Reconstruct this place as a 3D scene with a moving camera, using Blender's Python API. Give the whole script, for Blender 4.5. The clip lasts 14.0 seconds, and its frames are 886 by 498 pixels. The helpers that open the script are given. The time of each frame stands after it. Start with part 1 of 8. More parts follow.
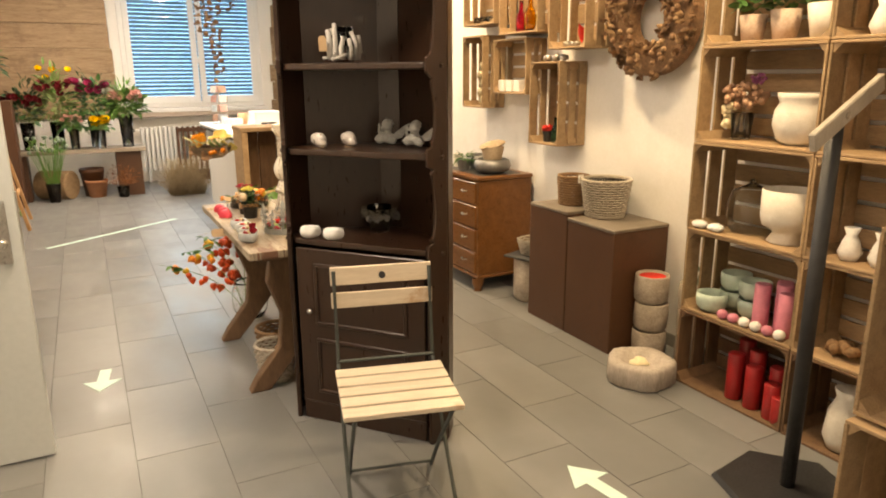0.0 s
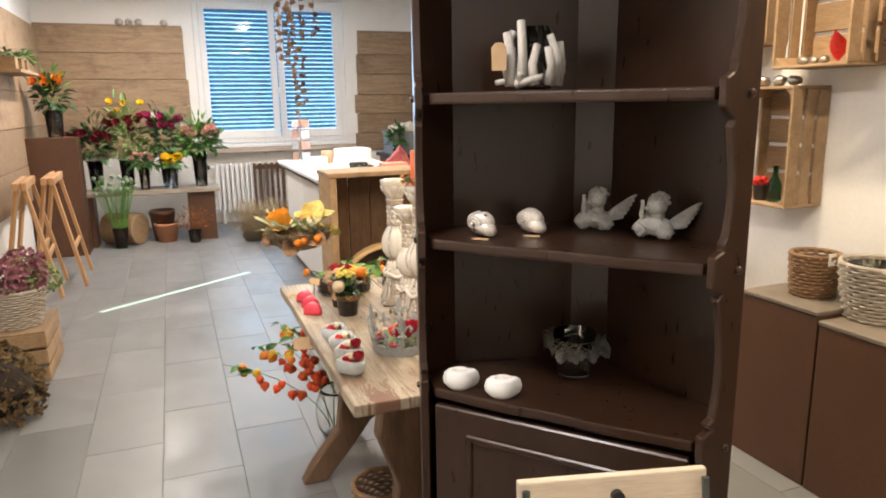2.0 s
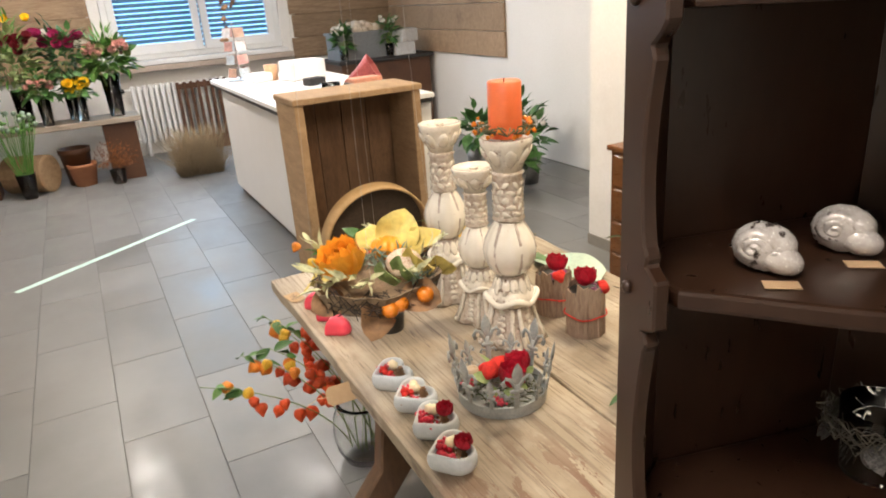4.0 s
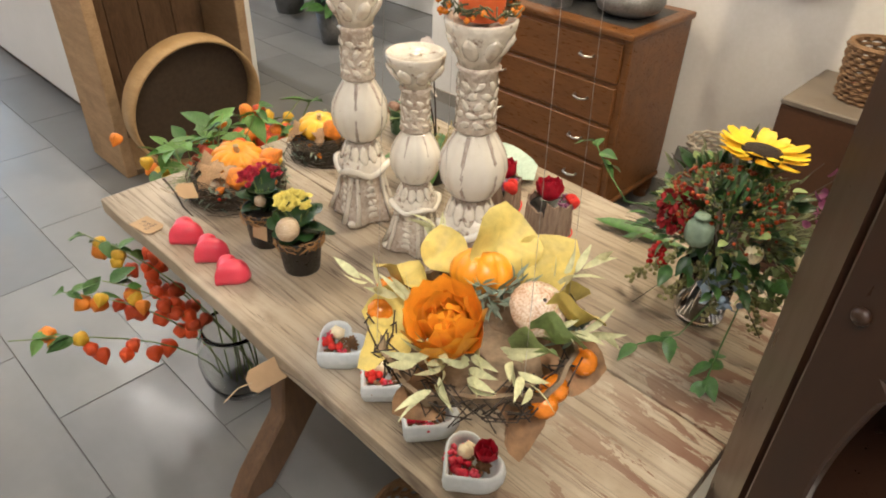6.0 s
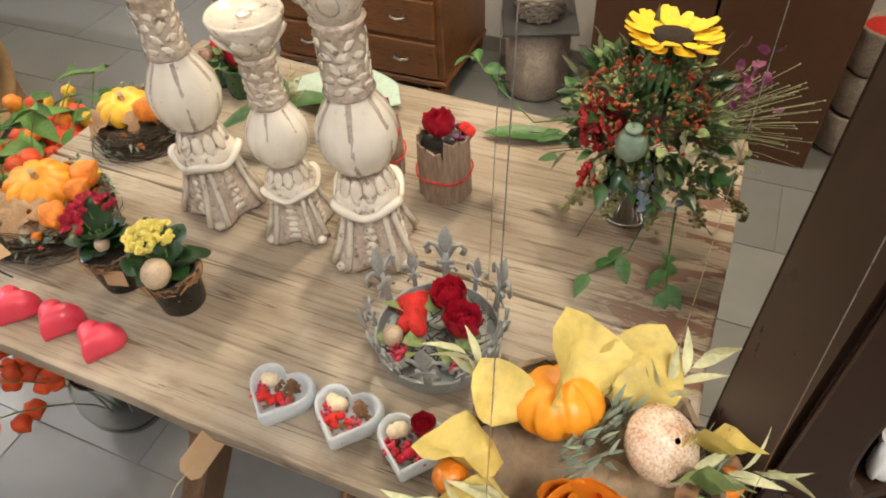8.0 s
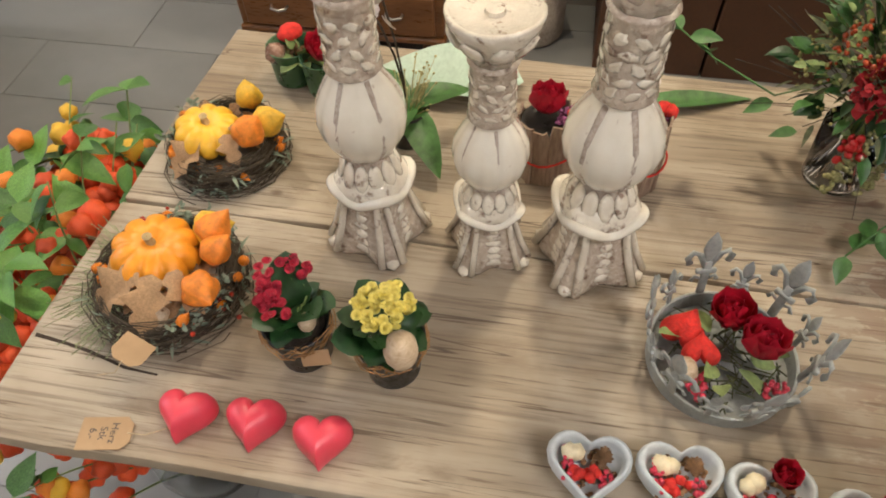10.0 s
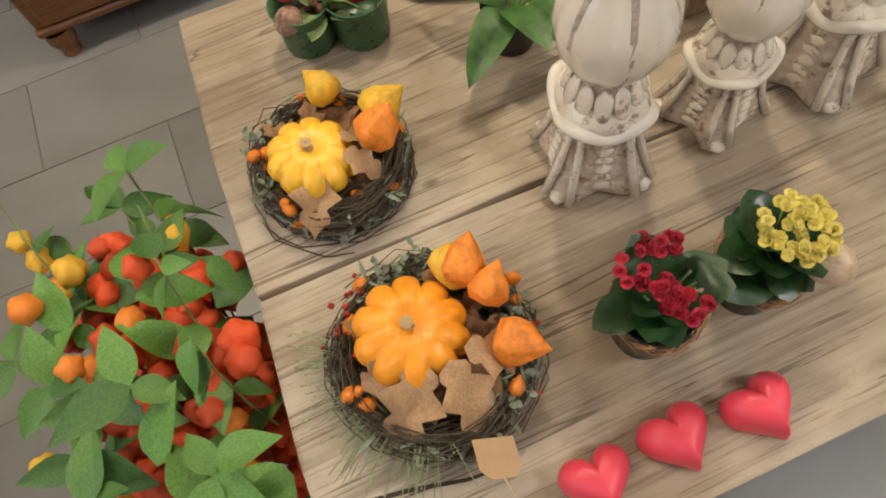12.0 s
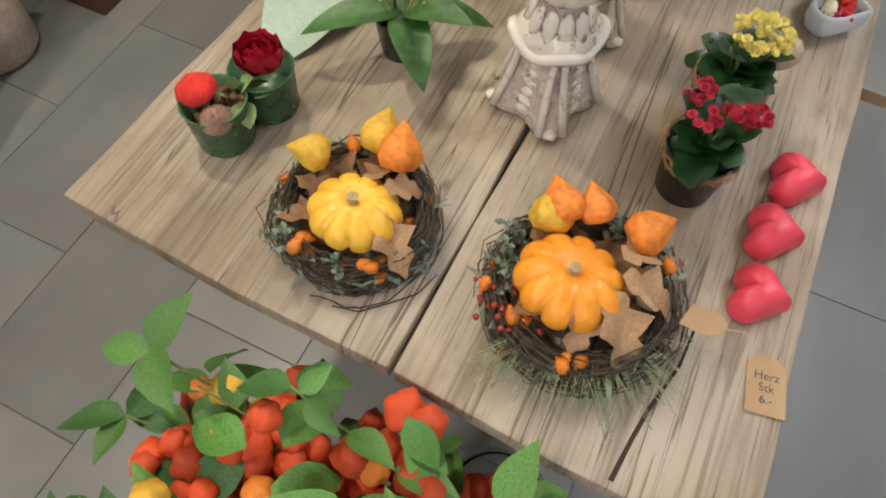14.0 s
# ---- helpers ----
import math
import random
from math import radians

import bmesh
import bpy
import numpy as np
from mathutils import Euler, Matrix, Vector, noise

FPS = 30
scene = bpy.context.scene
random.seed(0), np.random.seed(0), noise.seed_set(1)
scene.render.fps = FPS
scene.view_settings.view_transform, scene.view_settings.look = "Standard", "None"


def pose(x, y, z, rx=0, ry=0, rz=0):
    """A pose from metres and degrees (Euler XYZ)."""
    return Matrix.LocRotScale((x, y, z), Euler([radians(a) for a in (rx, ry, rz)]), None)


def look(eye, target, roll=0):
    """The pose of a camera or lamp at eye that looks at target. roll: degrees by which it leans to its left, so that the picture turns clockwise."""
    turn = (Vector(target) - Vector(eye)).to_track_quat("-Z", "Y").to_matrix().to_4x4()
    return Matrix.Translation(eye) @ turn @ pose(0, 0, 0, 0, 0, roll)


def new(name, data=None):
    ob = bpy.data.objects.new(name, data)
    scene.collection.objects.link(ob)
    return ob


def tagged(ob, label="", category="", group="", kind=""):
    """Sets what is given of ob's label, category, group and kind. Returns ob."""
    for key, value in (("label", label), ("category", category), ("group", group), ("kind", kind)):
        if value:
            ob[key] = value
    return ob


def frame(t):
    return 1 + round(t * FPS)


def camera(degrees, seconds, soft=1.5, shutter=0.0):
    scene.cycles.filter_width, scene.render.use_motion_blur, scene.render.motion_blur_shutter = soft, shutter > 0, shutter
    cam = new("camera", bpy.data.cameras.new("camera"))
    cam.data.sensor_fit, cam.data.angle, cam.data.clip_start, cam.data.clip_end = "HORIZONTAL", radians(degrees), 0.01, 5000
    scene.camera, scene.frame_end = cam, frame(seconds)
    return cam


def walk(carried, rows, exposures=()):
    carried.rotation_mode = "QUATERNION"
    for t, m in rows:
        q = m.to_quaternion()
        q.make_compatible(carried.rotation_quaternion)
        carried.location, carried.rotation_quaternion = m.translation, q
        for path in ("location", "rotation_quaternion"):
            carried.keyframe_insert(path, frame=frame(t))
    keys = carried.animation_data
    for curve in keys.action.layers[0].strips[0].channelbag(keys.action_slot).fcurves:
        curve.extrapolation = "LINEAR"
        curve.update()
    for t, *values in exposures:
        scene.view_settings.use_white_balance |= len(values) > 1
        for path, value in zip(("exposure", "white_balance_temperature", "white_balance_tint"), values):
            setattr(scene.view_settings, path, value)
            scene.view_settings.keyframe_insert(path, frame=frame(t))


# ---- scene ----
# ---- camera ----
LENS = 66.0
PATH = [
    (0, (-0.663, -2.768, 1.515), (0.225, -1.046, 1.019), -0.35),
    (0.5, (-0.647, -2.445, 1.515), (0.134, -0.662, 1.051), 0.0),
    (1, (-0.611, -2.087, 1.526), (0.272, -0.341, 1.117), -0.5),
    (1.5, (-0.53, -1.762, 1.51), (0.355, -0.019, 1.087), -0.5),
    (2, (-0.479, -1.445, 1.536), (0.233, 0.377, 1.12), -0.85),
    (2.5, (-0.445, -1.123, 1.53), (0.23, 0.709, 1.098), -0.8),
    (3, (-0.446, -0.882, 1.549), (0.229, 0.94, 1.076), -1.8),
    (5.5, (-0.562, -0.014, 1.575), (0.565, 1.22, 0.476), -0.9),
    (6, (-0.509, 0.07, 1.579), (0.676, 1.196, 0.427), 1.8),
    (6.2, (-0.488, 0.09, 1.589), (0.676, 1.202, 0.402), 0.6),
    (6.5, (-0.47, 0.146, 1.555), (0.66, 1.221, 0.304), -1.6),
    (7, (-0.439, 0.183, 1.581), (0.772, 1.112, 0.289), -2.0),
    (9.5, (-0.327, 0.721, 1.618), (0.818, 0.985, -0.001), -2.8),
    (10, (-0.324, 0.865, 1.581), (0.868, 1.126, -0.003), -2.9),
    (10.5, (-0.271, 1.008, 1.563), (0.851, 1.205, -0.081), -4.2),
    (11, (-0.218, 1.172, 1.547), (0.783, 1.233, -0.184), -8.7),
    (11.5, (-0.155, 1.301, 1.528), (0.756, 1.217, -0.25), -8.7),
    (12, (-0.055, 1.389, 1.496), (0.773, 1.217, -0.317), -13.2),
    (12.5, (0.045, 1.494, 1.478), (0.722, 1.184, -0.378), -9.2),
    (13, (0.12, 1.6, 1.46), (0.603, 1.048, -0.4), 0.5),
    (13.5, (0.173, 1.687, 1.466), (0.545, 1.008, -0.378), -1.3),
    (14, (0.173, 1.751, 1.486), (0.564, 0.871, -0.266), 2.1),
]
cam = camera(LENS, 14.0, soft=1.9)
walk(cam, [(t, look(e, g, r)) for t, e, g, r in PATH], exposures=[(0.0, 0.35, 7600, 10), (0.5, 0.42, 6900, 10), (1.5, 0.40, 6050, 10), (3.0, 0.38, 6000, 10), (5.5, -0.02, 5900, 8), (7.0, 0.0, 5800, 8), (9.5, -0.15, 5750, 8), (10.5, -0.3, 5650, 8), (12.0, -0.36, 5800, 8), (13.0, -0.36, 5650, 8), (14.0, -0.33, 5300, 8)])

# ---- world and light ----
world = bpy.data.worlds.new("World")
scene.world = world
world.use_nodes = True
wn = world.node_tree
sky = wn.nodes.new("ShaderNodeTexSky")
sky.sky_type, sky.sun_disc = "NISHITA", False
sky.sun_elevation, sky.sun_rotation = radians(14), radians(200)
wn.links.new(sky.outputs[0], wn.nodes["Background"].inputs[0])
wn.nodes["Background"].inputs[1].default_value = 0.12


def area_lamp(name, x, y, z, sx, sy, watts, colour, rot=(0, 0, 0)):
    data = bpy.data.lights.new(name, "AREA")
    data.shape, data.size, data.size_y, data.energy, data.color = "RECTANGLE", sx, sy, watts, colour
    ob = new(name, data)
    ob.matrix_world = pose(x, y, z, *rot)
    return ob


WARM, COOL = (1.0, 0.86, 0.74), (0.55, 0.78, 1.0)
TUBES = [(-0.85, -0.35, 41), (-0.85, 2.6, 6), (0.9, 4.8, 56), (-0.7, 6.2, 56), (-0.2, -3.2, 11)]
for x, y, w in TUBES:
    area_lamp("tube_light", x, y, 2.9, 0.12, 0.8, w, WARM)
for x, y, w in [(1.45, 2.25, 32), (1.35, 0.75, 33), (1.25, -0.95, 36)]:
    area_lamp("spot_light", x, y, 2.9, 0.12, 0.12, w, (1.0, 0.78, 0.5))
area_lamp("window_daylight", 0.75, 8.08, 1.95, 1.6, 1.5, 30, COOL, (-90, 0, 0))


# ---- materials ----
def node_mat(name):
    m = bpy.data.materials.new(name)
    m.use_nodes = True
    return m, m.node_tree.nodes, m.node_tree.links, m.node_tree.nodes["Principled BSDF"]


def mixed(nodes, links, fac, a, b):
    n = nodes.new("ShaderNodeMix")
    n.data_type = "RGBA"
    for sock, v in ((n.inputs[0], fac), (n.inputs[6], a), (n.inputs[7], b)):
        if hasattr(v, "is_output"):
            links.new(v, sock)
        elif sock is n.inputs[0]:
            sock.default_value = v
        else:
            sock.default_value = (*v, 1)
    return n.outputs[2]


def ramp(nodes, links, src, lo, hi):
    n = nodes.new("ShaderNodeMapRange")
    links.new(src, n.inputs[0])
    n.inputs[1].default_value, n.inputs[2].default_value = lo, hi
    return n.outputs[0]


def noise_tex(nodes, links, vec, scale, detail=4, rough=0.55, distort=0.0):
    n = nodes.new("ShaderNodeTexNoise")
    links.new(vec, n.inputs["Vector"])
    n.inputs["Scale"].default_value, n.inputs["Detail"].default_value = scale, detail
    n.inputs["Roughness"].default_value, n.inputs["Distortion"].default_value = rough, distort
    return n.outputs[0]


def stretched(nodes, links, vec, s):
    n = nodes.new("ShaderNodeMapping")
    links.new(vec, n.inputs[0])
    n.inputs["Scale"].default_value = s
    return n.outputs[0]


def shifted(nodes, links, vec):
    """Moves the pattern by a random amount for each object."""
    info = nodes.new("ShaderNodeObjectInfo")
    c = nodes.new("ShaderNodeCombineXYZ")
    mul = nodes.new("ShaderNodeMath")
    mul.operation = "MULTIPLY"
    links.new(info.outputs["Random"], mul.inputs[0])
    mul.inputs[1].default_value = 37.0
    for i in range(3):
        links.new(mul.outputs[0], c.inputs[i])
    add = nodes.new("ShaderNodeVectorMath")
    links.new(vec, add.inputs[0])
    links.new(c.outputs[0], add.inputs[1])
    return add.outputs[0], info.outputs["Random"]


def bumped(nodes, links, bsdf, height, strength, dist):
    n = nodes.new("ShaderNodeBump")
    n.inputs["Strength"].default_value, n.inputs["Distance"].default_value = strength, dist
    links.new(height, n.inputs["Height"])
    links.new(n.outputs[0], bsdf.inputs["Normal"])


def surface(name, c1, c2, scale=12.0, rough=0.6, metal=0.0, bump=0.25, dist=0.003, stretch=(1, 1, 1), fine=6.0, spec=0.5,
            per_object=0.0, rvar=0.1, dirt=None, dirt_scale=3.0, dirt_lo=0.55, dirt_hi=0.75, coat=0.0, sss=0.0, trans=0.0):
    """A surface of two mixed tones with grain at two scales, and stains of a third tone."""
    m, nodes, links, b = node_mat(name)
    co = nodes.new("ShaderNodeTexCoord").outputs["Object"]
    co, rnd = shifted(nodes, links, co)
    vec = stretched(nodes, links, co, stretch)
    big = noise_tex(nodes, links, vec, scale, 5)
    small = noise_tex(nodes, links, vec, scale * fine, 4)
    avg = nodes.new("ShaderNodeMath")
    avg.operation = "ADD"
    links.new(big, avg.inputs[0])
    links.new(small, avg.inputs[1])
    col = mixed(nodes, links, ramp(nodes, links, avg.outputs[0], 0.72, 1.28), c1, c2)
    if dirt:
        spots = noise_tex(nodes, links, co, dirt_scale, 6, 0.65)
        col = mixed(nodes, links, ramp(nodes, links, spots, dirt_lo, dirt_hi), col, dirt)
    if per_object:
        hsv = nodes.new("ShaderNodeHueSaturation")
        links.new(col, hsv.inputs["Color"])
        mr = nodes.new("ShaderNodeMapRange")
        links.new(rnd, mr.inputs[0])
        mr.inputs[3].default_value, mr.inputs[4].default_value = 1 - per_object, 1 + per_object
        links.new(mr.outputs[0], hsv.inputs["Value"])
        col = hsv.outputs[0]
    links.new(col, b.inputs["Base Color"])
    mr = nodes.new("ShaderNodeMapRange")
    links.new(small, mr.inputs[0])
    mr.inputs[1].default_value, mr.inputs[2].default_value = 0.3, 0.7
    mr.inputs[3].default_value, mr.inputs[4].default_value = max(rough - rvar, 0.02), min(rough + rvar, 1)
    links.new(mr.outputs[0], b.inputs["Roughness"])
    b.inputs["Metallic"].default_value = metal
    b.inputs["Specular IOR Level"].default_value = spec
    b.inputs["Coat Weight"].default_value = coat
    b.inputs["Coat Roughness"].default_value = 0.12
    if sss:
        b.inputs["Subsurface Weight"].default_value = sss
        b.inputs["Subsurface Radius"].default_value = (0.02, 0.01, 0.006)
        b.inputs["Subsurface Scale"].default_value = 0.4
    if trans:
        b.inputs["Transmission Weight"].default_value = trans
    if bump:
        bumped(nodes, links, b, avg.outputs[0], bump, dist)
    return m


def glass_mat(name, colour=(1, 1, 1), rough=0.02):
    m, nodes, links, b = node_mat(name)
    b.inputs["Base Color"].default_value = (*colour, 1)
    b.inputs["Roughness"].default_value = rough
    b.inputs["Transmission Weight"].default_value = 1.0
    b.inputs["IOR"].default_value = 1.45
    return m


def glow_mat(name, colour, strength):
    m, nodes, links, b = node_mat(name)
    b.inputs["Base Color"].default_value = (*colour, 1)
    b.inputs["Emission Color"].default_value = (*colour, 1)
    b.inputs["Emission Strength"].default_value = strength
    return m


PLASTER = surface("white_plaster", (0.80, 0.78, 0.74), (0.86, 0.84, 0.81), 1.5, 0.85, bump=0.1, fine=40, dirt=(0.72, 0.69, 0.64), dirt_scale=0.9)
TILE = surface("floor_tile", (0.180, 0.182, 0.180), (0.228, 0.228, 0.224), 1.6, 0.40, bump=0.02, dist=0.001, fine=4, stretch=(1, 0.5, 1), per_object=0.10, dirt=(0.160, 0.158, 0.152), dirt_scale=1.3, dirt_lo=0.4, dirt_hi=0.8, spec=0.6)
GROUT = surface("tile_grout", (0.135, 0.133, 0.13), (0.165, 0.163, 0.158), 20, 0.9)
OLDWOOD = surface("weathered_board", (0.24, 0.155, 0.09), (0.40, 0.285, 0.18), 3.0, 0.75, stretch=(1, 14, 9), bump=0.35, fine=5, per_object=0.22, dirt=(0.17, 0.11, 0.07), dirt_scale=2.5)
CRATE = surface("crate_pine", (0.26, 0.165, 0.085), (0.40, 0.27, 0.15), 4.0, 0.75, stretch=(6, 1, 6), bump=0.3, fine=6, per_object=0.18, dirt=(0.16, 0.10, 0.055), dirt_scale=3)
# darker tone of the crate wood, for the box's back boards and lowest crates
CRATE_DARK = surface("dark_crate_wood", (0.11, 0.06, 0.03), (0.20, 0.115, 0.06), 4.0, 0.75, stretch=(6, 6, 1), bump=0.3, fine=6, per_object=0.15, dirt=(0.07, 0.04, 0.02))


def table_wood():
    """Bleached boards: fine grain, pale worn zones, dark knots and scratches, brown bare patches at one end."""
    m, nodes, links, b = node_mat("bleached_table_board")
    co = nodes.new("ShaderNodeTexCoord").outputs["Object"]
    grain = noise_tex(nodes, links, stretched(nodes, links, co, (75, 1.6, 10)), 1.0, 6, 0.7, 0.4)
    rings = noise_tex(nodes, links, stretched(nodes, links, co, (13, 0.9, 4)), 1.0, 4, 0.6, 0.6)
    zones = noise_tex(nodes, links, co, 3.0, 5, 0.6)
    c = mixed(nodes, links, ramp(nodes, links, rings, 0.3, 0.72), (0.255, 0.195, 0.130), (0.43, 0.36, 0.265))
    c = mixed(nodes, links, ramp(nodes, links, zones, 0.45, 0.72), c, (0.52, 0.455, 0.36))
    dark = nodes.new("ShaderNodeMath")
    dark.operation = "MULTIPLY"
    links.new(ramp(nodes, links, grain, 0.50, 0.63), dark.inputs[0])
    dark.inputs[1].default_value = 0.55
    c = mixed(nodes, links, dark.outputs[0], c, (0.145, 0.105, 0.072))
    spot = nodes.new("ShaderNodeTexVoronoi")
    links.new(stretched(nodes, links, co, (7, 4.5, 1)), spot.inputs["Vector"])
    spot.inputs["Scale"].default_value = 1.0
    c = mixed(nodes, links, ramp(nodes, links, spot.outputs["Distance"], 0.085, 0.045), c, (0.13, 0.085, 0.055))
    fleck = noise_tex(nodes, links, stretched(nodes, links, co, (240, 7, 10)), 1.0, 3, 0.6)
    c = mixed(nodes, links, ramp(nodes, links, fleck, 0.57, 0.68), c, (0.17, 0.125, 0.085))
    stain = noise_tex(nodes, links, stretched(nodes, links, co, (9, 4, 1)), 1.0, 6, 0.7, 0.7)
    soft = nodes.new("ShaderNodeMath")
    soft.operation = "MULTIPLY"
    links.new(ramp(nodes, links, stain, 0.54, 0.70), soft.inputs[0])
    soft.inputs[1].default_value = 0.6
    c = mixed(nodes, links, soft.outputs[0], c, (0.20, 0.145, 0.095))
    crack = noise_tex(nodes, links, stretched(nodes, links, co, (26, 0.7, 6)), 1.0, 2, 0.4, 0.8)
    thin = nodes.new("ShaderNodeMath")
    thin.operation = "ABSOLUTE"
    shift = nodes.new("ShaderNodeMath")
    shift.operation = "SUBTRACT"
    links.new(crack, shift.inputs[0])
    shift.inputs[1].default_value = 0.62
    links.new(shift.outputs[0], thin.inputs[0])
    c = mixed(nodes, links, ramp(nodes, links, thin.outputs[0], 0.006, 0.002), c, (0.14, 0.10, 0.07))
    sep = nodes.new("ShaderNodeSeparateXYZ")
    links.new(co, sep.inputs[0])
    wear = noise_tex(nodes, links, stretched(nodes, links, co, (26, 6.5, 1)), 1.0, 6, 0.68, 0.5)
    near = ramp(nodes, links, sep.outputs[1], 0.50, 0.26)
    mul = nodes.new("ShaderNodeMath")
    mul.operation = "MULTIPLY"
    links.new(ramp(nodes, links, wear, 0.515, 0.535), mul.inputs[0])
    links.new(near, mul.inputs[1])
    c = mixed(nodes, links, mul.outputs[0], c, (0.17, 0.085, 0.05))
    links.new(c, b.inputs["Base Color"])
    b.inputs["Roughness"].default_value = 0.58
    bumped(nodes, links, b, grain, 0.8, 0.002)
    return m


TABLEWOOD = table_wood()
LEGWOOD = surface("dark_trestle_wood", (0.10, 0.055, 0.03), (0.19, 0.11, 0.06), 4, 0.6, stretch=(4, 4, 1), bump=0.3)
DARKOAK = surface("dark_stained_oak", (0.026, 0.0120, 0.0065), (0.036, 0.0170, 0.0092), 2.0, 0.30, stretch=(3, 3, 0.8), bump=0.0, fine=8, spec=0.45, rvar=0.03)
CHESTWOOD = surface("varnished_chest_wood", (0.125, 0.048, 0.012), (0.20, 0.082, 0.024), 3.5, 0.34, stretch=(6, 1, 6), bump=0.12, dist=0.001, fine=7)
BROWNBOX = surface("brown_painted_board", (0.075, 0.031, 0.013), (0.105, 0.046, 0.021), 3, 0.5, bump=0.08, fine=20, dirt=(0.05, 0.02, 0.01))
BOXTOP = surface("worn_grey_top", (0.16, 0.13, 0.10), (0.22, 0.185, 0.15), 4, 0.6, bump=0.1, dirt=(0.11, 0.075, 0.05))
CHAIRWOOD = surface("pale_chair_slat", (0.54, 0.45, 0.34), (0.68, 0.59, 0.47), 4, 0.55, stretch=(1, 12, 12), bump=0.2, dist=0.001, per_object=0.06, dirt=(0.42, 0.25, 0.13), dirt_scale=5, dirt_lo=0.62)
STEEL_GREEN = surface("dark_painted_steel", (0.05, 0.06, 0.055), (0.09, 0.10, 0.095), 20, 0.45, metal=0.4)
WHITEPAINT = surface("white_lacquer", (0.78, 0.78, 0.77), (0.83, 0.83, 0.82), 3, 0.4, bump=0.03)
DOORPAINT = surface("pale_grey_door_paint", (0.50, 0.53, 0.52), (0.56, 0.585, 0.575), 2, 0.45, bump=0.05, fine=20)
CHROME = surface("brushed_steel", (0.42, 0.40, 0.37), (0.55, 0.53, 0.50), 30, 0.32, metal=1.0, bump=0.05, stretch=(1, 8, 1))
BLACK = surface("black_plastic", (0.012, 0.012, 0.013), (0.022, 0.022, 0.024), 20, 0.5, bump=0.1)
GLASS = glass_mat("clear_glass", (0.97, 0.99, 0.98))


# ---- mesh helpers ----
def thing(name, label, category, loc=(0, 0, 0), rz=0.0, group="", kind=""):
    ob = new(name)
    ob.matrix_world = pose(*loc, 0, 0, rz)
    return tagged(ob, label, category, group, kind)


def part(name, bm, material, parent=None, label="", smooth=False):
    me = bpy.data.meshes.new(name)
    bm.to_mesh(me)
    bm.free()
    me.materials.append(material)
    if smooth:
        me.shade_smooth()
    ob = new(name, me)
    if parent is not None:
        ob.parent = parent
    return tagged(ob, label) if label else ob


def solo(name, bm, material, label, category, loc=(0, 0, 0), rz=0.0, group="", kind="", smooth=False, rot=None):
    ob = part(name, bm, material, None, "", smooth)
    ob.matrix_world = pose(*loc, *(rot or (0, 0, rz)))
    return tagged(ob, label, category, group, kind)


def bevelled(bm, w, seg=1):
    if w:
        bmesh.ops.bevel(bm, geom=list(bm.edges), offset=w, segments=seg, profile=0.6, affect="EDGES")
    return bm


def box(x0, x1, y0, y1, z0, z1, bevel=0.0, seg=1):
    bm = bmesh.new()
    bmesh.ops.create_cube(bm, size=1.0, matrix=Matrix.Translation(((x0 + x1) / 2, (y0 + y1) / 2, (z0 + z1) / 2)) @ Matrix.Diagonal((x1 - x0, y1 - y0, z1 - z0, 1)))
    return bevelled(bm, bevel, seg)


def joined(*bms):
    out = bmesh.new()
    for b in bms:
        me = bpy.data.meshes.new("tmp")
        b.to_mesh(me)
        b.free()
        out.from_mesh(me)
        bpy.data.meshes.remove(me)
    return out


def moved(bm, m):
    bmesh.ops.transform(bm, matrix=m, verts=bm.verts)
    return bm


def from_grid(verts, nu, nv, wrap_u=True, cap0=False, cap1=False):
    """A mesh from nv rings of nu points."""
    bm = bmesh.new()
    vs = [bm.verts.new(v) for v in verts]
    for j in range(nv - 1):
        for i in range(nu if wrap_u else nu - 1):
            k = (i + 1) % nu
            bm.faces.new((vs[j * nu + i], vs[j * nu + k], vs[(j + 1) * nu + k], vs[(j + 1) * nu + i]))
    if cap0:
        bm.faces.new(vs[:nu][::-1])
    if cap1:
        bm.faces.new(vs[-nu:])
    return bm


def lathe(profile, n=28, ripple=None, cap0=True, cap1=False):
    """A turned body; profile: (radius, height) pairs; ripple(angle, height) scales the radius."""
    vs = []
    for r, z in profile:
        for i in range(n):
            a = 2 * math.pi * i / n
            k = r * (ripple(a, z) if ripple else 1)
            vs.append((k * math.cos(a), k * math.sin(a), z))
    return from_grid(vs, n, len(profile), True, cap0, cap1)


def tube(points, radius, n=6, taper=1.0, closed=False):
    pts = [Vector(p) for p in points]
    vs, up = [], Vector((0.13, 0.21, 0.97)).normalized()
    m = len(pts)
    for j, p in enumerate(pts):
        d = (pts[(j + 1) % m] - pts[j - 1]) if closed else (pts[min(j + 1, m - 1)] - pts[max(j - 1, 0)])
        d = d.normalized() if d.length > 1e-9 else Vector((0, 0, 1))
        a = d.cross(up)
        if a.length < 0.1:
            a = d.cross(Vector((1, 0, 0)))
        a.normalize()
        b = d.cross(a)
        r = radius * (1 + (taper - 1) * j / max(m - 1, 1))
        for i in range(n):
            t = 2 * math.pi * i / n
            vs.append(p + r * (math.cos(t) * a + math.sin(t) * b))
    if closed:
        vs += vs[:n]
        return from_grid(vs, n, m + 1)
    return from_grid(vs, n, m, True, True, True)


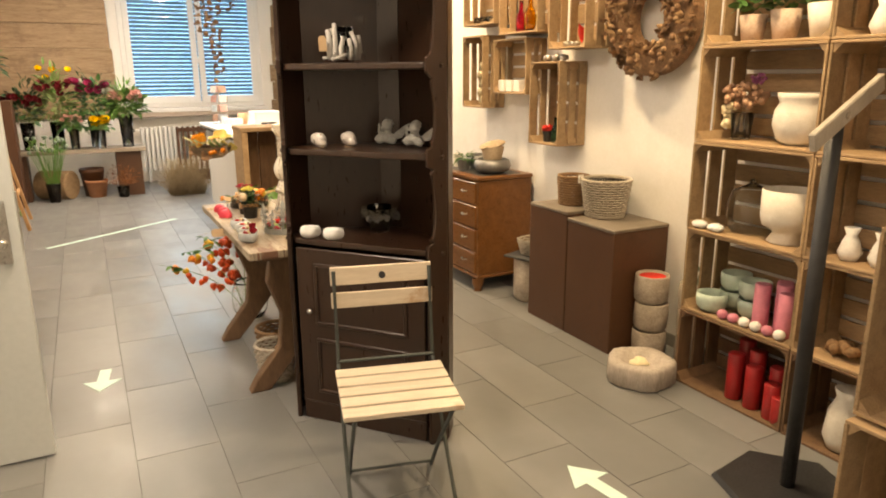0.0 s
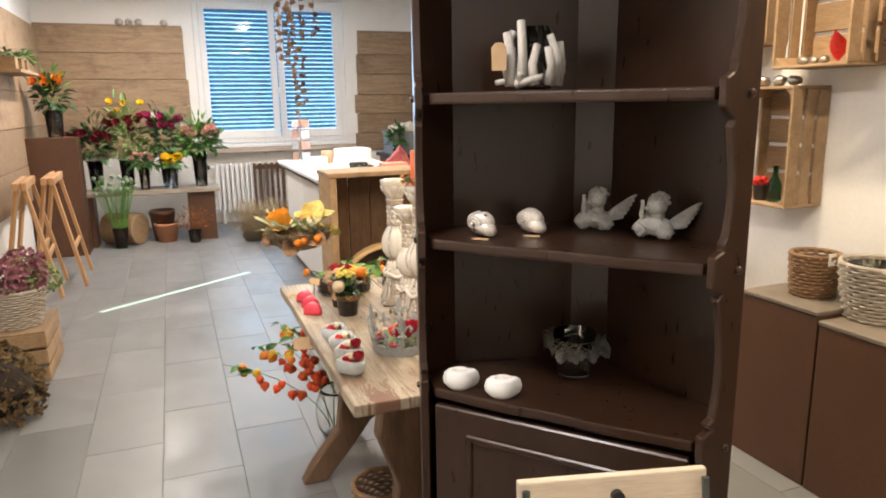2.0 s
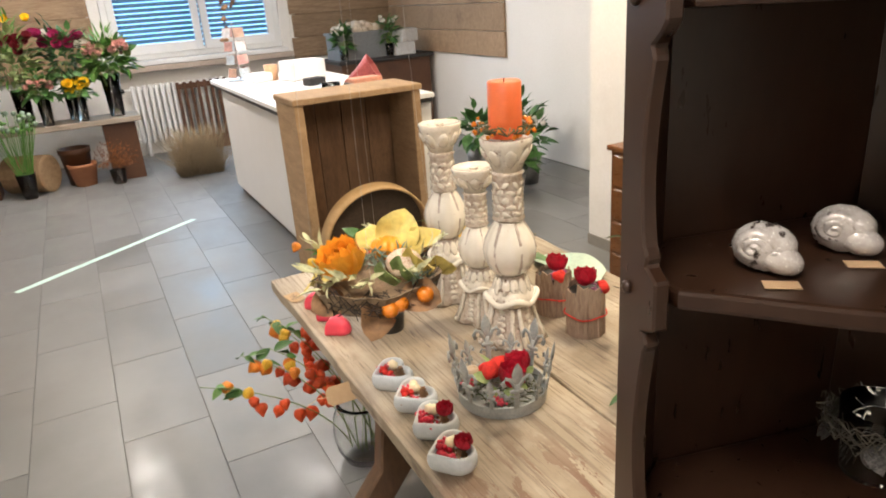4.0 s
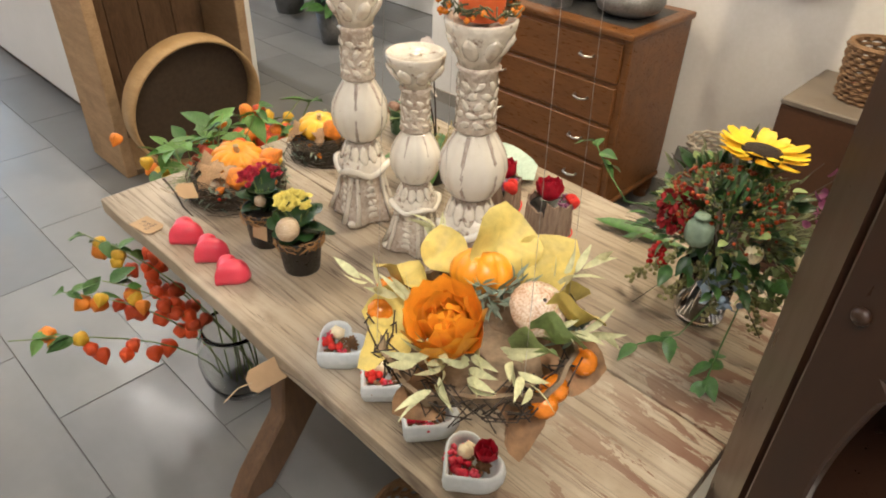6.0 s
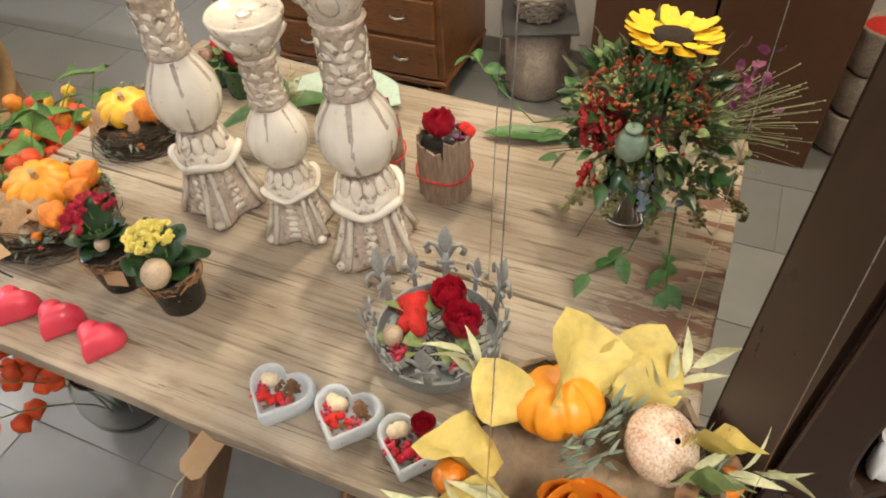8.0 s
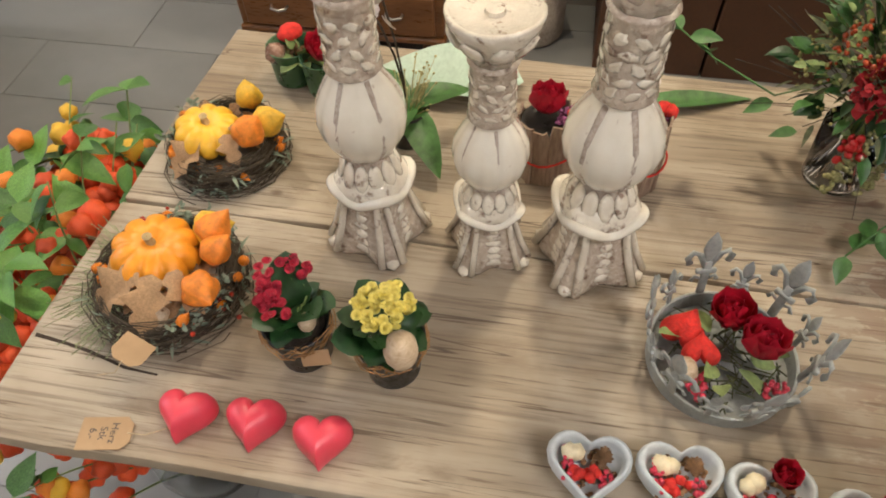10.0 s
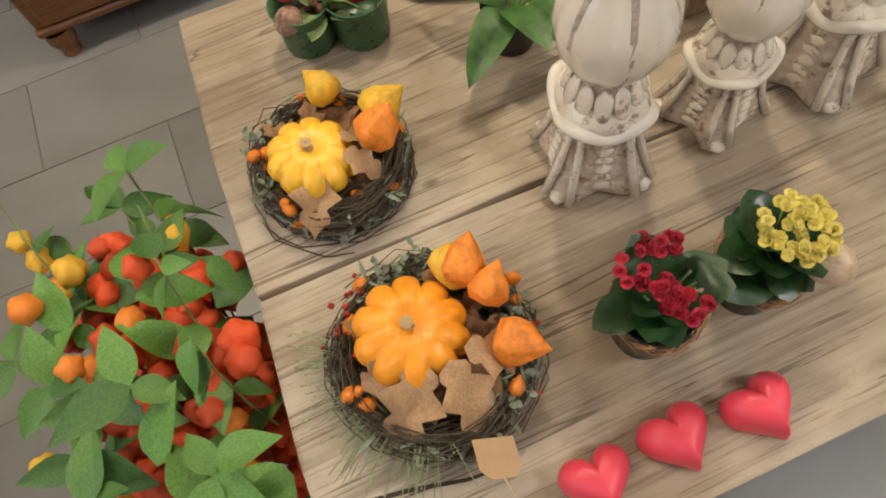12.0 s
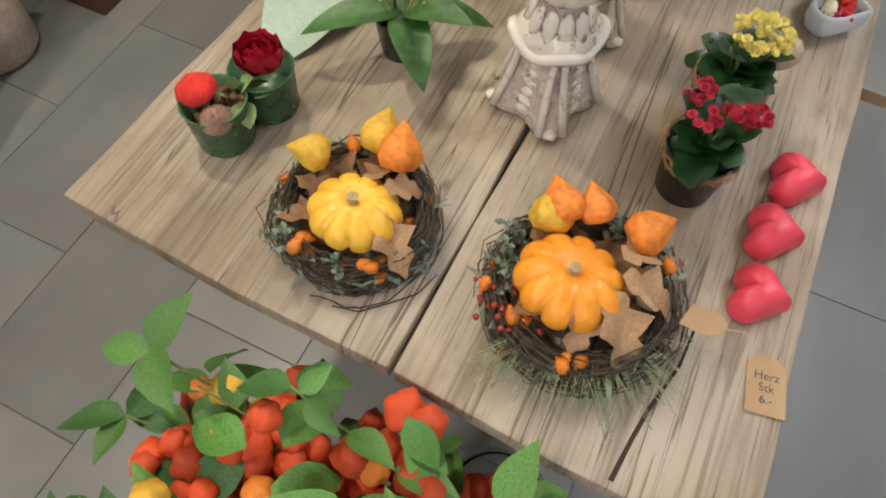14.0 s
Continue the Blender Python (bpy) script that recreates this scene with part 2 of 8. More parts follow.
def extruded(outline, depth, plane="xz"):
    """A closed flat outline given thickness, from 0 to depth along the missing axis."""
    bm = bmesh.new()
    put = {"xz": lambda a, b, d: (a, d, b), "xy": lambda a, b, d: (a, b, d), "yz": lambda a, b, d: (d, a, b)}[plane]
    lo = [bm.verts.new(put(a, b, 0)) for a, b in outline]
    hi = [bm.verts.new(put(a, b, depth)) for a, b in outline]
    n = len(lo)
    bm.faces.new(lo)
    bm.faces.new(hi[::-1])
    for i in range(n):
        bm.faces.new((lo[i], lo[(i + 1) % n], hi[(i + 1) % n], hi[i]))
    bmesh.ops.recalc_face_normals(bm, faces=bm.faces)
    return bm


def blob(rx, ry, rz, sub=2, rough=0.0, seed=0, freq=3.0):
    bm = bmesh.new()
    bmesh.ops.create_icosphere(bm, subdivisions=sub, radius=1.0)
    for v in bm.verts:
        k = 1 + rough * noise.noise(v.co * freq + Vector((seed * 3.7, seed * 1.3, 0)))
        v.co = Vector((v.co.x * rx * k, v.co.y * ry * k, v.co.z * rz * k))
    return bm


rng = random.Random(7)

# ---- structure: floor, walls, ceiling ----
XL, XR, XR2, YB, YF, ZC, YRET = -1.9, 2.17, 3.32, -4.3, 8.2, 3.0, 2.75
T = 0.15


def structure(name, bm, material, label, category="wall", parent=None):
    ob = part(name, bm, material, parent)
    return tagged(ob, label, category, kind="structure")


floor = structure("floor", box(XL - T, XR2 + T, YB - T, YF + T, -0.12, -0.003), GROUT, "grey tile floor with thin darker joints", "floor")
structure("wall_right", box(XR, XR + T, YB, YRET, 0, ZC), PLASTER, "plain white plastered wall hung with crates")
structure("wall_return", box(XR + T, XR2 + T, YRET - T, YRET, 0, ZC), PLASTER, "plain white plastered wall end")
structure("wall_far_right", box(XR2, XR2 + T, YRET, YF, 0, ZC), PLASTER, "white wall behind the sales counter")
structure("wall_left", box(XL - T, XL, YB, YF, 0, ZC), PLASTER, "white plastered wall partly clad with boards")
structure("wall_entrance", box(XL - T, XR + T, YB - T, YB, 0, ZC), PLASTER, "plain white wall behind the entrance")
WX0, WX1, WZ0, WZ1 = -0.1, 1.86, 1.06, 2.92
structure("wall_window_side", joined(box(XL - T, WX0, YF, YF + 0.25, 0, ZC), box(WX1, XR2 + T, YF, YF + 0.25, 0, ZC),
                                     box(WX0, WX1, YF, YF + 0.25, 0, WZ0), box(WX0, WX1, YF, YF + 0.25, WZ1, ZC)), PLASTER, "white plastered wall with a tall window")
structure("ceiling", box(XL - T, XR2 + T, YB - T, YF + 0.25, ZC, ZC + 0.12), PLASTER, "plain white ceiling", "ceiling")

# tube lamps on the ceiling
LAMPBODY = surface("lamp_housing", (0.75, 0.75, 0.74), (0.8, 0.8, 0.79), 5, 0.4)
LAMPGLOW = glow_mat("lamp_diffuser", (1.0, 0.9, 0.75), 6.0)
for x, y, w in TUBES:
    lamp = thing("ceiling_lamp", "white strip lamp glowing warm on the ceiling", "lamp", (x, y, 2.93), group="strip lamps")
    part("housing", joined(box(-0.13, 0.13, -0.68, 0.68, 0.03, 0.07)), LAMPBODY, lamp)
    part("diffuser", box(-0.11, 0.11, -0.65, 0.65, 0.0, 0.03, 0.01), LAMPGLOW, lamp, "glowing diffuser")

# window
WFRAME = WHITEPAINT
win = structure("window_1", box(WX0 - 0.02, WX1 + 0.02, YF - 0.16, YF + 0.06, WZ0 - 0.05, WZ0, 0.006), WFRAME, "white two-sash window with closed blue blinds outside", "window")
for nm, b in [("window_frame", joined(box(WX0, WX0 + 0.09, YF + 0.03, YF + 0.10, WZ0, WZ1, 0.006), box(WX1 - 0.09, WX1, YF + 0.03, YF + 0.10, WZ0, WZ1, 0.006),
                                      box(WX0, WX1, YF + 0.031, YF + 0.099, WZ1 - 0.08, WZ1, 0.006), box(WX0, WX1, YF + 0.031, YF + 0.099, WZ0, WZ0 + 0.09, 0.006)))]:
    part(nm, b, WFRAME, win)
SX = [(WX0 + 0.07, 0.93), (0.95, WX1 - 0.07)]
for a, b_ in SX:
    part("window_sash", joined(box(a, a + 0.08, YF + 0.01, YF + 0.07, WZ0 + 0.06, WZ1 - 0.06, 0.005), box(b_ - 0.08, b_, YF + 0.01, YF + 0.07, WZ0 + 0.06, WZ1 - 0.06, 0.005),
                                     box(a, b_, YF + 0.011, YF + 0.069, WZ0 + 0.06, WZ0 + 0.17, 0.005), box(a, b_, YF + 0.011, YF + 0.069, WZ1 - 0.14, WZ1 - 0.06, 0.005)), WFRAME, win)
    pane = part("pane", box(a + 0.07, b_ - 0.07, YF + 0.038, YF + 0.043, WZ0 + 0.15, WZ1 - 0.1), GLASS, win, "clear window pane")
    pane.visible_shadow = False
handle = part("window_handle", joined(box(0.925, 0.955, YF - 0.012, YF + 0.01, 1.70, 1.78, 0.004), box(0.90, 0.985, YF - 0.035, YF - 0.015, 1.735, 1.755, 0.004)), WHITEPAINT, win)
SILL = surface("sill_stone", (0.42, 0.34, 0.28), (0.52, 0.44, 0.37), 8, 0.4)
part("window_sill", box(WX0 - 0.08, WX1 + 0.08, YF - 0.18, YF - 0.005, WZ0 - 0.115, WZ0 - 0.055, 0.008, 2), SILL, win, "brown stone sill")
# blinds outside the glass, lit from behind by the day
BLIND = surface("blue_blind_slat", (0.09, 0.21, 0.31), (0.12, 0.26, 0.38), 5, 0.5, bump=0.05)
blinds = structure("window_blind", box(WX0, WX1, YF + 0.118, YF + 0.122, WZ0, WZ0 + 0.02), BLIND, "closed blue slatted outside blind", "blind")
slat_me = None
z = WZ0 + 0.03
while z < WZ1:
    if slat_me is None:
        s = part("slat", moved(box(WX0, WX1, -0.004, 0.004, -0.028, 0.024, 0.002), pose(0, 0, 0, 28)), BLIND, blinds)
        slat_me = s.data
    else:
        s = new("slat", slat_me)
        s.parent = blinds
    s.location = (0, YF + 0.14, z)
    z += 0.056
SKYGLOW = glow_mat("daylight_beyond", (0.30, 0.62, 0.95), 3.0)
structure("backdrop", box(WX0 - 0.6, WX1 + 0.6, YF + 0.9, YF + 0.92, 0.4, 3.4), SKYGLOW, "pale blue daylight outside the window", "backdrop")

# boards on the walls
boards = structure("wall_cladding", box(XL + 0.002, WX0 - 0.14, YF - 0.012, YF - 0.002, 0.95, 2.55), OLDWOOD, "rough reclaimed boards cladding the wall", "cladding")


def board(x0, x1, y0, y1, z0, z1, parent):
    b = part("board", box(x0, x1, y0, y1, z0, z1, 0.004), OLDWOOD, parent)
    return b


zz = [0.95, 1.26, 1.56, 1.89, 2.21, 2.53]
for i in range(5):
    j = rng.uniform(-0.015, 0.03)
    board(XL + 0.02, WX0 - 0.12 + j, YF - 0.035 - rng.uniform(0, 0.01), YF - 0.012, zz[i] + 0.003, zz[i + 1] - 0.003, boards)
boards2 = structure("wall_cladding_counter", box(2.05, XR2 - 0.002, YF - 0.012, YF - 0.002, 0.9, 2.55), OLDWOOD, "rough reclaimed boards behind the counter", "cladding")
zz = [0.9, 1.15, 1.42, 1.68, 1.96, 2.23, 2.53]
for i in range(6):
    j = rng.uniform(-0.06, 0.03)
    board(2.03 + j, XR2 - 0.03, YF - 0.035 - rng.uniform(0, 0.01), YF - 0.012, zz[i] + 0.003, zz[i + 1] - 0.003, boards2)
    b = board(XR2 - 0.03, XR2 - 0.005, 5.4, YF - 0.05, zz[i] + 0.008, zz[i + 1] + 0.002, boards2)
boards3 = structure("wall_cladding_left", box(XL + 0.002, XL + 0.01, 5.0, YF - 0.05, 0.65, 2.5), OLDWOOD, "worn grey-brown boards cladding the wall", "cladding")
zz = [0.62, 0.98, 1.36, 1.72, 2.1, 2.5]
for i in range(5):
    board(XL + 0.01, XL + 0.035 + rng.uniform(0, 0.008), 4.3 + rng.uniform(0, 0.3), YF - 0.05, zz[i] + 0.003, zz[i + 1] - 0.003, boards3)
structure("baseboard", joined(box(XR - 0.012, XR - 0.001, YB, YRET, 0, 0.07), box(XL + 0.001, XL + 0.012, YB, YF, 0, 0.07)), surface("grey_skirting", (0.25, 0.23, 0.2), (0.3, 0.28, 0.25), 5, 0.5), "low grey skirting tiles", "baseboard")

# door
DOOR = structure("door_1", box(-1.84, -0.93, 0.20, 0.24, 0.01, 2.06, 0.004), DOORPAINT, "open pale grey interior door leaf", "door")
hz = 1.0
DH = part("door_handle", joined(box(-1.015, -0.965, 0.186, 0.199, hz - 0.17, hz + 0.07, 0.006, 2), tube([(-0.99, 0.19, hz), (-0.99, 0.145, hz), (-1.005, 0.135, hz), (-1.13, 0.135, hz)], 0.010, 8)), CHROME, DOOR, "brushed steel lever handle")
part("lock_cylinder", moved(lathe([(0.0, 0), (0.018, 0), (0.018, 0.02), (0.012, 0.025), (0, 0.025)], 16), pose(-0.99, 0.187, hz - 0.09, 90)), CHROME, DOOR)
part("lock_plate", box(-0.929, -0.925, 0.208, 0.232, hz - 0.12, hz + 0.1), CHROME, DOOR)
structure("door_frame", box(-1.895, -1.845, 0.15, 0.29, 0, 2.1, 0.004), DOORPAINT, "pale grey door frame at the wall", "door frame")

# floor tape
TAPE = surface("mint_tape", (0.52, 0.74, 0.68), (0.62, 0.82, 0.76), 10, 0.5)
a, b_ = Vector((-1.106, 4.233, 0)), Vector((0.095, 5.084, 0))
ang = math.degrees(math.atan2(b_.y - a.y, b_.x - a.x))
solo("floor_tape", box(0, (b_ - a).length, -0.025, 0.025, 0.0005, 0.002), TAPE, "pale mint tape strip stuck on the floor", "tape", (a.x, a.y, 0), ang)
ARROW = [(-0.028, 0.15), (-0.028, 0.0), (-0.09, 0.0), (0.0, -0.13), (0.09, 0.0), (0.028, 0.0), (0.028, 0.15)]
solo("floor_arrow", extruded(ARROW, 0.0015, "xy"), TAPE, "mint tape arrow stuck on the floor", "floor sign", (-0.74, 0.9, 0.0006), -8, "floor arrows")
solo("floor_arrow", extruded(ARROW, 0.0015, "xy"), TAPE, "mint tape arrow stuck on the floor", "floor sign", (0.9, -0.97, 0.0006), 188, "floor arrows")

# ---- corner cabinet ----
CU, CN = Vector((0.643, -0.766, 0)), Vector((0.766, 0.643, 0))
CO = CN * 0.083
CROT = math.degrees(math.atan2(CU.y, CU.x))
CW, CH = 0.685, 1.98
cab = thing("corner_cabinet", "dark-stained wooden corner cabinet with open scalloped shelves and a panelled door", "cabinet", tuple(CO), CROT)
# local x along the front, y to the back
XA, XB, YC = 0.0, 0.632, 0.38
CM = 0.29
WX, WY = 0.05, 0.075
WL = 0.05
BX, BY = 0.023, 0.188


def quarter(z0, z1, inset, front, wave=0.0):
    pts = []
    n = 15
    for i in range(n):
        s = i / (n - 1)
        x = XA + inset + (XB - XA - 2 * inset) * s
        pts.append((x, front - wave * (math.sin(math.pi * s) ** 2) + wave * 0.9 * (math.exp(-((s - 0.5) / 0.16) ** 2))))
    pts += [(XB + WX - 0.006, WY - 0.002), (XB + BX - 0.006, BY), (CM + 0.05, YC - 0.008), (CM - 0.05, YC - 0.008), (XA - BX + 0.006, BY), (XA - WL + 0.006, WY - 0.002)]
    return moved(extruded(pts, z1 - z0, "xy"), pose(0, 0, z0))


for z in (0.815, 1.195, 1.535):
    part("shelf", bevelled(quarter(z, z + 0.026, 0.010, 0.012, 0.018), 0.006, 2), DARKOAK, cab)
part("bottom_board", quarter(0.06, 0.085, 0.012, 0.02), DARKOAK, cab)
part("top_board", quarter(CH - 0.03, CH, 0.0, -0.01), DARKOAK, cab)


def panel(p, q, t, z0, z1):
    p, q = Vector(p), Vector(q)
    d = (q - p).normalized()
    nrm = Vector((-d.y, d.x)) * t
    return moved(extruded([tuple(p), tuple(q), tuple(q + nrm), tuple(p + nrm)], z1 - z0, "xy"), pose(0, 0, z0))


part("side_panel", panel((XA - WL, WY), (XA - BX, BY), 0.012, 0.0, CH - 0.03), DARKOAK, cab)
part("back_panel", panel((XA - BX, BY), (CM - 0.047, YC), 0.012, 0.0, CH - 0.03), DARKOAK, cab)
part("back_panel", panel((CM + 0.047, YC), (XB + BX, BY), 0.012, 0.0, CH - 0.03), DARKOAK, cab)
part("side_panel", panel((XB + BX, BY), (XB + WX, WY), 0.012, 0.0, CH - 0.03), DARKOAK, cab)
part("back_strip", panel((CM - 0.05, YC - 0.004), (CM + 0.05, YC - 0.004), 0.012, 0.0, CH - 0.03), DARKOAK, cab)


def wing_outline():
    """The side board: a scalloped front edge, a straight back edge."""
    pts = []
    marks = [0.828, 1.208, 1.548, CH]
    z = 0.0
    while z <= CH + 1e-6:
        s0 = 0.0
        if z > 0.80:
            k = max([i for i in range(4) if marks[i] - 0.02 <= z] or [0])
            lo, hi = marks[k], marks[min(k + 1, 3)]
            s = min(max((z - lo) / max(hi - lo, 0.01), 0), 1)
            d = min(abs(z - m) for m in marks[:3])
            s0 = 0.042 * math.sin(math.pi * s) ** 0.8 * (1 - 0.35 * s)
            if d < 0.035:
                s0 = -0.004
            elif d < 0.06:
                s0 = 0.018 * math.sin((d - 0.035) / 0.025 * math.pi) + 0.006
        pts.append((s0, z))
        z += 0.0125
    return [(0.088, 0.0)] + pts + [(0.088, CH)]


wo = wing_outline()
WA = math.degrees(math.atan2(WY, -WX))
WB = math.degrees(math.atan2(WY, -WL))
for ang_, x0, t0 in ((WB, XA, 0.0), (180 - WA, XB, -0.02)):
    part("side_board", bevelled(moved(extruded(wo, 0.02), pose(x0, 0, 0, 0, 0, ang_) @ Matrix.Translation((0, t0, 0))), 0.003, 1), DARKOAK, cab, "scalloped side board")
    for z in (0.828, 1.208, 1.548):
        part("peg", moved(blob(0.009, 0.006, 0.009, 2), pose(x0, 0, z, 0, 0, ang_) @ Matrix.Translation((0.062, t0 + (0.022 if t0 == 0 else -0.002), 0))), DARKOAK, cab, smooth=True)
door = part("door", box(XA + 0.012, XB - 0.012, 0.004, 0.026, 0.09, 0.80, 0.004), DARKOAK, cab)
for z0, z1 in ((0.14, 0.40), (0.46, 0.74)):
    part("door_panel", joined(box(0.10, XB - 0.09, -0.004, 0.006, z0, z0 + 0.018, 0.004), box(0.10, XB - 0.09, -0.004, 0.006, z1 - 0.018, z1, 0.004),
                              box(0.10, 0.118, -0.0035, 0.0065, z0, z1, 0.004), box(XB - 0.108, XB - 0.09, -0.0035, 0.0065, z0, z1, 0.004)), DARKOAK, door)
part("plinth", box(XA + 0.012, XB - 0.012, 0.006, 0.03, 0.0, 0.088, 0.004), DARKOAK, cab)
part("door_knob", moved(blob(0.012, 0.012, 0.012, 2), pose(0.075, -0.008, 0.52)), CHROME, door, "small brass knob", True)

# ---- folding chair ----
cf = Vector((0.348 + 0.029, -0.939 + 0.841, 0))
CHROT = math.degrees(math.atan2(cf.y, cf.x))
chair = thing("folding_chair", "wooden slatted folding bistro chair with a thin dark steel frame", "chair", (-0.029 - 0.01, -0.841 - 0.03, 0), CHROT)
W = 0.39
hole = lathe([(0.0, -0.001), (0.013, -0.001), (0.013, 0.012), (0, 0.012)], 16)
for i in range(5):
    part("seat_slat", box(-0.005, W + 0.005, 0.0 + i * 0.078, 0.066 + i * 0.078, 0.438, 0.456, 0.004, 2), CHAIRWOOD, chair)
for k, (z0, z1) in enumerate(((0.655, 0.715), (0.74, 0.81))):
    sl = part("back_slat", moved(box(0, W, -0.009, 0.009, z0, z1, 0.004, 2), pose(0, 0.455 + (0.0 if k == 0 else 0.015), 0, -4)), CHAIRWOOD, chair)
part("grip_hole", moved(hole, pose(W / 2, 0.5, 0.776, 90 - 4)), BLACK, chair, "round grip hole")
for x in (0.012, W - 0.012):
    part("leg", tube([(x, 0.50, 0.80), (x, 0.44, 0.45), (x, 0.25, 0.22), (x, 0.0, 0.0)], 0.008, 6), STEEL_GREEN, chair)
    xi = x + (0.02 if x < 0.1 else -0.02)
    part("leg", tube([(xi, 0.02, 0.43), (xi, 0.22, 0.22), (xi, 0.40, 0.0)], 0.008, 6), STEEL_GREEN, chair)
part("crossbar", tube([(0.012, 0.03, 0.03), (W - 0.012, 0.03, 0.03)], 0.006, 6), STEEL_GREEN, chair)
part("crossbar", tube([(0.03, 0.375, 0.03), (W - 0.03, 0.375, 0.03)], 0.006, 6), STEEL_GREEN, chair)
part("crossbar", tube([(0.012, 0.44, 0.46), (W - 0.012, 0.44, 0.46)], 0.007, 6), STEEL_GREEN, chair)

# ---- table ----
TBZ = 0.75
table = thing("wooden_table", "old bleached wooden farm table with dark curved trestle legs", "table", (0, 0, 0))


def plank_outline(x0, x1, y0, y1, seed):
    r = random.Random(seed)
    pts = []
    for i in range(13):
        y = y0 + (y1 - y0) * i / 12
        pts.append((x1 + r.uniform(-0.003, 0.003), y))
    pts += [((x0 + x1) / 2 + r.uniform(-.02, .02), y1 + 0.006)]
    for i in range(12, -1, -1):
        y = y0 + (y1 - y0) * i / 12
        pts.append((x0 + r.uniform(-0.003, 0.003), y))
    pts += [((x0 + x1) / 2, y0 - 0.004)]
    return pts


def skewed(pts):
    """Widens the top a little towards the far end, whose edge is not quite square."""
    return [(x + (0.034 + 0.03 * (x - 0.29)) * (y - 0.222) / 1.33 * min(1, max(0, (x + 0.09) / 0.38)), y - 0.045 * (x - 0.1) * (y - 0.222) / 1.33) for x, y in pts]


TP = []
for k, (x0, x1) in enumerate(((-0.088, 0.288), (0.293, 0.757))):
    pl = part("table_plank", bevelled(moved(extruded(skewed(plank_outline(x0, x1, 0.222, 1.555, k)), 0.036, "xy"), pose(0, 0, TBZ - 0.036)), 0.005, 2), TABLEWOOD, table)
    TP.append(pl)
for y in (0.42, 1.22):
    part("cross_batten", box(-0.02, 0.66, y - 0.05, y + 0.05, TBZ - 0.085, TBZ - 0.037, 0.004), LEGWOOD, table)
CRACK = surface("dark_wood_split", (0.035, 0.022, 0.014), (0.055, 0.038, 0.026), 60, 0.9)
part("split", moved(extruded([(0.064, 1.552), (0.058, 1.552), (0.052, 1.50), (0.045, 1.46), (0.030, 1.40), (0.027, 1.35), (0.030, 1.35), (0.034, 1.40), (0.050, 1.46), (0.057, 1.50)], 0.0016, "xy"), pose(0, 0, TBZ - 0.001)), CRACK, table, "dark split in the plank end")
LEG = [(0.20, 0.665), (0.04, 0.665), (0.02, 0.55), (0.08, 0.38), (0.06, 0.22), (-0.06, 0.07), (-0.10, 0.0), (0.0, 0.0), (0.09, 0.10), (0.20, 0.24), (0.32, 0.30),
       (0.44, 0.24), (0.55, 0.10), (0.64, 0.0), (0.74, 0.0), (0.70, 0.07), (0.58, 0.22), (0.56, 0.38), (0.62, 0.55), (0.60, 0.665)]
for y in (0.42, 1.18):
    part("trestle_leg", bevelled(moved(extruded(LEG, 0.06), pose(0, y - 0.03, 0)), 0.006), LEGWOOD, table)
part("stretcher", box(0.28, 0.36, 0.40, 1.20, 0.26, 0.30, 0.005), LEGWOOD, table)

# ---- low cabinets and chest of drawers ----
for nm, x0, x1, y0, y1, h in (("far", 1.767, 2.155, 0.362, 0.736, 0.735), ("near", 1.765, 2.155, -0.05, 0.352, 0.705)):
    c = thing("low_cabinet", "plain dark brown wooden storage box with a worn top", "cabinet", (0, 0, 0), group="low cabinets")
    part("body", box(x0, x1, y0, y1, 0.0, h - 0.02, 0.003), BROWNBOX, c)
    part("top", box(x0 - 0.004, x1, y0 - 0.004, y1 + 0.003, h - 0.019, h, 0.004), BOXTOP, c, "worn greyish top board")
chest = thing("chest_of_drawers", "varnished brown wooden chest of four drawers on short feet", "chest of drawers", (0, 0, 0))
KX0, KX1, KY0, KY1 = 1.69, 2.14, 1.265, 2.02
part("body", box(KX0 + 0.008, KX1, KY0, KY1, 0.12, 0.80, 0.006), CHESTWOOD, chest)
part("top", box(KX0 - 0.012, KX1, KY0 - 0.012, KY1 + 0.012, 0.80, 0.826, 0.008, 2), CHESTWOOD, chest)
part("base_rail", box(KX0 - 0.004, KX1, KY0 - 0.006, KY1 + 0.006, 0.095, 0.12, 0.006), CHESTWOOD, chest)
for k in range(4):
    z0 = 0.13 + k * 0.167
    d = part("drawer", box(KX0 - 0.006, KX0 + 0.02, KY0 + 0.03, KY1 - 0.03, z0, z0 + 0.152, 0.005), CHESTWOOD, chest)
    for y in (KY0 + 0.17, KY1 - 0.17):
        part("handle", tube([(KX0 - 0.006, y - 0.03, z0 + 0.085), (KX0 - 0.024, y - 0.026, z0 + 0.083), (KX0 - 0.028, y, z0 + 0.078), (KX0 - 0.024, y + 0.026, z0 + 0.083), (KX0 - 0.006, y + 0.03, z0 + 0.085)], 0.005, 6), CHROME, d, "metal bow handle", True)
for x in (KX0 + 0.03, KX1 - 0.05):
    for y in (KY0 + 0.04, KY1 - 0.04):
        part("foot", moved(lathe([(0.03, 0), (0.028, 0.02), (0.042, 0.05), (0.045, 0.095)], 12), pose(x, y, 0)), CHESTWOOD, chest)

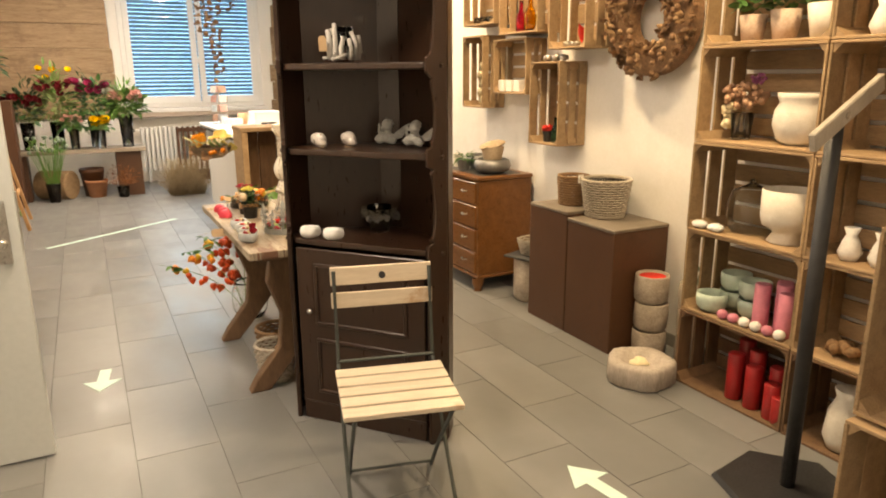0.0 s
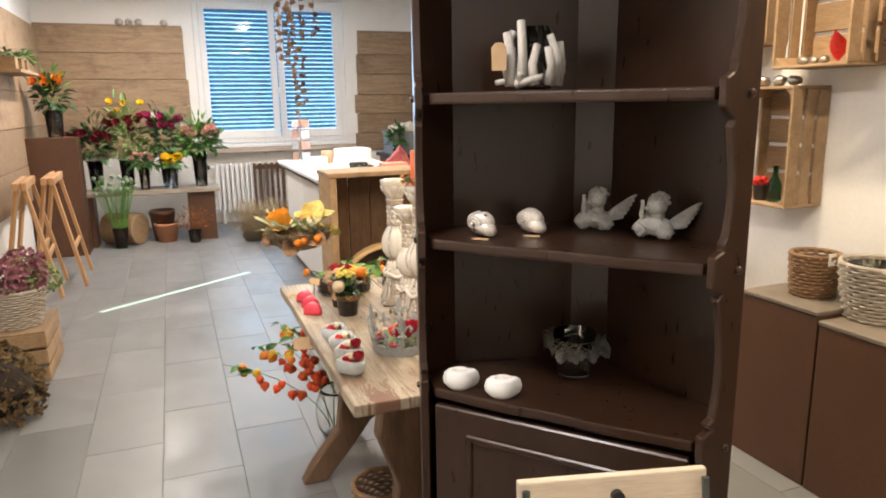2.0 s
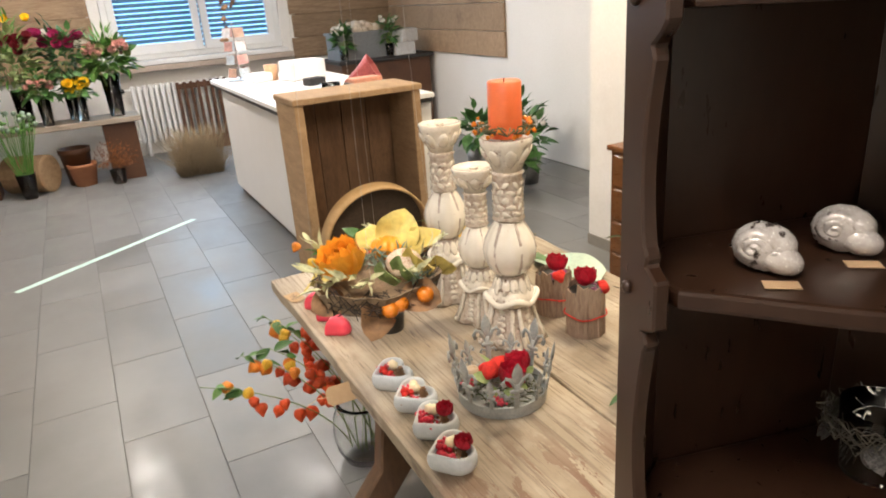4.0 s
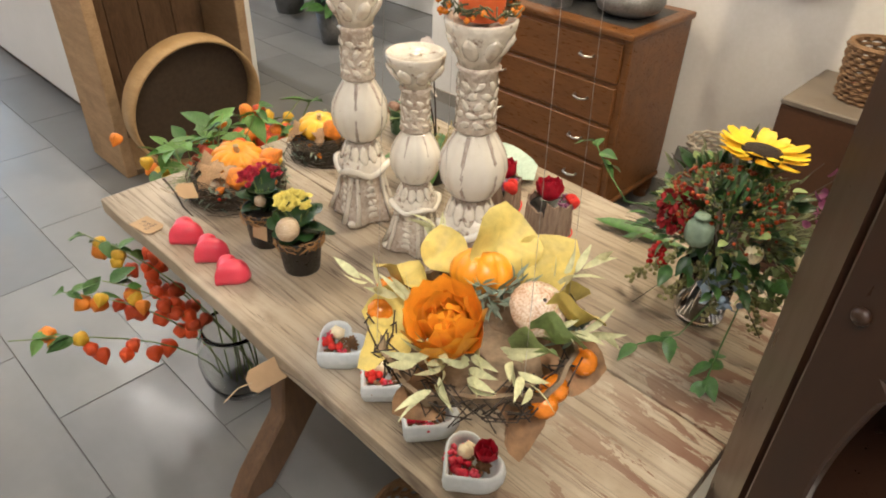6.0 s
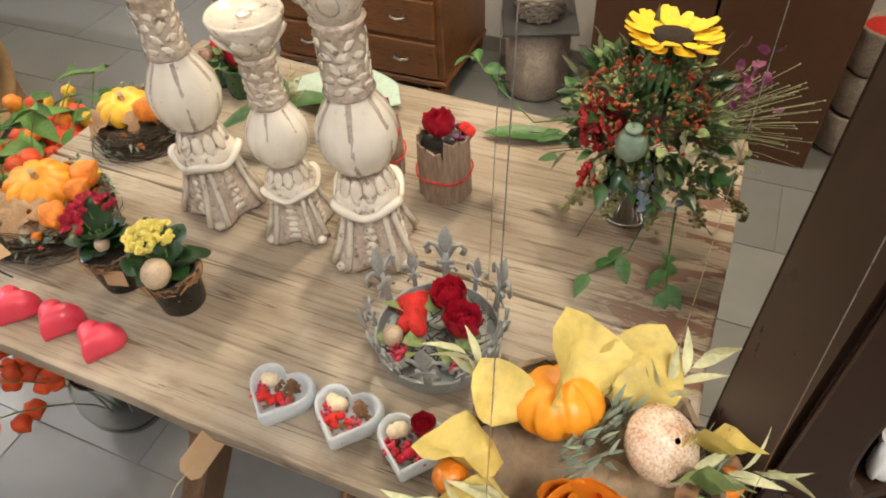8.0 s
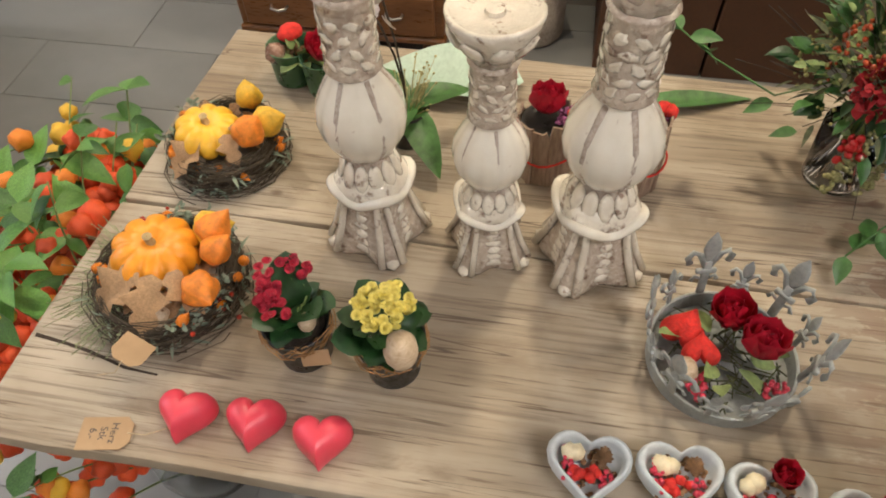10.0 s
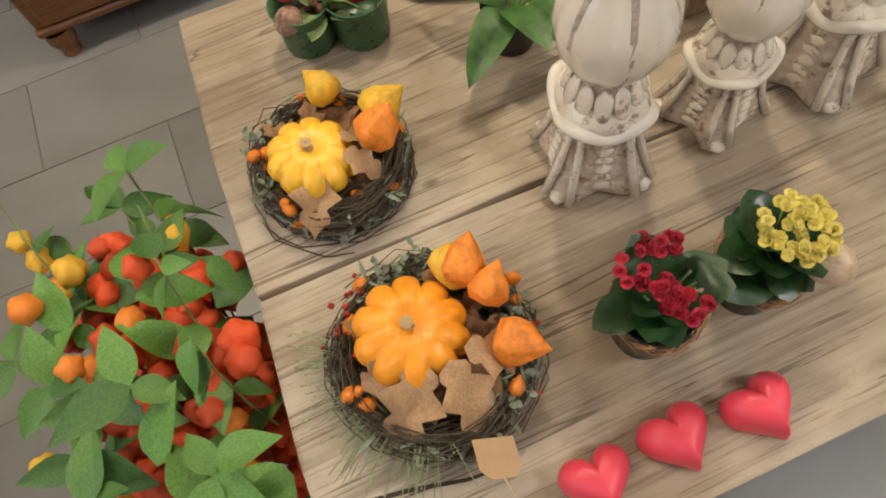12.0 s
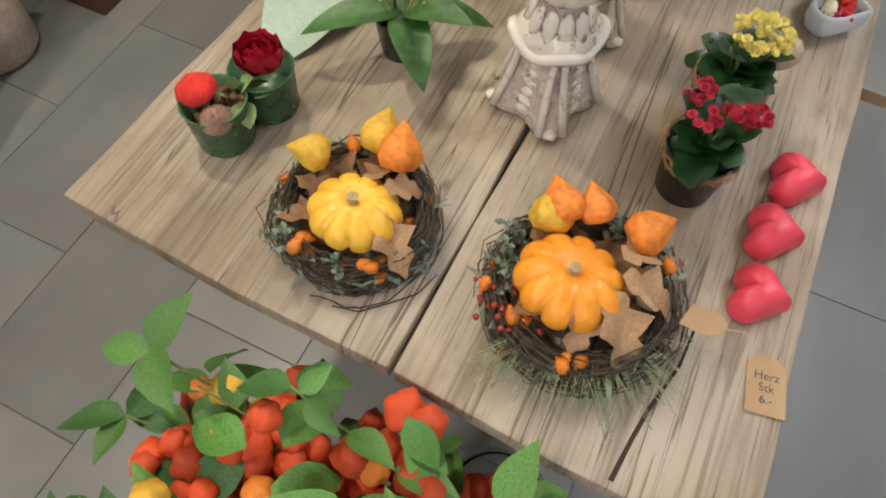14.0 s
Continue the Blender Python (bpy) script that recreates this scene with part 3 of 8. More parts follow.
# ---- sales counter and the crate box at its end ----
counter = thing("sales_counter", "white sales counter with a black-edged white top", "counter", (0, 0, 0))
part("front_panel", box(0.60, 0.64, 3.42, 5.75, 0.06, 0.93, 0.003), WHITEPAINT, counter)
part("side_panel", box(0.64, 1.45, 3.42, 3.45, 0.06, 0.93, 0.003), WHITEPAINT, counter)
part("kick_board", box(0.64, 0.66, 3.46, 5.75, 0.0, 0.06), BROWNBOX, counter)
part("worktop", box(0.53, 1.45, 3.36, 5.8, 0.955, 0.985, 0.003), WHITEPAINT, counter)
part("worktop_edge", box(0.535, 1.44, 3.365, 5.79, 0.93, 0.954, 0.003), BLACK, counter, "black edge under the worktop")
crb = thing("wooden_box", "tall open-fronted box of old brown boards standing on end", "box", (0.46, 3.0, 0))
BW, BD, BH = 0.72, 0.36, 1.10
part("side_board", box(0, 0.05, 0, BD, 0, BH - 0.035, 0.004), CRATE, crb)
part("side_board", box(BW - 0.05, BW, 0, BD, 0, BH - 0.035, 0.004), CRATE, crb)
part("top_board", box(-0.01, BW + 0.01, -0.01, BD, BH - 0.034, BH, 0.005), CRATE, crb)
part("bottom_board", box(0.05, BW - 0.05, 0, BD, 0, 0.03, 0.003), CRATE, crb)
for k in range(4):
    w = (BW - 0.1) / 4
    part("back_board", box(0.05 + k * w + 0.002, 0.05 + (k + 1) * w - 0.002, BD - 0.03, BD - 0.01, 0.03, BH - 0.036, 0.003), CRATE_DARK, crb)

# ---- plants and small-thing builders ----
class Heap:
    """Collects many small pieces into one mesh."""

    def __init__(self):
        self.v, self.f, self.n, self.k = [], [], 0, 0

    def add(self, shape, m):
        self.k = self.k + 1
        v, f = shape
        a = np.array(m)
        self.v.append(v @ a[:3, :3].T + a[:3, 3])
        self.f += [tuple(i + self.n for i in face) for face in f]
        self.n += len(v)
        return self

    def done(self, name, material, parent=None, label="", smooth=True):
        me = bpy.data.meshes.new(name)
        me.from_pydata(np.concatenate(self.v).tolist() if self.v else [], [], self.f)
        me.materials.append(material)
        if smooth:
            me.shade_smooth()
        ob = new(name, me)
        if parent is not None:
            ob.parent = parent
        if self.k > 25 and parent is not None:
            tagged(ob, kind="stuff")
        return tagged(ob, label) if label else ob


class Pieces:
    """Makes each small piece an object of its own, on shared meshes."""

    def __init__(self, name, material, parent, label=""):
        self.name, self.material, self.parent, self.label, self.seen = name, material, parent, label, {}

    def add(self, shp, m):
        if id(shp) not in self.seen:
            me = bpy.data.meshes.new(self.name)
            me.from_pydata(shp[0].tolist(), [], shp[1])
            me.materials.append(self.material)
            me.shade_smooth()
            self.seen[id(shp)] = me
        ob = new(self.name, self.seen[id(shp)])
        ob.parent = self.parent
        ob.matrix_basis = m
        if self.label:
            tagged(ob, self.label)
        return self


def shape(bm):
    bm.verts.ensure_lookup_table()
    bm.verts.index_update()
    s = np.array([v.co[:] for v in bm.verts]), [tuple(v.index for v in f.verts) for f in bm.faces]
    bm.free()
    return s


def leaf(L, W, fold=0.25, droop=0.3, n=6, tip=1.0, wave=0.0, lobes=0.0):
    """A pointed leaf along +x with a folded midrib."""
    vs = []
    for i in range(n + 1):
        s = i / n
        w = W / 2 * (math.sin(math.pi * min(s ** 0.75, 1)) ** tip) * (1 + lobes * math.sin(s * 19)) + 0.0004
        x, z = L * s, -droop * L * s * s
        for k in (-1, -0.5, 0, 0.5, 1):
            vs.append((x, w * k, z + fold * w * abs(k) + wave * w * math.sin(9 * s + 3 * k)))
    return shape(from_grid(vs, 5, n + 1, False))


def petal(L, W, cup=0.5, n=4):
    vs = []
    for i in range(n + 1):
        s = i / n
        w = W / 2 * math.sin(math.pi * (0.15 + 0.75 * s)) ** 0.7
        for k in (-1, -0.5, 0, 0.5, 1):
            vs.append((L * s - 0.25 * L * s * s, w * k, cup * L * s * s * 1.1 + cup * 0.35 * w * k * k * 1.6))
    return shape(from_grid(vs, 5, n + 1, False))


def rot(rx, ry, rz, s=1.0, at=(0, 0, 0)):
    return pose(*at, rx, ry, rz) @ Matrix.Scale(s, 4)


def rose_heap(h, at, r, tilt=(0, 0, 0), rings=5):
    base = pose(*at, *tilt)
    pt = petal(1.0, 1.25, 0.9)
    for k in range(rings):
        s = k / (rings - 1)
        n = 3 + k
        for i in range(n):
            a = 360 * i / n + 47 * k + rng.uniform(-8, 8)
            lift = 72 - 62 * s
            h.add(pt, base @ pose(0, 0, 0, 0, 0, a) @ pose(r * 0.12 * s, 0, r * (0.28 - 0.2 * s), rng.uniform(-8, 8), -lift, 0) @ Matrix.Scale(r * (0.46 + 0.54 * s), 4))
    return h


def pumpkin_shape(r, hgt, ribs=9, depth=0.12):
    prof = []
    for i in range(13):
        a = -math.pi / 2 + math.pi * i / 12
        prof.append((max(r * math.cos(a) ** 0.8 if math.cos(a) > 0 else 0, 0.002), hgt * (0.5 + 0.5 * math.sin(a)) - (0.18 * hgt if i == 12 else 0)))
    return shape(lathe(prof, ribs * 8, lambda a, z: 1 - depth * 1.5 * (1 - abs(math.cos(ribs * a / 2)) ** 0.45), True, True))


def lantern_shape(r):
    prof = [(0.15 * r, 0), (0.75 * r, 0.15 * r), (1.0 * r, 0.7 * r), (0.85 * r, 1.3 * r), (0.4 * r, 1.9 * r), (0.02 * r, 2.4 * r)]
    return shape(lathe(prof, 20, lambda a, z: 0.92 + 0.22 * abs(math.cos(2.5 * a)) ** 1.5 + 0.04 * math.sin(7 * z / r + 3 * a), True, True))


def ball_shape(r, sub=1):
    return shape(blob(r, r, r, sub))


def hip_shape(r):
    return shape(lathe([(0.2 * r, 0), (0.8 * r, 0.3 * r), (r, 1.0 * r), (0.8 * r, 1.8 * r), (0.3 * r, 2.3 * r), (0.25 * r, 2.6 * r)], 10, None, True, True))


def curve_pts(p0, p1, sag, n=6, side=(0, 0, 0)):
    p0, p1, side = Vector(p0), Vector(p1), Vector(side)
    return [p0.lerp(p1, i / n) + (Vector((0, 0, sag)) + side) * math.sin(math.pi * i / n) for i in range(n + 1)]


def plain(name, c, rough=0.5, var=0.25, scale=60, **k):
    return surface(name, tuple(v * (1 - var) for v in c), tuple(min(v * (1 + var), 1) for v in c), scale, rough, fine=3, **k)


LEAF = plain("leaf_green", (0.055, 0.14, 0.03), 0.45, 0.45, 25)
LEAF_LIGHT = plain("fresh_leaf_green", (0.10, 0.225, 0.04), 0.45, 0.4, 25, per_object=0.3)
LEAF_DARK = plain("deep_leaf_green", (0.02, 0.06, 0.016), 0.35, 0.4, 25)
LEAF_GREY = plain("grey_green_leaf", (0.22, 0.27, 0.20), 0.7, 0.25, 40)
LEAF_BROWN = plain("dry_brown_leaf", (0.25, 0.14, 0.065), 0.75, 0.45, 25)
LEAF_YELLOW = plain("yellow_ginkgo_leaf", (0.60, 0.47, 0.12), 0.6, 0.25, 25)
LEAF_TAN = plain("tan_dry_leaf", (0.40, 0.25, 0.13), 0.7, 0.3, 25)
OAT = plain("pale_oat", (0.50, 0.50, 0.28), 0.7, 0.25, 60)
TWIG = plain("dark_twig", (0.045, 0.032, 0.022), 0.8, 0.4, 60)
TWIG_GREEN = plain("mossy_twig", (0.10, 0.11, 0.05), 0.8, 0.4, 60)
STEM = plain("green_stem", (0.16, 0.22, 0.06), 0.5, 0.3, 40)
LANTERN = plain("orange_lantern", (0.62, 0.075, 0.012), 0.55, 0.45, 40, sss=0.1, per_object=0.35)
LANTERN_OR = plain("pale_orange_lantern", (0.80, 0.24, 0.02), 0.55, 0.35, 40, sss=0.1)
LANTERN_YE = plain("yellow_lantern", (0.72, 0.44, 0.03), 0.55, 0.25, 40, sss=0.1)
PUMPKIN = plain("orange_pumpkin", (0.86, 0.33, 0.012), 0.38, 0.15, 20)
PUMPKIN_Y = plain("yellow_pumpkin", (0.86, 0.50, 0.03), 0.38, 0.15, 20)
HIP = plain("orange_rosehip", (0.70, 0.21, 0.012), 0.25, 0.3, 30)
BERRY = plain("red_berry", (0.36, 0.035, 0.015), 0.3, 0.4, 60)
ROSE_RED = plain("crimson_rose", (0.40, 0.004, 0.022), 0.55, 0.35, 30)
ROSE_ORANGE = plain("orange_rose", (0.95, 0.38, 0.02), 0.5, 0.2, 30)
FELT_RED = plain("red_felt_heart", (0.62, 0.03, 0.02), 0.9, 0.25, 80, bump=0.6)
PINKBUD = plain("pink_red_bud", (0.60, 0.05, 0.09), 0.5, 0.35, 60)
YELLOWBUD = plain("yellow_blossom", (0.86, 0.77, 0.24), 0.5, 0.15, 60)
HEARTWAX = plain("coral_red_wax", (0.72, 0.06, 0.10), 0.38, 0.1, 12, sss=0.2)
STONEWARE = surface("pale_grey_ceramic", (0.52, 0.56, 0.58), (0.62, 0.65, 0.67), 14, 0.6, bump=0.15, fine=8)
CREAMGLAZE = surface("antique_cream_glaze", (0.66, 0.60, 0.50), (0.76, 0.71, 0.61), 14, 0.18, bump=0.55, dist=0.006, fine=4, dirt=(0.30, 0.215, 0.165), dirt_scale=46, dirt_lo=0.57, dirt_hi=0.66, coat=0.7)
WHITEGLAZE = surface("white_glaze", (0.74, 0.69, 0.59), (0.80, 0.76, 0.67), 10, 0.14, bump=0.12, dist=0.003, fine=5, dirt=(0.46, 0.36, 0.29), dirt_scale=42, dirt_lo=0.66, dirt_hi=0.74, coat=0.8)
WASHGLAZE = surface("brown_washed_glaze", (0.42, 0.335, 0.27), (0.66, 0.59, 0.49), 30, 0.22, bump=0.7, dist=0.006, fine=3, dirt=(0.27, 0.195, 0.15), dirt_scale=60, dirt_lo=0.56, dirt_hi=0.66, coat=0.5)
BROWNGLAZE = surface("brown_grey_glaze", (0.36, 0.29, 0.24), (0.50, 0.43, 0.365), 40, 0.3, bump=0.4, dirt=(0.5, 0.44, 0.36), dirt_scale=50, coat=0.4)
ZINC = surface("whitewashed_zinc", (0.30, 0.32, 0.31), (0.45, 0.47, 0.455), 30, 0.6, metal=0.3, bump=0.25, dirt=(0.22, 0.22, 0.2), dirt_scale=20)
BARK = surface("peeling_bark", (0.20, 0.13, 0.09), (0.40, 0.30, 0.22), 14, 0.85, stretch=(2, 2, 0.4), bump=0.8, dist=0.006)
KRAFT = surface("kraft_paper", (0.42, 0.28, 0.15), (0.48, 0.33, 0.19), 12, 0.8, bump=0.05)
SHELL = surface("snail_shell", (0.40, 0.29, 0.18), (0.60, 0.48, 0.34), 30, 0.35, stretch=(1, 1, 4), bump=0.2)
PEARL = surface("mother_of_pearl", (0.50, 0.46, 0.42), (0.66, 0.62, 0.58), 40, 0.2, metal=0.3, bump=0.2, dirt=(0.08, 0.06, 0.05), dirt_scale=30, dirt_lo=0.6, dirt_hi=0.64)
TWINE = plain("jute_twine", (0.50, 0.40, 0.26), 0.9, 0.2, 80)
GREENPOT = surface("green_painted_pot", (0.055, 0.135, 0.06), (0.08, 0.18, 0.085), 8, 0.3, bump=0.04)
BLACKPOT = surface("black_nursery_pot", (0.014, 0.013, 0.012), (0.024, 0.022, 0.02), 20, 0.35, bump=0.05)
SOIL = plain("dark_soil", (0.03, 0.02, 0.014), 0.95, 0.5, 80, bump=0.8)
GRASSFLUFF = plain("dry_grass_fluff", (0.32, 0.36, 0.20), 0.8, 0.3, 60)
SUNFLOWER = plain("sunflower_petal", (0.88, 0.60, 0.012), 0.5, 0.12, 30)
HYDR_BLUE = plain("blue_hydrangea", (0.28, 0.36, 0.46), 0.6, 0.25, 50)
HYDR_PLUM = plain("plum_hydrangea", (0.24, 0.09, 0.11), 0.65, 0.5, 30)
HYDR_GREEN = plain("green_hydrangea", (0.25, 0.33, 0.12), 0.6, 0.35, 40)
CREAMPETAL = plain("cream_petal", (0.78, 0.68, 0.45), 0.5, 0.15, 40)
WHITEPETAL = plain("white_petal", (0.78, 0.75, 0.70), 0.5, 0.1, 40)
MAUVE = plain("mauve_blossom", (0.30, 0.08, 0.20), 0.5, 0.35, 40)
PINKPETAL = plain("pale_pink_blossom", (0.70, 0.40, 0.36), 0.5, 0.25, 40)
POPPY = plain("blue_green_poppy_head", (0.22, 0.30, 0.22), 0.6, 0.15, 40)
WAXORANGE = plain("orange_candle_wax", (0.78, 0.17, 0.05), 0.4, 0.1, 12, sss=0.3)
TZ = TBZ + 0.0005
LF = leaf(1, 0.55, 0.3, 0.25)
LFN = leaf(1, 0.22, 0.25, 0.3)
LFR = leaf(1, 0.75, 0.25, 0.2, tip=0.7)
GINKGO = leaf(1, 0.9, 0.35, 0.1, n=8, tip=0.6, wave=0.25)
OAKLEAF = leaf(1, 0.55, 0.35, 0.25, n=12, lobes=0.35, wave=0.2)
BALL = ball_shape(1.0)
HIPS = hip_shape(1.0)
LANT = lantern_shape(1.0)


def leaves(h, shp, n, centre, spread, size, up=0.5, r=rng):
    """Scatters leaves pointing outward from a centre."""
    for _ in range(n):
        a, e = r.uniform(0, 360), r.uniform(-20, 75) * up
        k = r.uniform(0.3, 1.0)
        d = Vector((math.cos(radians(a)) * math.cos(radians(e)), math.sin(radians(a)) * math.cos(radians(e)), math.sin(radians(e))))
        p = Vector(centre) + Vector((d.x * spread[0], d.y * spread[1], d.z * spread[2])) * k
        h.add(shp, pose(*p, r.uniform(-40, 40), -e + r.uniform(-25, 25), a + r.uniform(-35, 35)) @ Matrix.Scale(size * r.uniform(0.6, 1.2), 4))
    return h


def balls(h, shp, n, centre, spread, size, r=rng, shell=False):
    for _ in range(n):
        d = Vector((r.gauss(0, 1), r.gauss(0, 1), r.gauss(0, 1))).normalized() * (1 if shell else r.uniform(0.2, 1) ** 0.5)
        if shell and d.z < -0.3:
            d.z *= -1
        p = Vector(centre) + Vector((d.x * spread[0], d.y * spread[1], d.z * spread[2]))
        h.add(shp, pose(*p, r.uniform(0, 360), r.uniform(0, 360), 0) @ Matrix.Scale(size * r.uniform(0.7, 1.2), 4))
    return h


def heart_outline(s, n=32, soft=0.0):
    pts = []
    for i in range(n):
        t = 2 * math.pi * i / n
        x = 16 * math.sin(t) ** 3
        y = 13 * math.cos(t) - 5 * math.cos(2 * t) - 2 * math.cos(3 * t) - math.cos(4 * t)
        pts.append(((x / 17 * (1 - soft) + soft * 0.88 * math.sin(t)) * s, ((y + 2.5) / 17 * (1 - soft) + soft * 0.80 * math.cos(t)) * s))
    return pts


# solid wax hearts, lying in a row
def heart_body(s, hgt):
    vs, n = [], 32
    o = heart_outline(s, n, 0.14)
    for k, z in ((0.90, 0.0), (1.0, 0.12), (1.0, 0.3), (0.93, 0.6), (0.78, 0.82), (0.5, 0.97), (0.2, 1.0)):
        vs += [(x * k, y * k, z * hgt) for x, y in o]
    return from_grid(vs, n, 7, True, True, True)


for x, y, a in ((-0.027, 1.281, 90), (-0.023, 1.189, 95), (-0.032, 1.097, 99)):
    hrt = solo("heart_candle", heart_body(0.041, 0.043), HEARTWAX, "coral red wax heart lying on the table", "heart", (x, y, TZ), a - 180, "red hearts", smooth=True)


# heart-shaped bowls filled with dried flowers
def heart_bowl():
    vs, n = [], 32
    o = heart_outline(0.054, n, 0.28)
    rings = ((0.50, 0.0), (0.70, 0.002), (0.88, 0.010), (0.99, 0.022), (1.02, 0.032), (0.99, 0.041), (0.93, 0.046), (0.86, 0.045), (0.80, 0.037), (0.74, 0.026))
    for k, z in rings:
        vs += [(x * k, y * k, z) for x, y in o]
    return from_grid(vs, n, len(rings), True, True, True)


bowl_mesh = None
for i, (x, y, a) in enumerate(((-0.018, 0.770, 90), (-0.014, 0.665, 93), (-0.021, 0.563, 97), (-0.039, 0.456, 84))):
    bw = thing("heart_bowl", "pale grey ceramic heart bowl filled with dried flowers", "bowl", (x, y, TZ), a - 180, "heart bowls")
    if bowl_mesh is None:
        b = part("bowl", heart_bowl(), STONEWARE, bw, smooth=True)
        bowl_mesh = b.data
    else:
        b = new("bowl", bowl_mesh)
        b.parent = bw
    r = random.Random(20 + i)
    fill = Heap()
    balls(fill, BALL, 60, (0, 0.0, 0.028), (0.036, 0.034, 0.006), 0.004, r)
    fill.done("dried_filling", LEAF_BROWN, bw, "brown dried filling")
    cone = Heap()
    for k in range(28):
        cone.add(LFR, pose(0.016, 0.016, 0.03 + 0.0007 * k, 0, -20 - k, k * 137) @ Matrix.Scale(0.013 - 0.0002 * k, 4))
    cone.done("small_cone", LEAF_BROWN, bw)
    red = Heap()
    if i in (2, 3):
        rose_heap(red, (0.012, 0.022, 0.038), 0.022, (0, 0, 0), 4)
    balls(red, BALL, 10, (-0.006, -0.012, 0.037), (0.018, 0.014, 0.006), 0.007, r)
    red.done("red_petals", ROSE_RED if i > 1 else FELT_RED, bw, "crimson dried petals")
    wt = Heap()
    balls(wt, BALL, 3, (-0.018, 0.012, 0.040), (0.010, 0.010, 0.004), 0.012, r)
    wt.done("white_shell", CREAMPETAL, bw, "cream shells")
    pk = Heap()
    balls(pk, BALL, 26, (-0.026, 0.0, 0.038), (0.008, 0.026, 0.006), 0.0036, r)
    balls(pk, BALL, 14, (0.02, -0.01, 0.036), (0.01, 0.012, 0.005), 0.0036, r)
    pk.done("pink_berry", PINKBUD, bw)


# carved candlesticks
def candlestick(x, y, hgt, rz, scale=1.0, top_r=0.062):
    cs = thing("candlestick", "carved antique cream ceramic candlestick with brown crackle", "candlestick", (x, y, TZ), rz, "cream candlesticks")
    k, s = hgt, scale

    def feet(a, z):
        u = abs(math.cos(2 * a)) ** 2.0
        f = max(0, 1 - z / (0.17 * k))
        return 1 + 0.42 * u * f ** 0.8 - 0.10 * f * (1 - u)

    base = [(0.060, 0), (0.064, 0.008), (0.062, 0.02), (0.056, 0.05), (0.050, 0.08), (0.047, 0.105), (0.050, 0.118)]
    bz = 0.118
    part("foot", lathe([(r_ * s, z) for r_, z in base], 48, feet, True, True), WASHGLAZE, cs, smooth=True)
    ridge = Heap()
    for i in range(4):
        a = radians(90 * i)
        d = Vector((math.cos(a), math.sin(a), 0))
        for off in (-0.22, 0.22):
            pts = [(math.cos(a + off * q) * rr * s, math.sin(a + off * q) * rr * s, z) for rr, z, q in ((0.088, 0.012, 1), (0.070, 0.05, 0.9), (0.057, 0.09, 0.8), (0.053, 0.112, 0.7))]
            ridge.add(shape(tube(pts, 0.0075 * s, 7, 0.7)), Matrix())
        ridge.add(shape(blob(0.013, 0.013, 0.009, 1)), pose(d.x * 0.082 * s, d.y * 0.082 * s, 0.012))
        m = a + math.pi / 4
        for q in range(6):
            ridge.add(shape(blob(0.006, 0.016 - 0.0016 * q, 0.008, 2, 0.5, q, 6)), pose(math.cos(m) * (0.055 - 0.002 * q) * s, math.sin(m) * (0.055 - 0.002 * q) * s, 0.022 + 0.015 * q, 0, -8, math.degrees(m)))
    ridge.done("scroll_ridge", CREAMGLAZE, cs)
    collar = [(0.048, bz - 0.008), (0.058, bz + 0.000), (0.062, bz + 0.010), (0.059, bz + 0.020), (0.052, bz + 0.030), (0.046, bz + 0.036)]
    neck = [(0.047, bz + 0.027), (0.044, bz + 0.045), (0.034, bz + 0.062), (0.033, bz + 0.068)]
    part("neck", lathe([(r_ * s, z) for r_, z in neck], 32, None, True, True), BROWNGLAZE, cs, smooth=True)
    lip = []
    for i in range(56):
        a = 2 * math.pi * i / 56
        rr = 0.0615 * s * (1 + 0.09 * math.cos(4 * a))
        lip.append((math.cos(a) * rr, math.sin(a) * rr, bz + 0.008 + 0.009 * math.cos(4 * a)))
    part("collar_lip", tube(lip, 0.0085 * s, 10, 1.0, True), WHITEGLAZE, cs, smooth=True)
    part("collar", lathe([(r_ * s, z) for r_, z in collar], 48, lambda a, z: 1 + 0.07 * math.cos(4 * a), True, True), CREAMGLAZE, cs, smooth=True)
    acan = Heap()
    for i in range(12):
        a = 2 * math.pi * i / 12
        acan.add(shape(blob(0.0045, 0.0118, 0.024, 2, 0.15, i)), pose(math.cos(a) * 0.0445 * s, math.sin(a) * 0.0445 * s, bz + 0.044, 0, -20, math.degrees(a)) @ Matrix.Scale(s, 4))
    acan.done("leaf_frieze", CREAMGLAZE, cs)
    z0 = bz + 0.068
    bulb = [(0.034, z0), (0.050, z0 + 0.014), (0.063, z0 + 0.038), (0.067, z0 + 0.062), (0.063, z0 + 0.085), (0.049, z0 + 0.110), (0.036, z0 + 0.128), (0.034, z0 + 0.134)]
    part("bulb", lathe([(r_ * s, z) for r_, z in bulb], 72, lambda a, z: 1 + 0.035 * abs(math.cos(6 * a)), True, True), WHITEGLAZE, cs, smooth=True)
    for i in range(6):
        a = 2 * math.pi * (i + 0.25) / 6
        pts = [(math.cos(a) * (r_ * s - 0.0052), math.sin(a) * (r_ * s - 0.0052), z) for r_, z in bulb[1:7]]
        part("glaze_stripe", tube(pts, 0.0075 * s, 8), BROWNGLAZE, cs, "brown glazed stripe", True)
    fl = Heap()
    for i in range(12):
        a = 2 * math.pi * (i + 0.5) / 12
        fl.add(shape(blob(0.0042, 0.0112, 0.026, 2, 0.1, i)), pose(math.cos(a) * 0.046 * s, math.sin(a) * 0.046 * s, z0 + 0.106, 0, -26, math.degrees(a)) @ Matrix.Scale(s, 4))
    fl.done("fluted_leaves", CREAMGLAZE, cs)
    z1 = z0 + 0.134
    z2 = k - 0.075
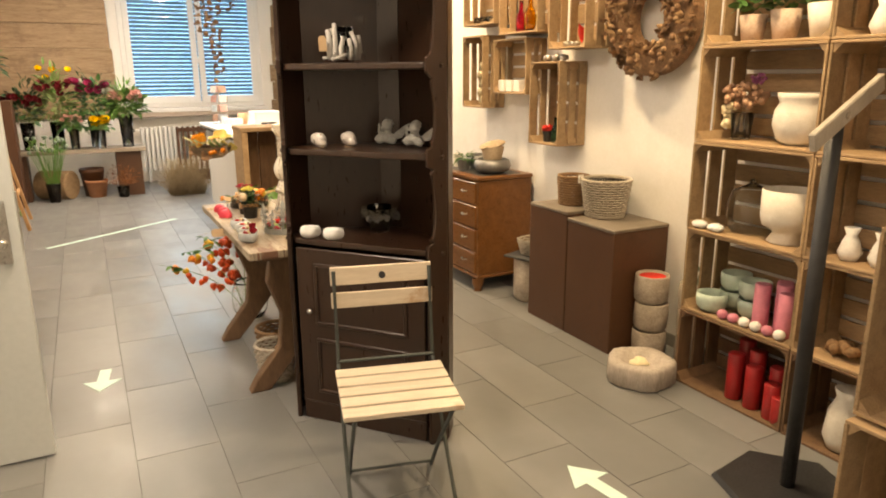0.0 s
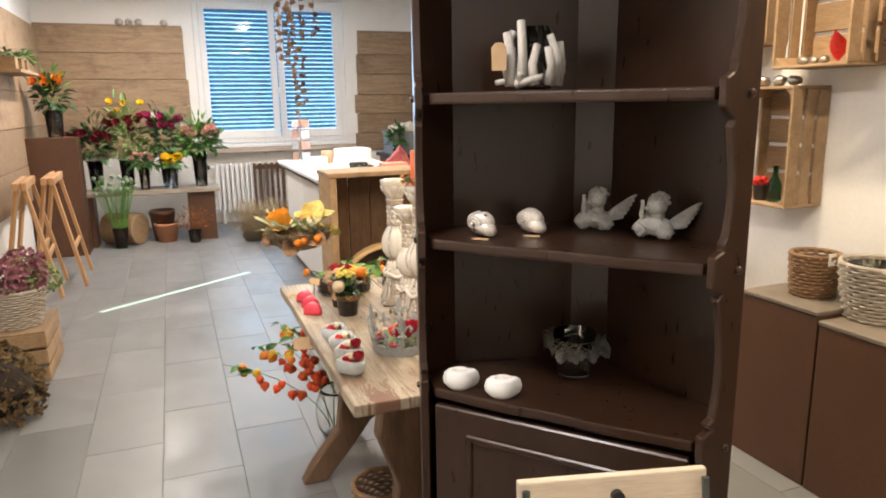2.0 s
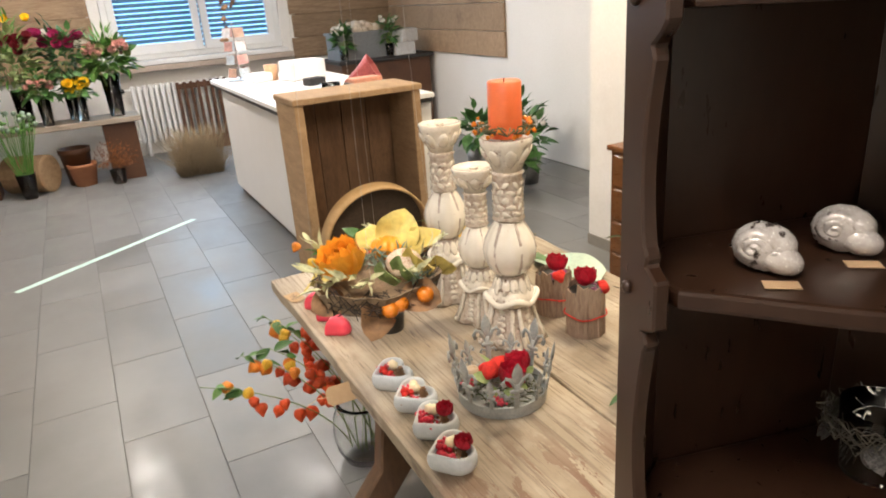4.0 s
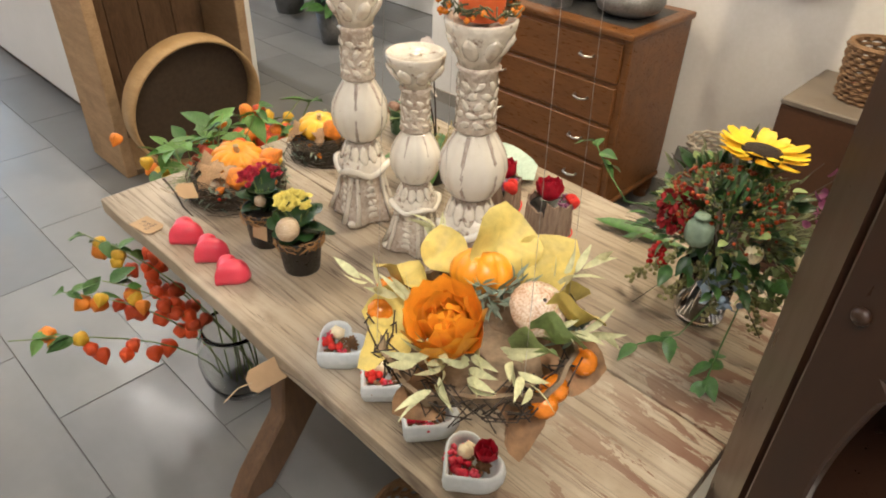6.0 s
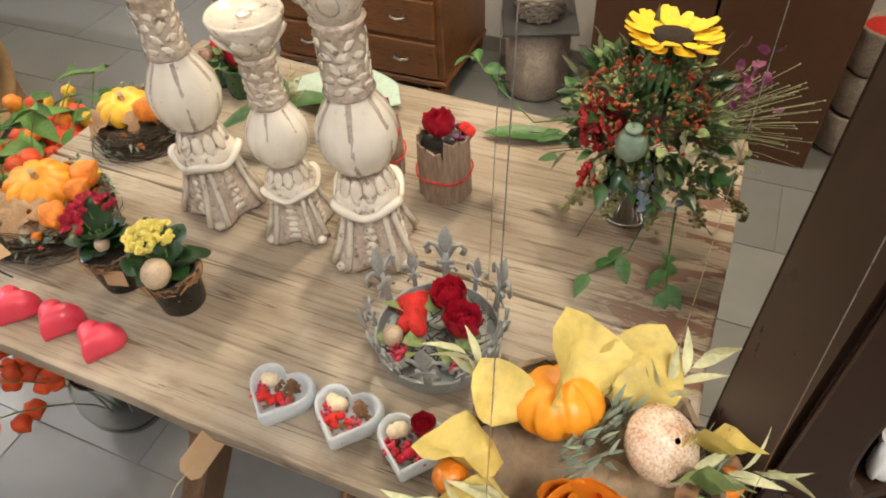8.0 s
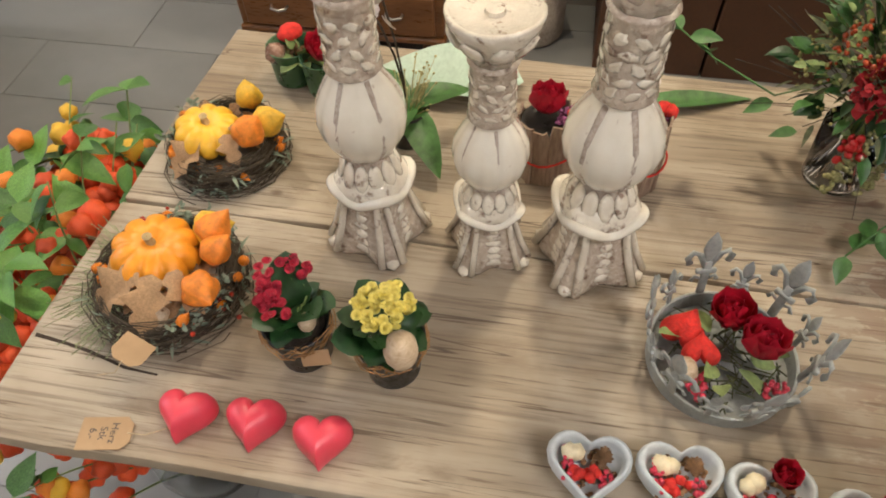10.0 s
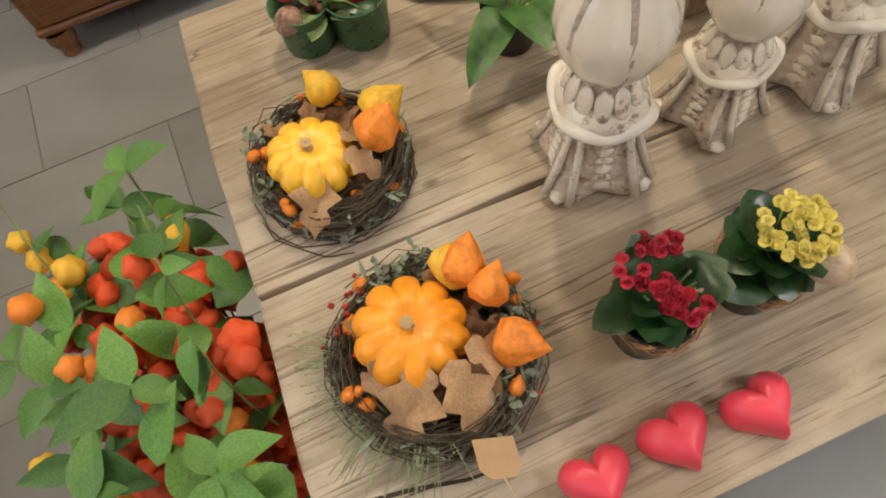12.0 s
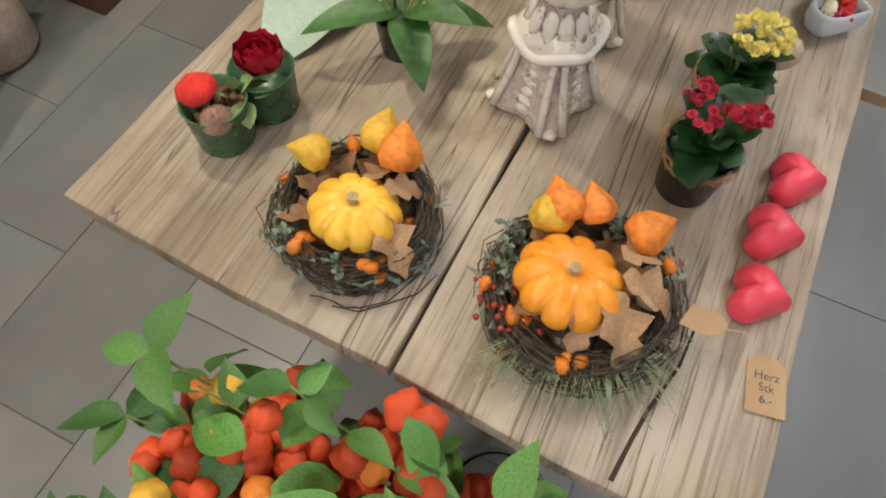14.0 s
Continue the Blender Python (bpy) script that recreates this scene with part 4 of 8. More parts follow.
    part("shaft", lathe([(0.038 * s, z1), (0.042 * s, z1 + 0.004), (0.038 * s, z1 + 0.012), (0.037 * s, z2 - 0.01), (0.042 * s, z2 - 0.004), (0.036 * s, z2)], 32, None, True, True), WASHGLAZE, cs, smooth=True)
    rel = Heap()
    rr = random.Random(int(y * 100))
    nz = max(2, int((z2 - z1) / 0.022))
    for q in range(nz):
        for i in range(9):
            a = 2 * math.pi * (i + 0.5 * (q % 2)) / 9
            rel.add(shape(blob(0.0014, 0.011, 0.0065, 2, 0.8, i + q, 6)), pose(math.cos(a) * 0.038 * s, math.sin(a) * 0.038 * s, z1 + 0.018 + q * (z2 - z1 - 0.03) / nz, rr.uniform(-60, 60), 0, math.degrees(a)) @ Matrix.Scale(s, 4))
    rel.done("relief_band", CREAMGLAZE, cs)
    cup = [(0.036 * s, z2), (0.044 * s, z2 + 0.02), (top_r * 0.92, z2 + 0.05), (top_r, z2 + 0.062), (top_r * 1.03, z2 + 0.072), (top_r, k), (top_r * 0.93, k), (top_r * 0.88, k - 0.006), (0.012, k - 0.008)]
    part("cup", lathe(cup, 40, lambda a, z: 1 + 0.03 * math.cos(9 * a) * (z < z2 + 0.06), True, True), CREAMGLAZE, cs, smooth=True)
    part("spike", moved(lathe([(0.012, 0), (0.011, 0.006), (0.003, 0.008)], 12, None, True, True), pose(0, 0, k - 0.008)), CREAMGLAZE, cs)
    lv = Heap()
    for i in range(8):
        a = 2 * math.pi * i / 8
        lv.add(shape(blob(0.005, 0.014, 0.024, 2, 0.3, i)), pose(math.cos(a) * (top_r * 0.80), math.sin(a) * (top_r * 0.80), z2 + 0.034, 0, 30, math.degrees(a)))
    lv.done("cup_leaves", CREAMGLAZE, cs)
    return cs


candlestick(0.316, 1.103, 0.500, 28, 0.86, 0.055)
candlestick(0.315, 0.935, 0.500, 64, 0.74, 0.054).scale = (1, 1, 0.83)
candlestick(0.315, 0.785, 0.510, 68, 0.91, 0.058)
pc = thing("pillar_candle", "orange pillar candle standing on the cream candlestick", "candle", (0.315, 0.785, TZ + 0.510))
part("wax", lathe([(0.036, 0), (0.037, 0.002), (0.037, 0.118), (0.034, 0.121), (0.012, 0.117), (0.002, 0.116)], 28), WAXORANGE, pc, smooth=True)
part("wick", tube([(0, 0, 0.116), (0.001, 0, 0.126)], 0.0012, 5), BLACK, pc)
cw = thing("candle_wreath", "small berry wreath round the foot of the candle", "wreath", (0.315, 0.785, TZ + 0.513))
h = Heap()
for i in range(60):
    a = rng.uniform(0, 6.283)
    p = [(math.cos(a + t * 0.5) * (0.055 + rng.uniform(-.012, .014)), math.sin(a + t * 0.5) * (0.055 + rng.uniform(-.012, .014)), 0.008 + rng.uniform(0, 0.02)) for t in (0, 0.5, 1)]
    h.add(shape(tube(p, 0.0016, 4)), Matrix())
h.done("twig", TWIG_GREEN, cw)
h = Heap()
for i in range(46):
    a = rng.uniform(0, 6.283)
    h.add(BALL, pose(math.cos(a) * rng.uniform(.045, .072), math.sin(a) * rng.uniform(.045, .072), rng.uniform(0.004, 0.034)) @ Matrix.Scale(rng.uniform(0.003, 0.007), 4))
h.done("berry", HIP, cw, "orange berries")


# crown of sheet metal with roses
crown = thing("crown_basket", "whitewashed metal crown filled with red roses and felt hearts", "crown", (0.168, 0.605, TZ), 15)
R0, R1 = 0.092, 0.112
part("band", lathe([(R0, 0.0), (R0 + 0.002, 0.001), (R0 + 0.004, 0.028), (R0 + 0.002, 0.029), (R0, 0.028), (R0 - 0.002, 0.002), (0.01, 0.002)], 48, None, True), ZINC, crown)
for i in range(12):
    big = i % 2 == 0
    s = 1.0 if big else 0.62
    a = 30 * i
    f = Heap()
    f.add(shape(lathe([(0.001, 0), (0.008, 0.012), (0.0125, 0.026), (0.010, 0.040), (0.001, 0.056)], 10)), pose(0, 0, 0.058 * s) @ Matrix.Diagonal((0.25, 1, 1, 1)) @ Matrix.Scale(s, 4))
    f.add(shape(box(-0.002, 0.002, -0.006, 0.006, 0.0, 0.062, 0.001)), Matrix.Diagonal((1, s, s, 1)))
    f.add(shape(box(-0.003, 0.003, -0.014, 0.014, 0.040, 0.048, 0.001)), Matrix.Diagonal((1, s, s, 1)))
    for sgn in (-1, 1):
        f.add(shape(tube([(0, sgn * 0.003, 0.052), (0, sgn * 0.014, 0.075), (0, sgn * 0.024, 0.080), (0, sgn * 0.030, 0.070), (0, sgn * 0.026, 0.060)], 0.0042, 6, 1.3)), Matrix.Diagonal((0.5, s, s, 1)))
        f.add(shape(tube([(0, sgn * 0.005, 0.03), (0, sgn * 0.014, 0.034), (0, sgn * 0.018, 0.026)], 0.003, 6, 1.2)), Matrix.Diagonal((0.5, s, s, 1)))
    ob = f.done("fleur_de_lis", ZINC, crown)
    ob.matrix_basis = pose(math.cos(radians(a)) * (R0 + 0.003), math.sin(radians(a)) * (R0 + 0.003), 0.026, 0, 9, a)
h = Heap()
for i in range(150):
    p = Vector((rng.uniform(-1, 1), rng.uniform(-1, 1), 0)).normalized() * rng.uniform(0.02, 0.085)
    q = p + Vector((rng.uniform(-.03, .03), rng.uniform(-.03, .03), 0))
    q = q if q.length < 0.088 else q * 0.088 / q.length
    h.add(shape(tube([(p.x, p.y, 0.01 + rng.uniform(0, .012)), (q.x, q.y, 0.012 + rng.uniform(0, .016))], 0.0011, 3)), Matrix())
h.done("hay", TWIG_GREEN, crown, "dry hay lining")
h = Heap()
rose_heap(h, (-0.015, -0.035, 0.04), 0.038, (8, 8, 0))
rose_heap(h, (0.035, -0.02, 0.042), 0.036, (-8, 10, 40))
h.done("rose", ROSE_RED, crown, "preserved crimson roses")
part("felt_heart", moved(heart_body(0.034, 0.03), pose(0.038, 0.035, 0.03, -35, 10, 40)), FELT_RED, crown, "red felt heart", True)
part("felt_heart", moved(heart_body(0.026, 0.026), pose(0.0, 0.032, 0.04, -20, 10, 70)), FELT_RED, crown, "red felt heart", True)
h = Heap()
balls(h, BALL, 30, (-0.045, 0.05, 0.035), (0.022, 0.018, 0.012), 0.004)
balls(h, BALL, 26, (-0.06, -0.045, 0.03), (0.014, 0.02, 0.010), 0.004)
h.done("pink_berry", PINKBUD, crown)
h = Heap()
leaves(h, LFR, 14, (0, 0, 0.03), (0.07, 0.07, 0.02), 0.035, 0.6)
h.done("dry_leaves", HYDR_GREEN, crown)
part("snail_shell", moved(blob(0.018, 0.016, 0.014, 2, 0.1), pose(-0.028, 0.062, 0.045)), SHELL, crown, smooth=True)


# two potted kalanchoes
KLEAF = leaf(1, 0.85, 0.2, 0.3, n=12, tip=0.5, lobes=0.07, wave=0.12)


def kalanchoe(x, y, flower, label, rz, n):
    k = thing("kalanchoe_pot", label, "potted plant", (x, y, TZ), rz, "small potted plants")
    pot = part("pot", lathe([(0.030, 0), (0.031, 0.001), (0.038, 0.062), (0.040, 0.063), (0.040, 0.068), (0.036, 0.068), (0.034, 0.055), (0.002, 0.054)], 28), BLACKPOT, k, smooth=True)
    k.scale = (1.16, 1.16, 1.2)
    part("soil", moved(blob(0.034, 0.034, 0.006, 1, 0.3), pose(0, 0, 0.056)), SOIL, k)
    h = Heap()
    for i in range(70):
        a = rng.uniform(0, 6.283)
        rr = 0.038 + rng.uniform(0, .006)
        h.add(shape(tube([(math.cos(a + t) * rr, math.sin(a + t) * rr, 0.06 + rng.uniform(-.010, .012)) for t in (0, 0.35, 0.7)], 0.0008, 3)), Matrix())
    h.done("raffia_band", plain("raffia", (0.36, 0.20, 0.08), 0.8, 0.3), k, "brown raffia round the rim")
    h = Heap()
    for i in range(14):
        a = 137.5 * i
        h.add(KLEAF, pose(0, 0, 0.064 + 0.0018 * i, rng.uniform(-25, 25), -14 - 3.2 * i + rng.uniform(-12, 12), a) @ Matrix.Scale(rng.uniform(0.038, 0.062), 4))
    h.done("leaf", LEAF_DARK, k, "thick dark green leaves")
    h = Heap()
    pt = petal(0.0085, 0.0078, 0.25)
    hubs = [(rng.uniform(0, 6.283), rng.uniform(0.016, 0.034)) for _ in range(5)]
    hubs = [(math.cos(a) * q, math.sin(a) * q) for a, q in hubs] if n < 50 else [(0.004, 0.0)]
    for i in range(n):
        a, rr = rng.uniform(0, 360), (0.017 if n < 50 else 0.030) * math.sqrt(rng.random())
        hx, hy = hubs[i % len(hubs)]
        c = pose(hx + math.cos(radians(a)) * rr, hy + math.sin(radians(a)) * rr, 0.140 - rr * 0.5 - 0.25 * (abs(hx) + abs(hy)) + rng.uniform(0, 0.007), rng.uniform(-25, 25), rng.uniform(-25, 25), a)
        for q in range(5):
            h.add(pt, c @ pose(0, 0, 0, 0, -15, 72 * q))
            h.add(pt, c @ pose(0, 0, 0.002, 0, -50, 72 * q + 36) @ Matrix.Scale(0.7, 4))
    h.done("blossom", flower, k)
    h = Heap()
    for i in range(10):
        a = rng.uniform(0, 6.28)
        h.add(shape(tube([(0, 0, 0.06), (math.cos(a) * 0.012, math.sin(a) * 0.012, 0.09), (math.cos(a) * 0.022, math.sin(a) * 0.022, 0.115)], 0.0013, 4)), Matrix())
    h.done("stem", STEM, k)
    return k


kr = kalanchoe(0.098, 1.157, PINKBUD, "black pot with a pink-red flowering plant and raffia", 30, 48)
ky = kalanchoe(0.094, 1.032, YELLOWBUD, "black pot with a yellow flowering plant and raffia", 200, 70)
part("snail_shell", moved(blob(0.021, 0.018, 0.019, 3, 0.08), pose(0.040, 0.010, 0.100)), SHELL, ky, smooth=True)
part("snail_shell", moved(blob(0.011, 0.010, 0.011, 2, 0.12), pose(-0.03, -0.012, 0.10)), SHELL, kr, smooth=True)
part("price_tag", moved(box(-0.016, 0.016, -0.0006, 0.0006, 0.0, 0.026), pose(-0.042, -0.008, 0.03, 8, 0, 75)), KRAFT, kr, "small kraft tag")


# nests with a pumpkin
NESTTWIG = plain("grey_brown_twig", (0.085, 0.065, 0.042), 0.8, 0.5, 60)


def nest(x, y, rad, rz, label, pumpkin, lant, seed, greens, cover, sprigs, seat):
    r = random.Random(seed)
    ns = thing("autumn_nest", label, "nest", (x, y, TZ), rz, "autumn nests")
    h = Heap()
    for i in range(620):
        a0, span = r.uniform(0, 6.283), r.uniform(0.4, 1.6)
        ro, zo = r.gauss(0.0, 0.010), r.uniform(0.004, 0.060)
        pts = [(math.cos(a0 + span * q / 4) * (rad + ro + r.uniform(-.006, .006)), math.sin(a0 + span * q / 4) * (rad + ro + r.uniform(-.006, .006)), max(0.002, zo - abs(ro) * 0.6 + r.uniform(-.006, .006))) for q in range(5)]
        h.add(shape(tube(pts, r.uniform(0.0005, 0.0011), 3)), Matrix())
    h.done("twig", NESTTWIG, ns, "ring of dark twigs")
    h = Heap()
    for i in range(120):
        a = r.uniform(0, 6.283)
        p = Vector((math.cos(a) * rad * r.uniform(.9, 1.2), math.sin(a) * rad * r.uniform(.9, 1.2), r.uniform(0.008, 0.045)))
        h.add(LFN, pose(*p, 0, r.uniform(-40, 20), math.degrees(a) + r.uniform(-90, 90)) @ Matrix.Scale(r.uniform(0.012, 0.028), 4))
    h.done("small_leaf", greens, ns, "small grey-green leaves")
    pk = Heap().add(pumpkin_shape(rad * 0.66, rad * 0.66, 10), pose(*seat, 0.040, 10, -6, 20))
    pkp = pk.done("pumpkin", pumpkin, ns, "small ribbed pumpkin")
    part("pumpkin_stem", moved(lathe([(0.010, 0), (0.006, 0.006), (0.005, 0.012), (0.007, 0.016), (0.001, 0.016)], 10), pose(seat[0], seat[1] - 0.003, 0.040 + rad * 0.54, 10, -6, 0)), plain("dry_stem", (0.45, 0.33, 0.16), 0.8), pkp)
    h = Pieces("oak_leaf", LEAF_BROWN, ns)
    for i in range(11):
        a = r.uniform(0, 360)
        h.add(OAKLEAF, pose(math.cos(radians(a)) * rad * .3, math.sin(radians(a)) * rad * .3, 0.04 + r.uniform(0, .012), r.uniform(-30, 30), r.uniform(-30, 10), a + r.uniform(-50, 50)) @ Matrix.Scale(r.uniform(0.045, 0.085), 4))
    big = Pieces("oak_leaf", LEAF_TAN, ns, "pale tan dry leaf")
    for ox, oy, ang, s in cover:
        big.add(OAKLEAF, pose(ox - 0.012, oy, rad * 0.62 + 0.030, r.uniform(-20, 20), 22, ang) @ Matrix.Scale(rad * s * 1.0, 4))
    sprig = Heap()
    for a0 in sprigs:
        for j in range(5):
            a = radians(a0 + r.uniform(-26, 26))
            foot = Vector((math.cos(a) * rad * 0.8, math.sin(a) * rad * 0.8, 0.045))
            tip = foot + Vector((math.cos(a + r.uniform(-1, 1)), math.sin(a + r.uniform(-1, 1)), r.uniform(0.1, 0.7))) * r.uniform(0.02, 0.04)
            sprig.add(shape(tube([foot, tip], 0.0006, 3)), Matrix())
            for k in range(12):
                p = foot.lerp(tip, 0.2 + 0.8 * k / 11)
                sprig.add(LFR, pose(*p, r.uniform(0, 360), r.uniform(-60, 60), r.uniform(0, 360)) @ Matrix.Scale(r.uniform(0.007, 0.011), 4))
    sprig.done("pale_sprig", LEAF_GREY, ns, "pale grey-green sprigs")
    for mat_, angs in lant:
        for a in angs:
            o = Heap().add(LANT, pose(math.cos(radians(a)) * rad * 0.72, math.sin(radians(a)) * rad * 0.74, 0.076, r.uniform(-30, 30), 60 + r.uniform(-25, 25), a + r.uniform(-60, 60)) @ Matrix.Scale(0.0235 * r.uniform(.85, 1.12), 4))
            o.done("lantern_fruit", mat_, ns)
    h = Pieces("rosehip", HIP, ns)
    for i in range(17):
        a = r.uniform(0, 6.283)
        h.add(HIPS, pose(math.cos(a) * rad * r.uniform(.8, 1.2), math.sin(a) * rad * r.uniform(.8, 1.2), r.uniform(0.03, 0.055), r.uniform(40, 130), 0, r.uniform(0, 360)) @ Matrix.Scale(r.uniform(0.0065, 0.0095), 4))
    return ns


n1 = nest(0.447, 1.400, 0.084, 0, "twig nest with a yellow pumpkin, rose hips and lantern fruit", PUMPKIN_Y, [(LANTERN_YE, (-35, -88)), (LANTERN_OR, (-122,))], 3, LEAF_GREY, ((0.0, -0.02, -95, 0.75), (-0.028, 0.015, 150, 1.0), (-0.02, -0.02, -140, 0.7)), (40, 90), (-0.012, 0.022))
n2 = nest(0.164, 1.381, 0.095, 0, "twig nest with an orange pumpkin, berries and dry grass", PUMPKIN, [(LANTERN_OR, (-80, -112, -50)), (LANTERN_YE, (-30,))], 4, LEAF_GREY, ((-0.012, 0.012, 135, 1.05), (-0.02, -0.01, 185, 0.95), (-0.015, -0.03, -120, 0.8), (0.0, 0.03, 95, 0.7)), (0, -15, 15, -130, -115), (0.018, 0.018))
h = Heap()
r = random.Random(9)
for i in range(190):
    a = radians(r.uniform(60, 165))
    p0 = Vector((math.cos(a) * 0.07, math.sin(a) * 0.07, 0.03))
    d = Vector((math.cos(a + r.uniform(-.5, .5)), math.sin(a + r.uniform(-.5, .5)), r.uniform(-0.2, 0.35)))
    p1 = p0 + d * r.uniform(0.04, 0.085)
    p1.z = max(p1.z, 0.004)
    h.add(shape(tube(curve_pts(p0, p1, 0.006, 3), 0.0005, 3)), Matrix())
    h.add(BALL, pose(*p1) @ Matrix.Scale(0.0013, 4))
h.done("dry_grass", GRASSFLUFF, n2, "fine dry grass")
h = Heap()
for i in range(46):
    a = radians(r.choice([r.uniform(20, 75), r.uniform(-150, -100), r.uniform(20, 60)]))
    rr = r.uniform(0.075, 0.125)
    h.add(BALL, pose(math.cos(a) * rr, math.sin(a) * rr, r.uniform(0.008, 0.06)) @ Matrix.Scale(r.uniform(0.0028, 0.0046), 4))
h.done("red_berry", BERRY, n2, "red berries")
h = Heap()
for i in range(90):
    a = radians(r.choice([r.uniform(-20, 30), r.uniform(-150, -115)]))
    rr = r.uniform(0.06, 0.11)
    h.add(LFN, pose(math.cos(a) * rr, math.sin(a) * rr, r.uniform(0.03, 0.07), r.uniform(-60, 60), r.uniform(-60, 10), r.uniform(0, 360)) @ Matrix.Scale(r.uniform(0.008, 0.016), 4))
h.done("grey_sprig", LEAF_GREY, n2, "grey-white sprigs")
part("snail_shell", moved(lathe([(0.002, 0), (0.016, 0.004), (0.019, 0.013), (0.015, 0.019), (0.013, 0.021), (0.009, 0.027), (0.002, 0.03)], 18), pose(-0.075, -0.02, 0.035, 25, 10, 0)), SHELL, n2, smooth=True)
tag = solo("price_tag", extruded([(-0.022, 0), (0.022, 0), (0.022, 0.032), (0.012, 0.042), (-0.012, 0.042), (-0.022, 0.032)], 0.0008, "xy"), KRAFT, "kraft paper tag hanging from the nest", "tag", (0.052, 1.362, TZ + 0.052), 0, "kraft tags", rot=(15, -22, 75))
part("string", tube([(0, 0.04, 0.001), (-0.005, 0.06, 0.004), (0.008, 0.075, 0.006)], 0.0009, 4), TWINE, tag)

# kraft tags lying on and over the table edge
INK = plain("grey_ink", (0.10, 0.09, 0.09), 0.8, 0.1)


def kraft_tag(at, ro, words=()):
    t = solo("price_tag", extruded([(-0.022, -0.033), (0.022, -0.033), (0.022, 0.026), (0.012, 0.036), (-0.012, 0.036), (-0.022, 0.026)], 0.0008, "xy"), KRAFT, "kraft paper price tag on a twine loop", "tag", at, 0, "kraft tags", rot=ro)
    part("string", tube([(0, 0.03, 0.001), (0.004, 0.055, 0.003), (-0.006, 0.085, 0.003)], 0.0009, 4), TWINE, t)
    for i, w in enumerate(words):
        cu = bpy.data.curves.new("writing", "FONT")
        cu.body, cu.size, cu.align_x, cu.extrude = w, 0.014, "CENTER", 0.0001
        tx = new("writing", cu)
        dg = bpy.context.evaluated_depsgraph_get()
        me = bpy.data.meshes.new_from_object(tx.evaluated_get(dg))
        bpy.data.objects.remove(tx)
        me.materials.append(INK)
        o = new("writing", me)
        o.parent = t
        o.location = (0, 0.008 - 0.014 * i, 0.0011)
    return t


kraft_tag((-0.062, 1.381, TZ + 0.002), (0, 0, -170), ("Herz", "Stk", "6.-"))
kraft_tag((-0.112, 0.855, TZ - 0.03), (0, -62, 88))

# green twin pot with roses
gp = thing("green_twin_pot", "green double pot filled with a crimson rose and dried things", "pot", (0.660, 1.318, TZ), 72)
GA, GB = (-0.038, 0.0), (0.038, 0.0)
part("pot", joined(moved(lathe([(0.036, 0), (0.038, 0.002), (0.042, 0.072), (0.0435, 0.073), (0.0405, 0.073), (0.037, 0.03), (0.002, 0.03)], 32), pose(GA[0], 0, 0)),
                   moved(lathe([(0.036, 0), (0.038, 0.002), (0.042, 0.072), (0.0435, 0.073), (0.0405, 0.073), (0.037, 0.03), (0.002, 0.03)], 32), pose(GB[0], 0, 0))), GREENPOT, gp, smooth=True)
h = Heap()
rose_heap(h, (-0.038, 0.002, 0.065), 0.038, (0, -5, 0), 6)
h.done("rose", ROSE_RED, gp, "preserved crimson rose")
part("felt_heart", moved(blob(0.024, 0.030, 0.016, 2, 0.2), pose(0.046, -0.018, 0.085, 20, 10, 30)), FELT_RED, gp, smooth=True)
part("snail_shell", moved(lathe([(0.002, 0), (0.018, 0.004), (0.021, 0.014), (0.016, 0.021), (0.013, 0.024), (0.008, 0.03), (0.002, 0.033)], 18), pose(0.05, 0.02, 0.055, -20, 15, 0)), surface("pink_brown_shell", (0.25, 0.14, 0.10), (0.40, 0.26, 0.20), 30, 0.25), gp, smooth=True)
h = Heap()
leaves(h, LFR, 12, (0.005, 0, 0.06), (0.03, 0.03, 0.02), 0.035, 1.0)
h.done("dry_leaf", HYDR_GREEN, gp)
h = Heap()
balls(h, BALL, 60, (0.03, 0, 0.05), (0.035, 0.03, 0.012), 0.006)
h.done("dried_filling", LEAF_BROWN, gp)

# orchid in a black pot
oc = thing("orchid_pot", "orchid with broad leaves and white blossom in a black pot", "potted plant", (0.535, 1.105, TZ), 0)
part("pot", lathe([(0.030, 0), (0.031, 0.001), (0.039, 0.066), (0.041, 0.07), (0.036, 0.07), (0.034, 0.055), (0.002, 0.054)], 28), BLACKPOT, oc, smooth=True)
h = Heap()
for a, L, e in ((215, 0.13, 5), (40, 0.13, 20), (300, 0.11, 25), (130, 0.12, 15), (180, 0.10, 35)):
    h.add(leaf(L, 0.055, 0.25, 0.45, n=8, tip=0.7), pose(0, 0, 0.068, 0, -e, a))
h.done("leaf", LEAF, oc, "broad glossy leaves")
h = Heap()
fh = Heap()
for a, L in ((70, 0.26), (95, 0.21)):
    pts = [(math.cos(radians(a)) * 0.07 * t * t + 0.01, math.sin(radians(a)) * 0.05 * t * t, 0.06 + L * t) for t in (0, .25, .5, .75, 1)]
    h.add(shape(tube(pts, 0.002, 5)), Matrix())
    for t in range(5):
        p = Vector(pts[3]).lerp(Vector(pts[4]), t / 4) + Vector((rng.uniform(-.02, .02), rng.uniform(-.02, .02), 0))
        pt = petal(0.020, 0.016, 0.15)
        tl = pose(*p, rng.uniform(-80, 80), rng.uniform(-80, 80), rng.uniform(0, 360))
        for q in range(5):
            fh.add(pt, tl @ pose(0, 0, 0, 0, 0, 72 * q))
h.done("stem", TWIG, oc)
fh.done("blossom", plain("white_mauve_orchid", (0.72, 0.66, 0.62), 0.5, 0.12), oc)
h = Heap()
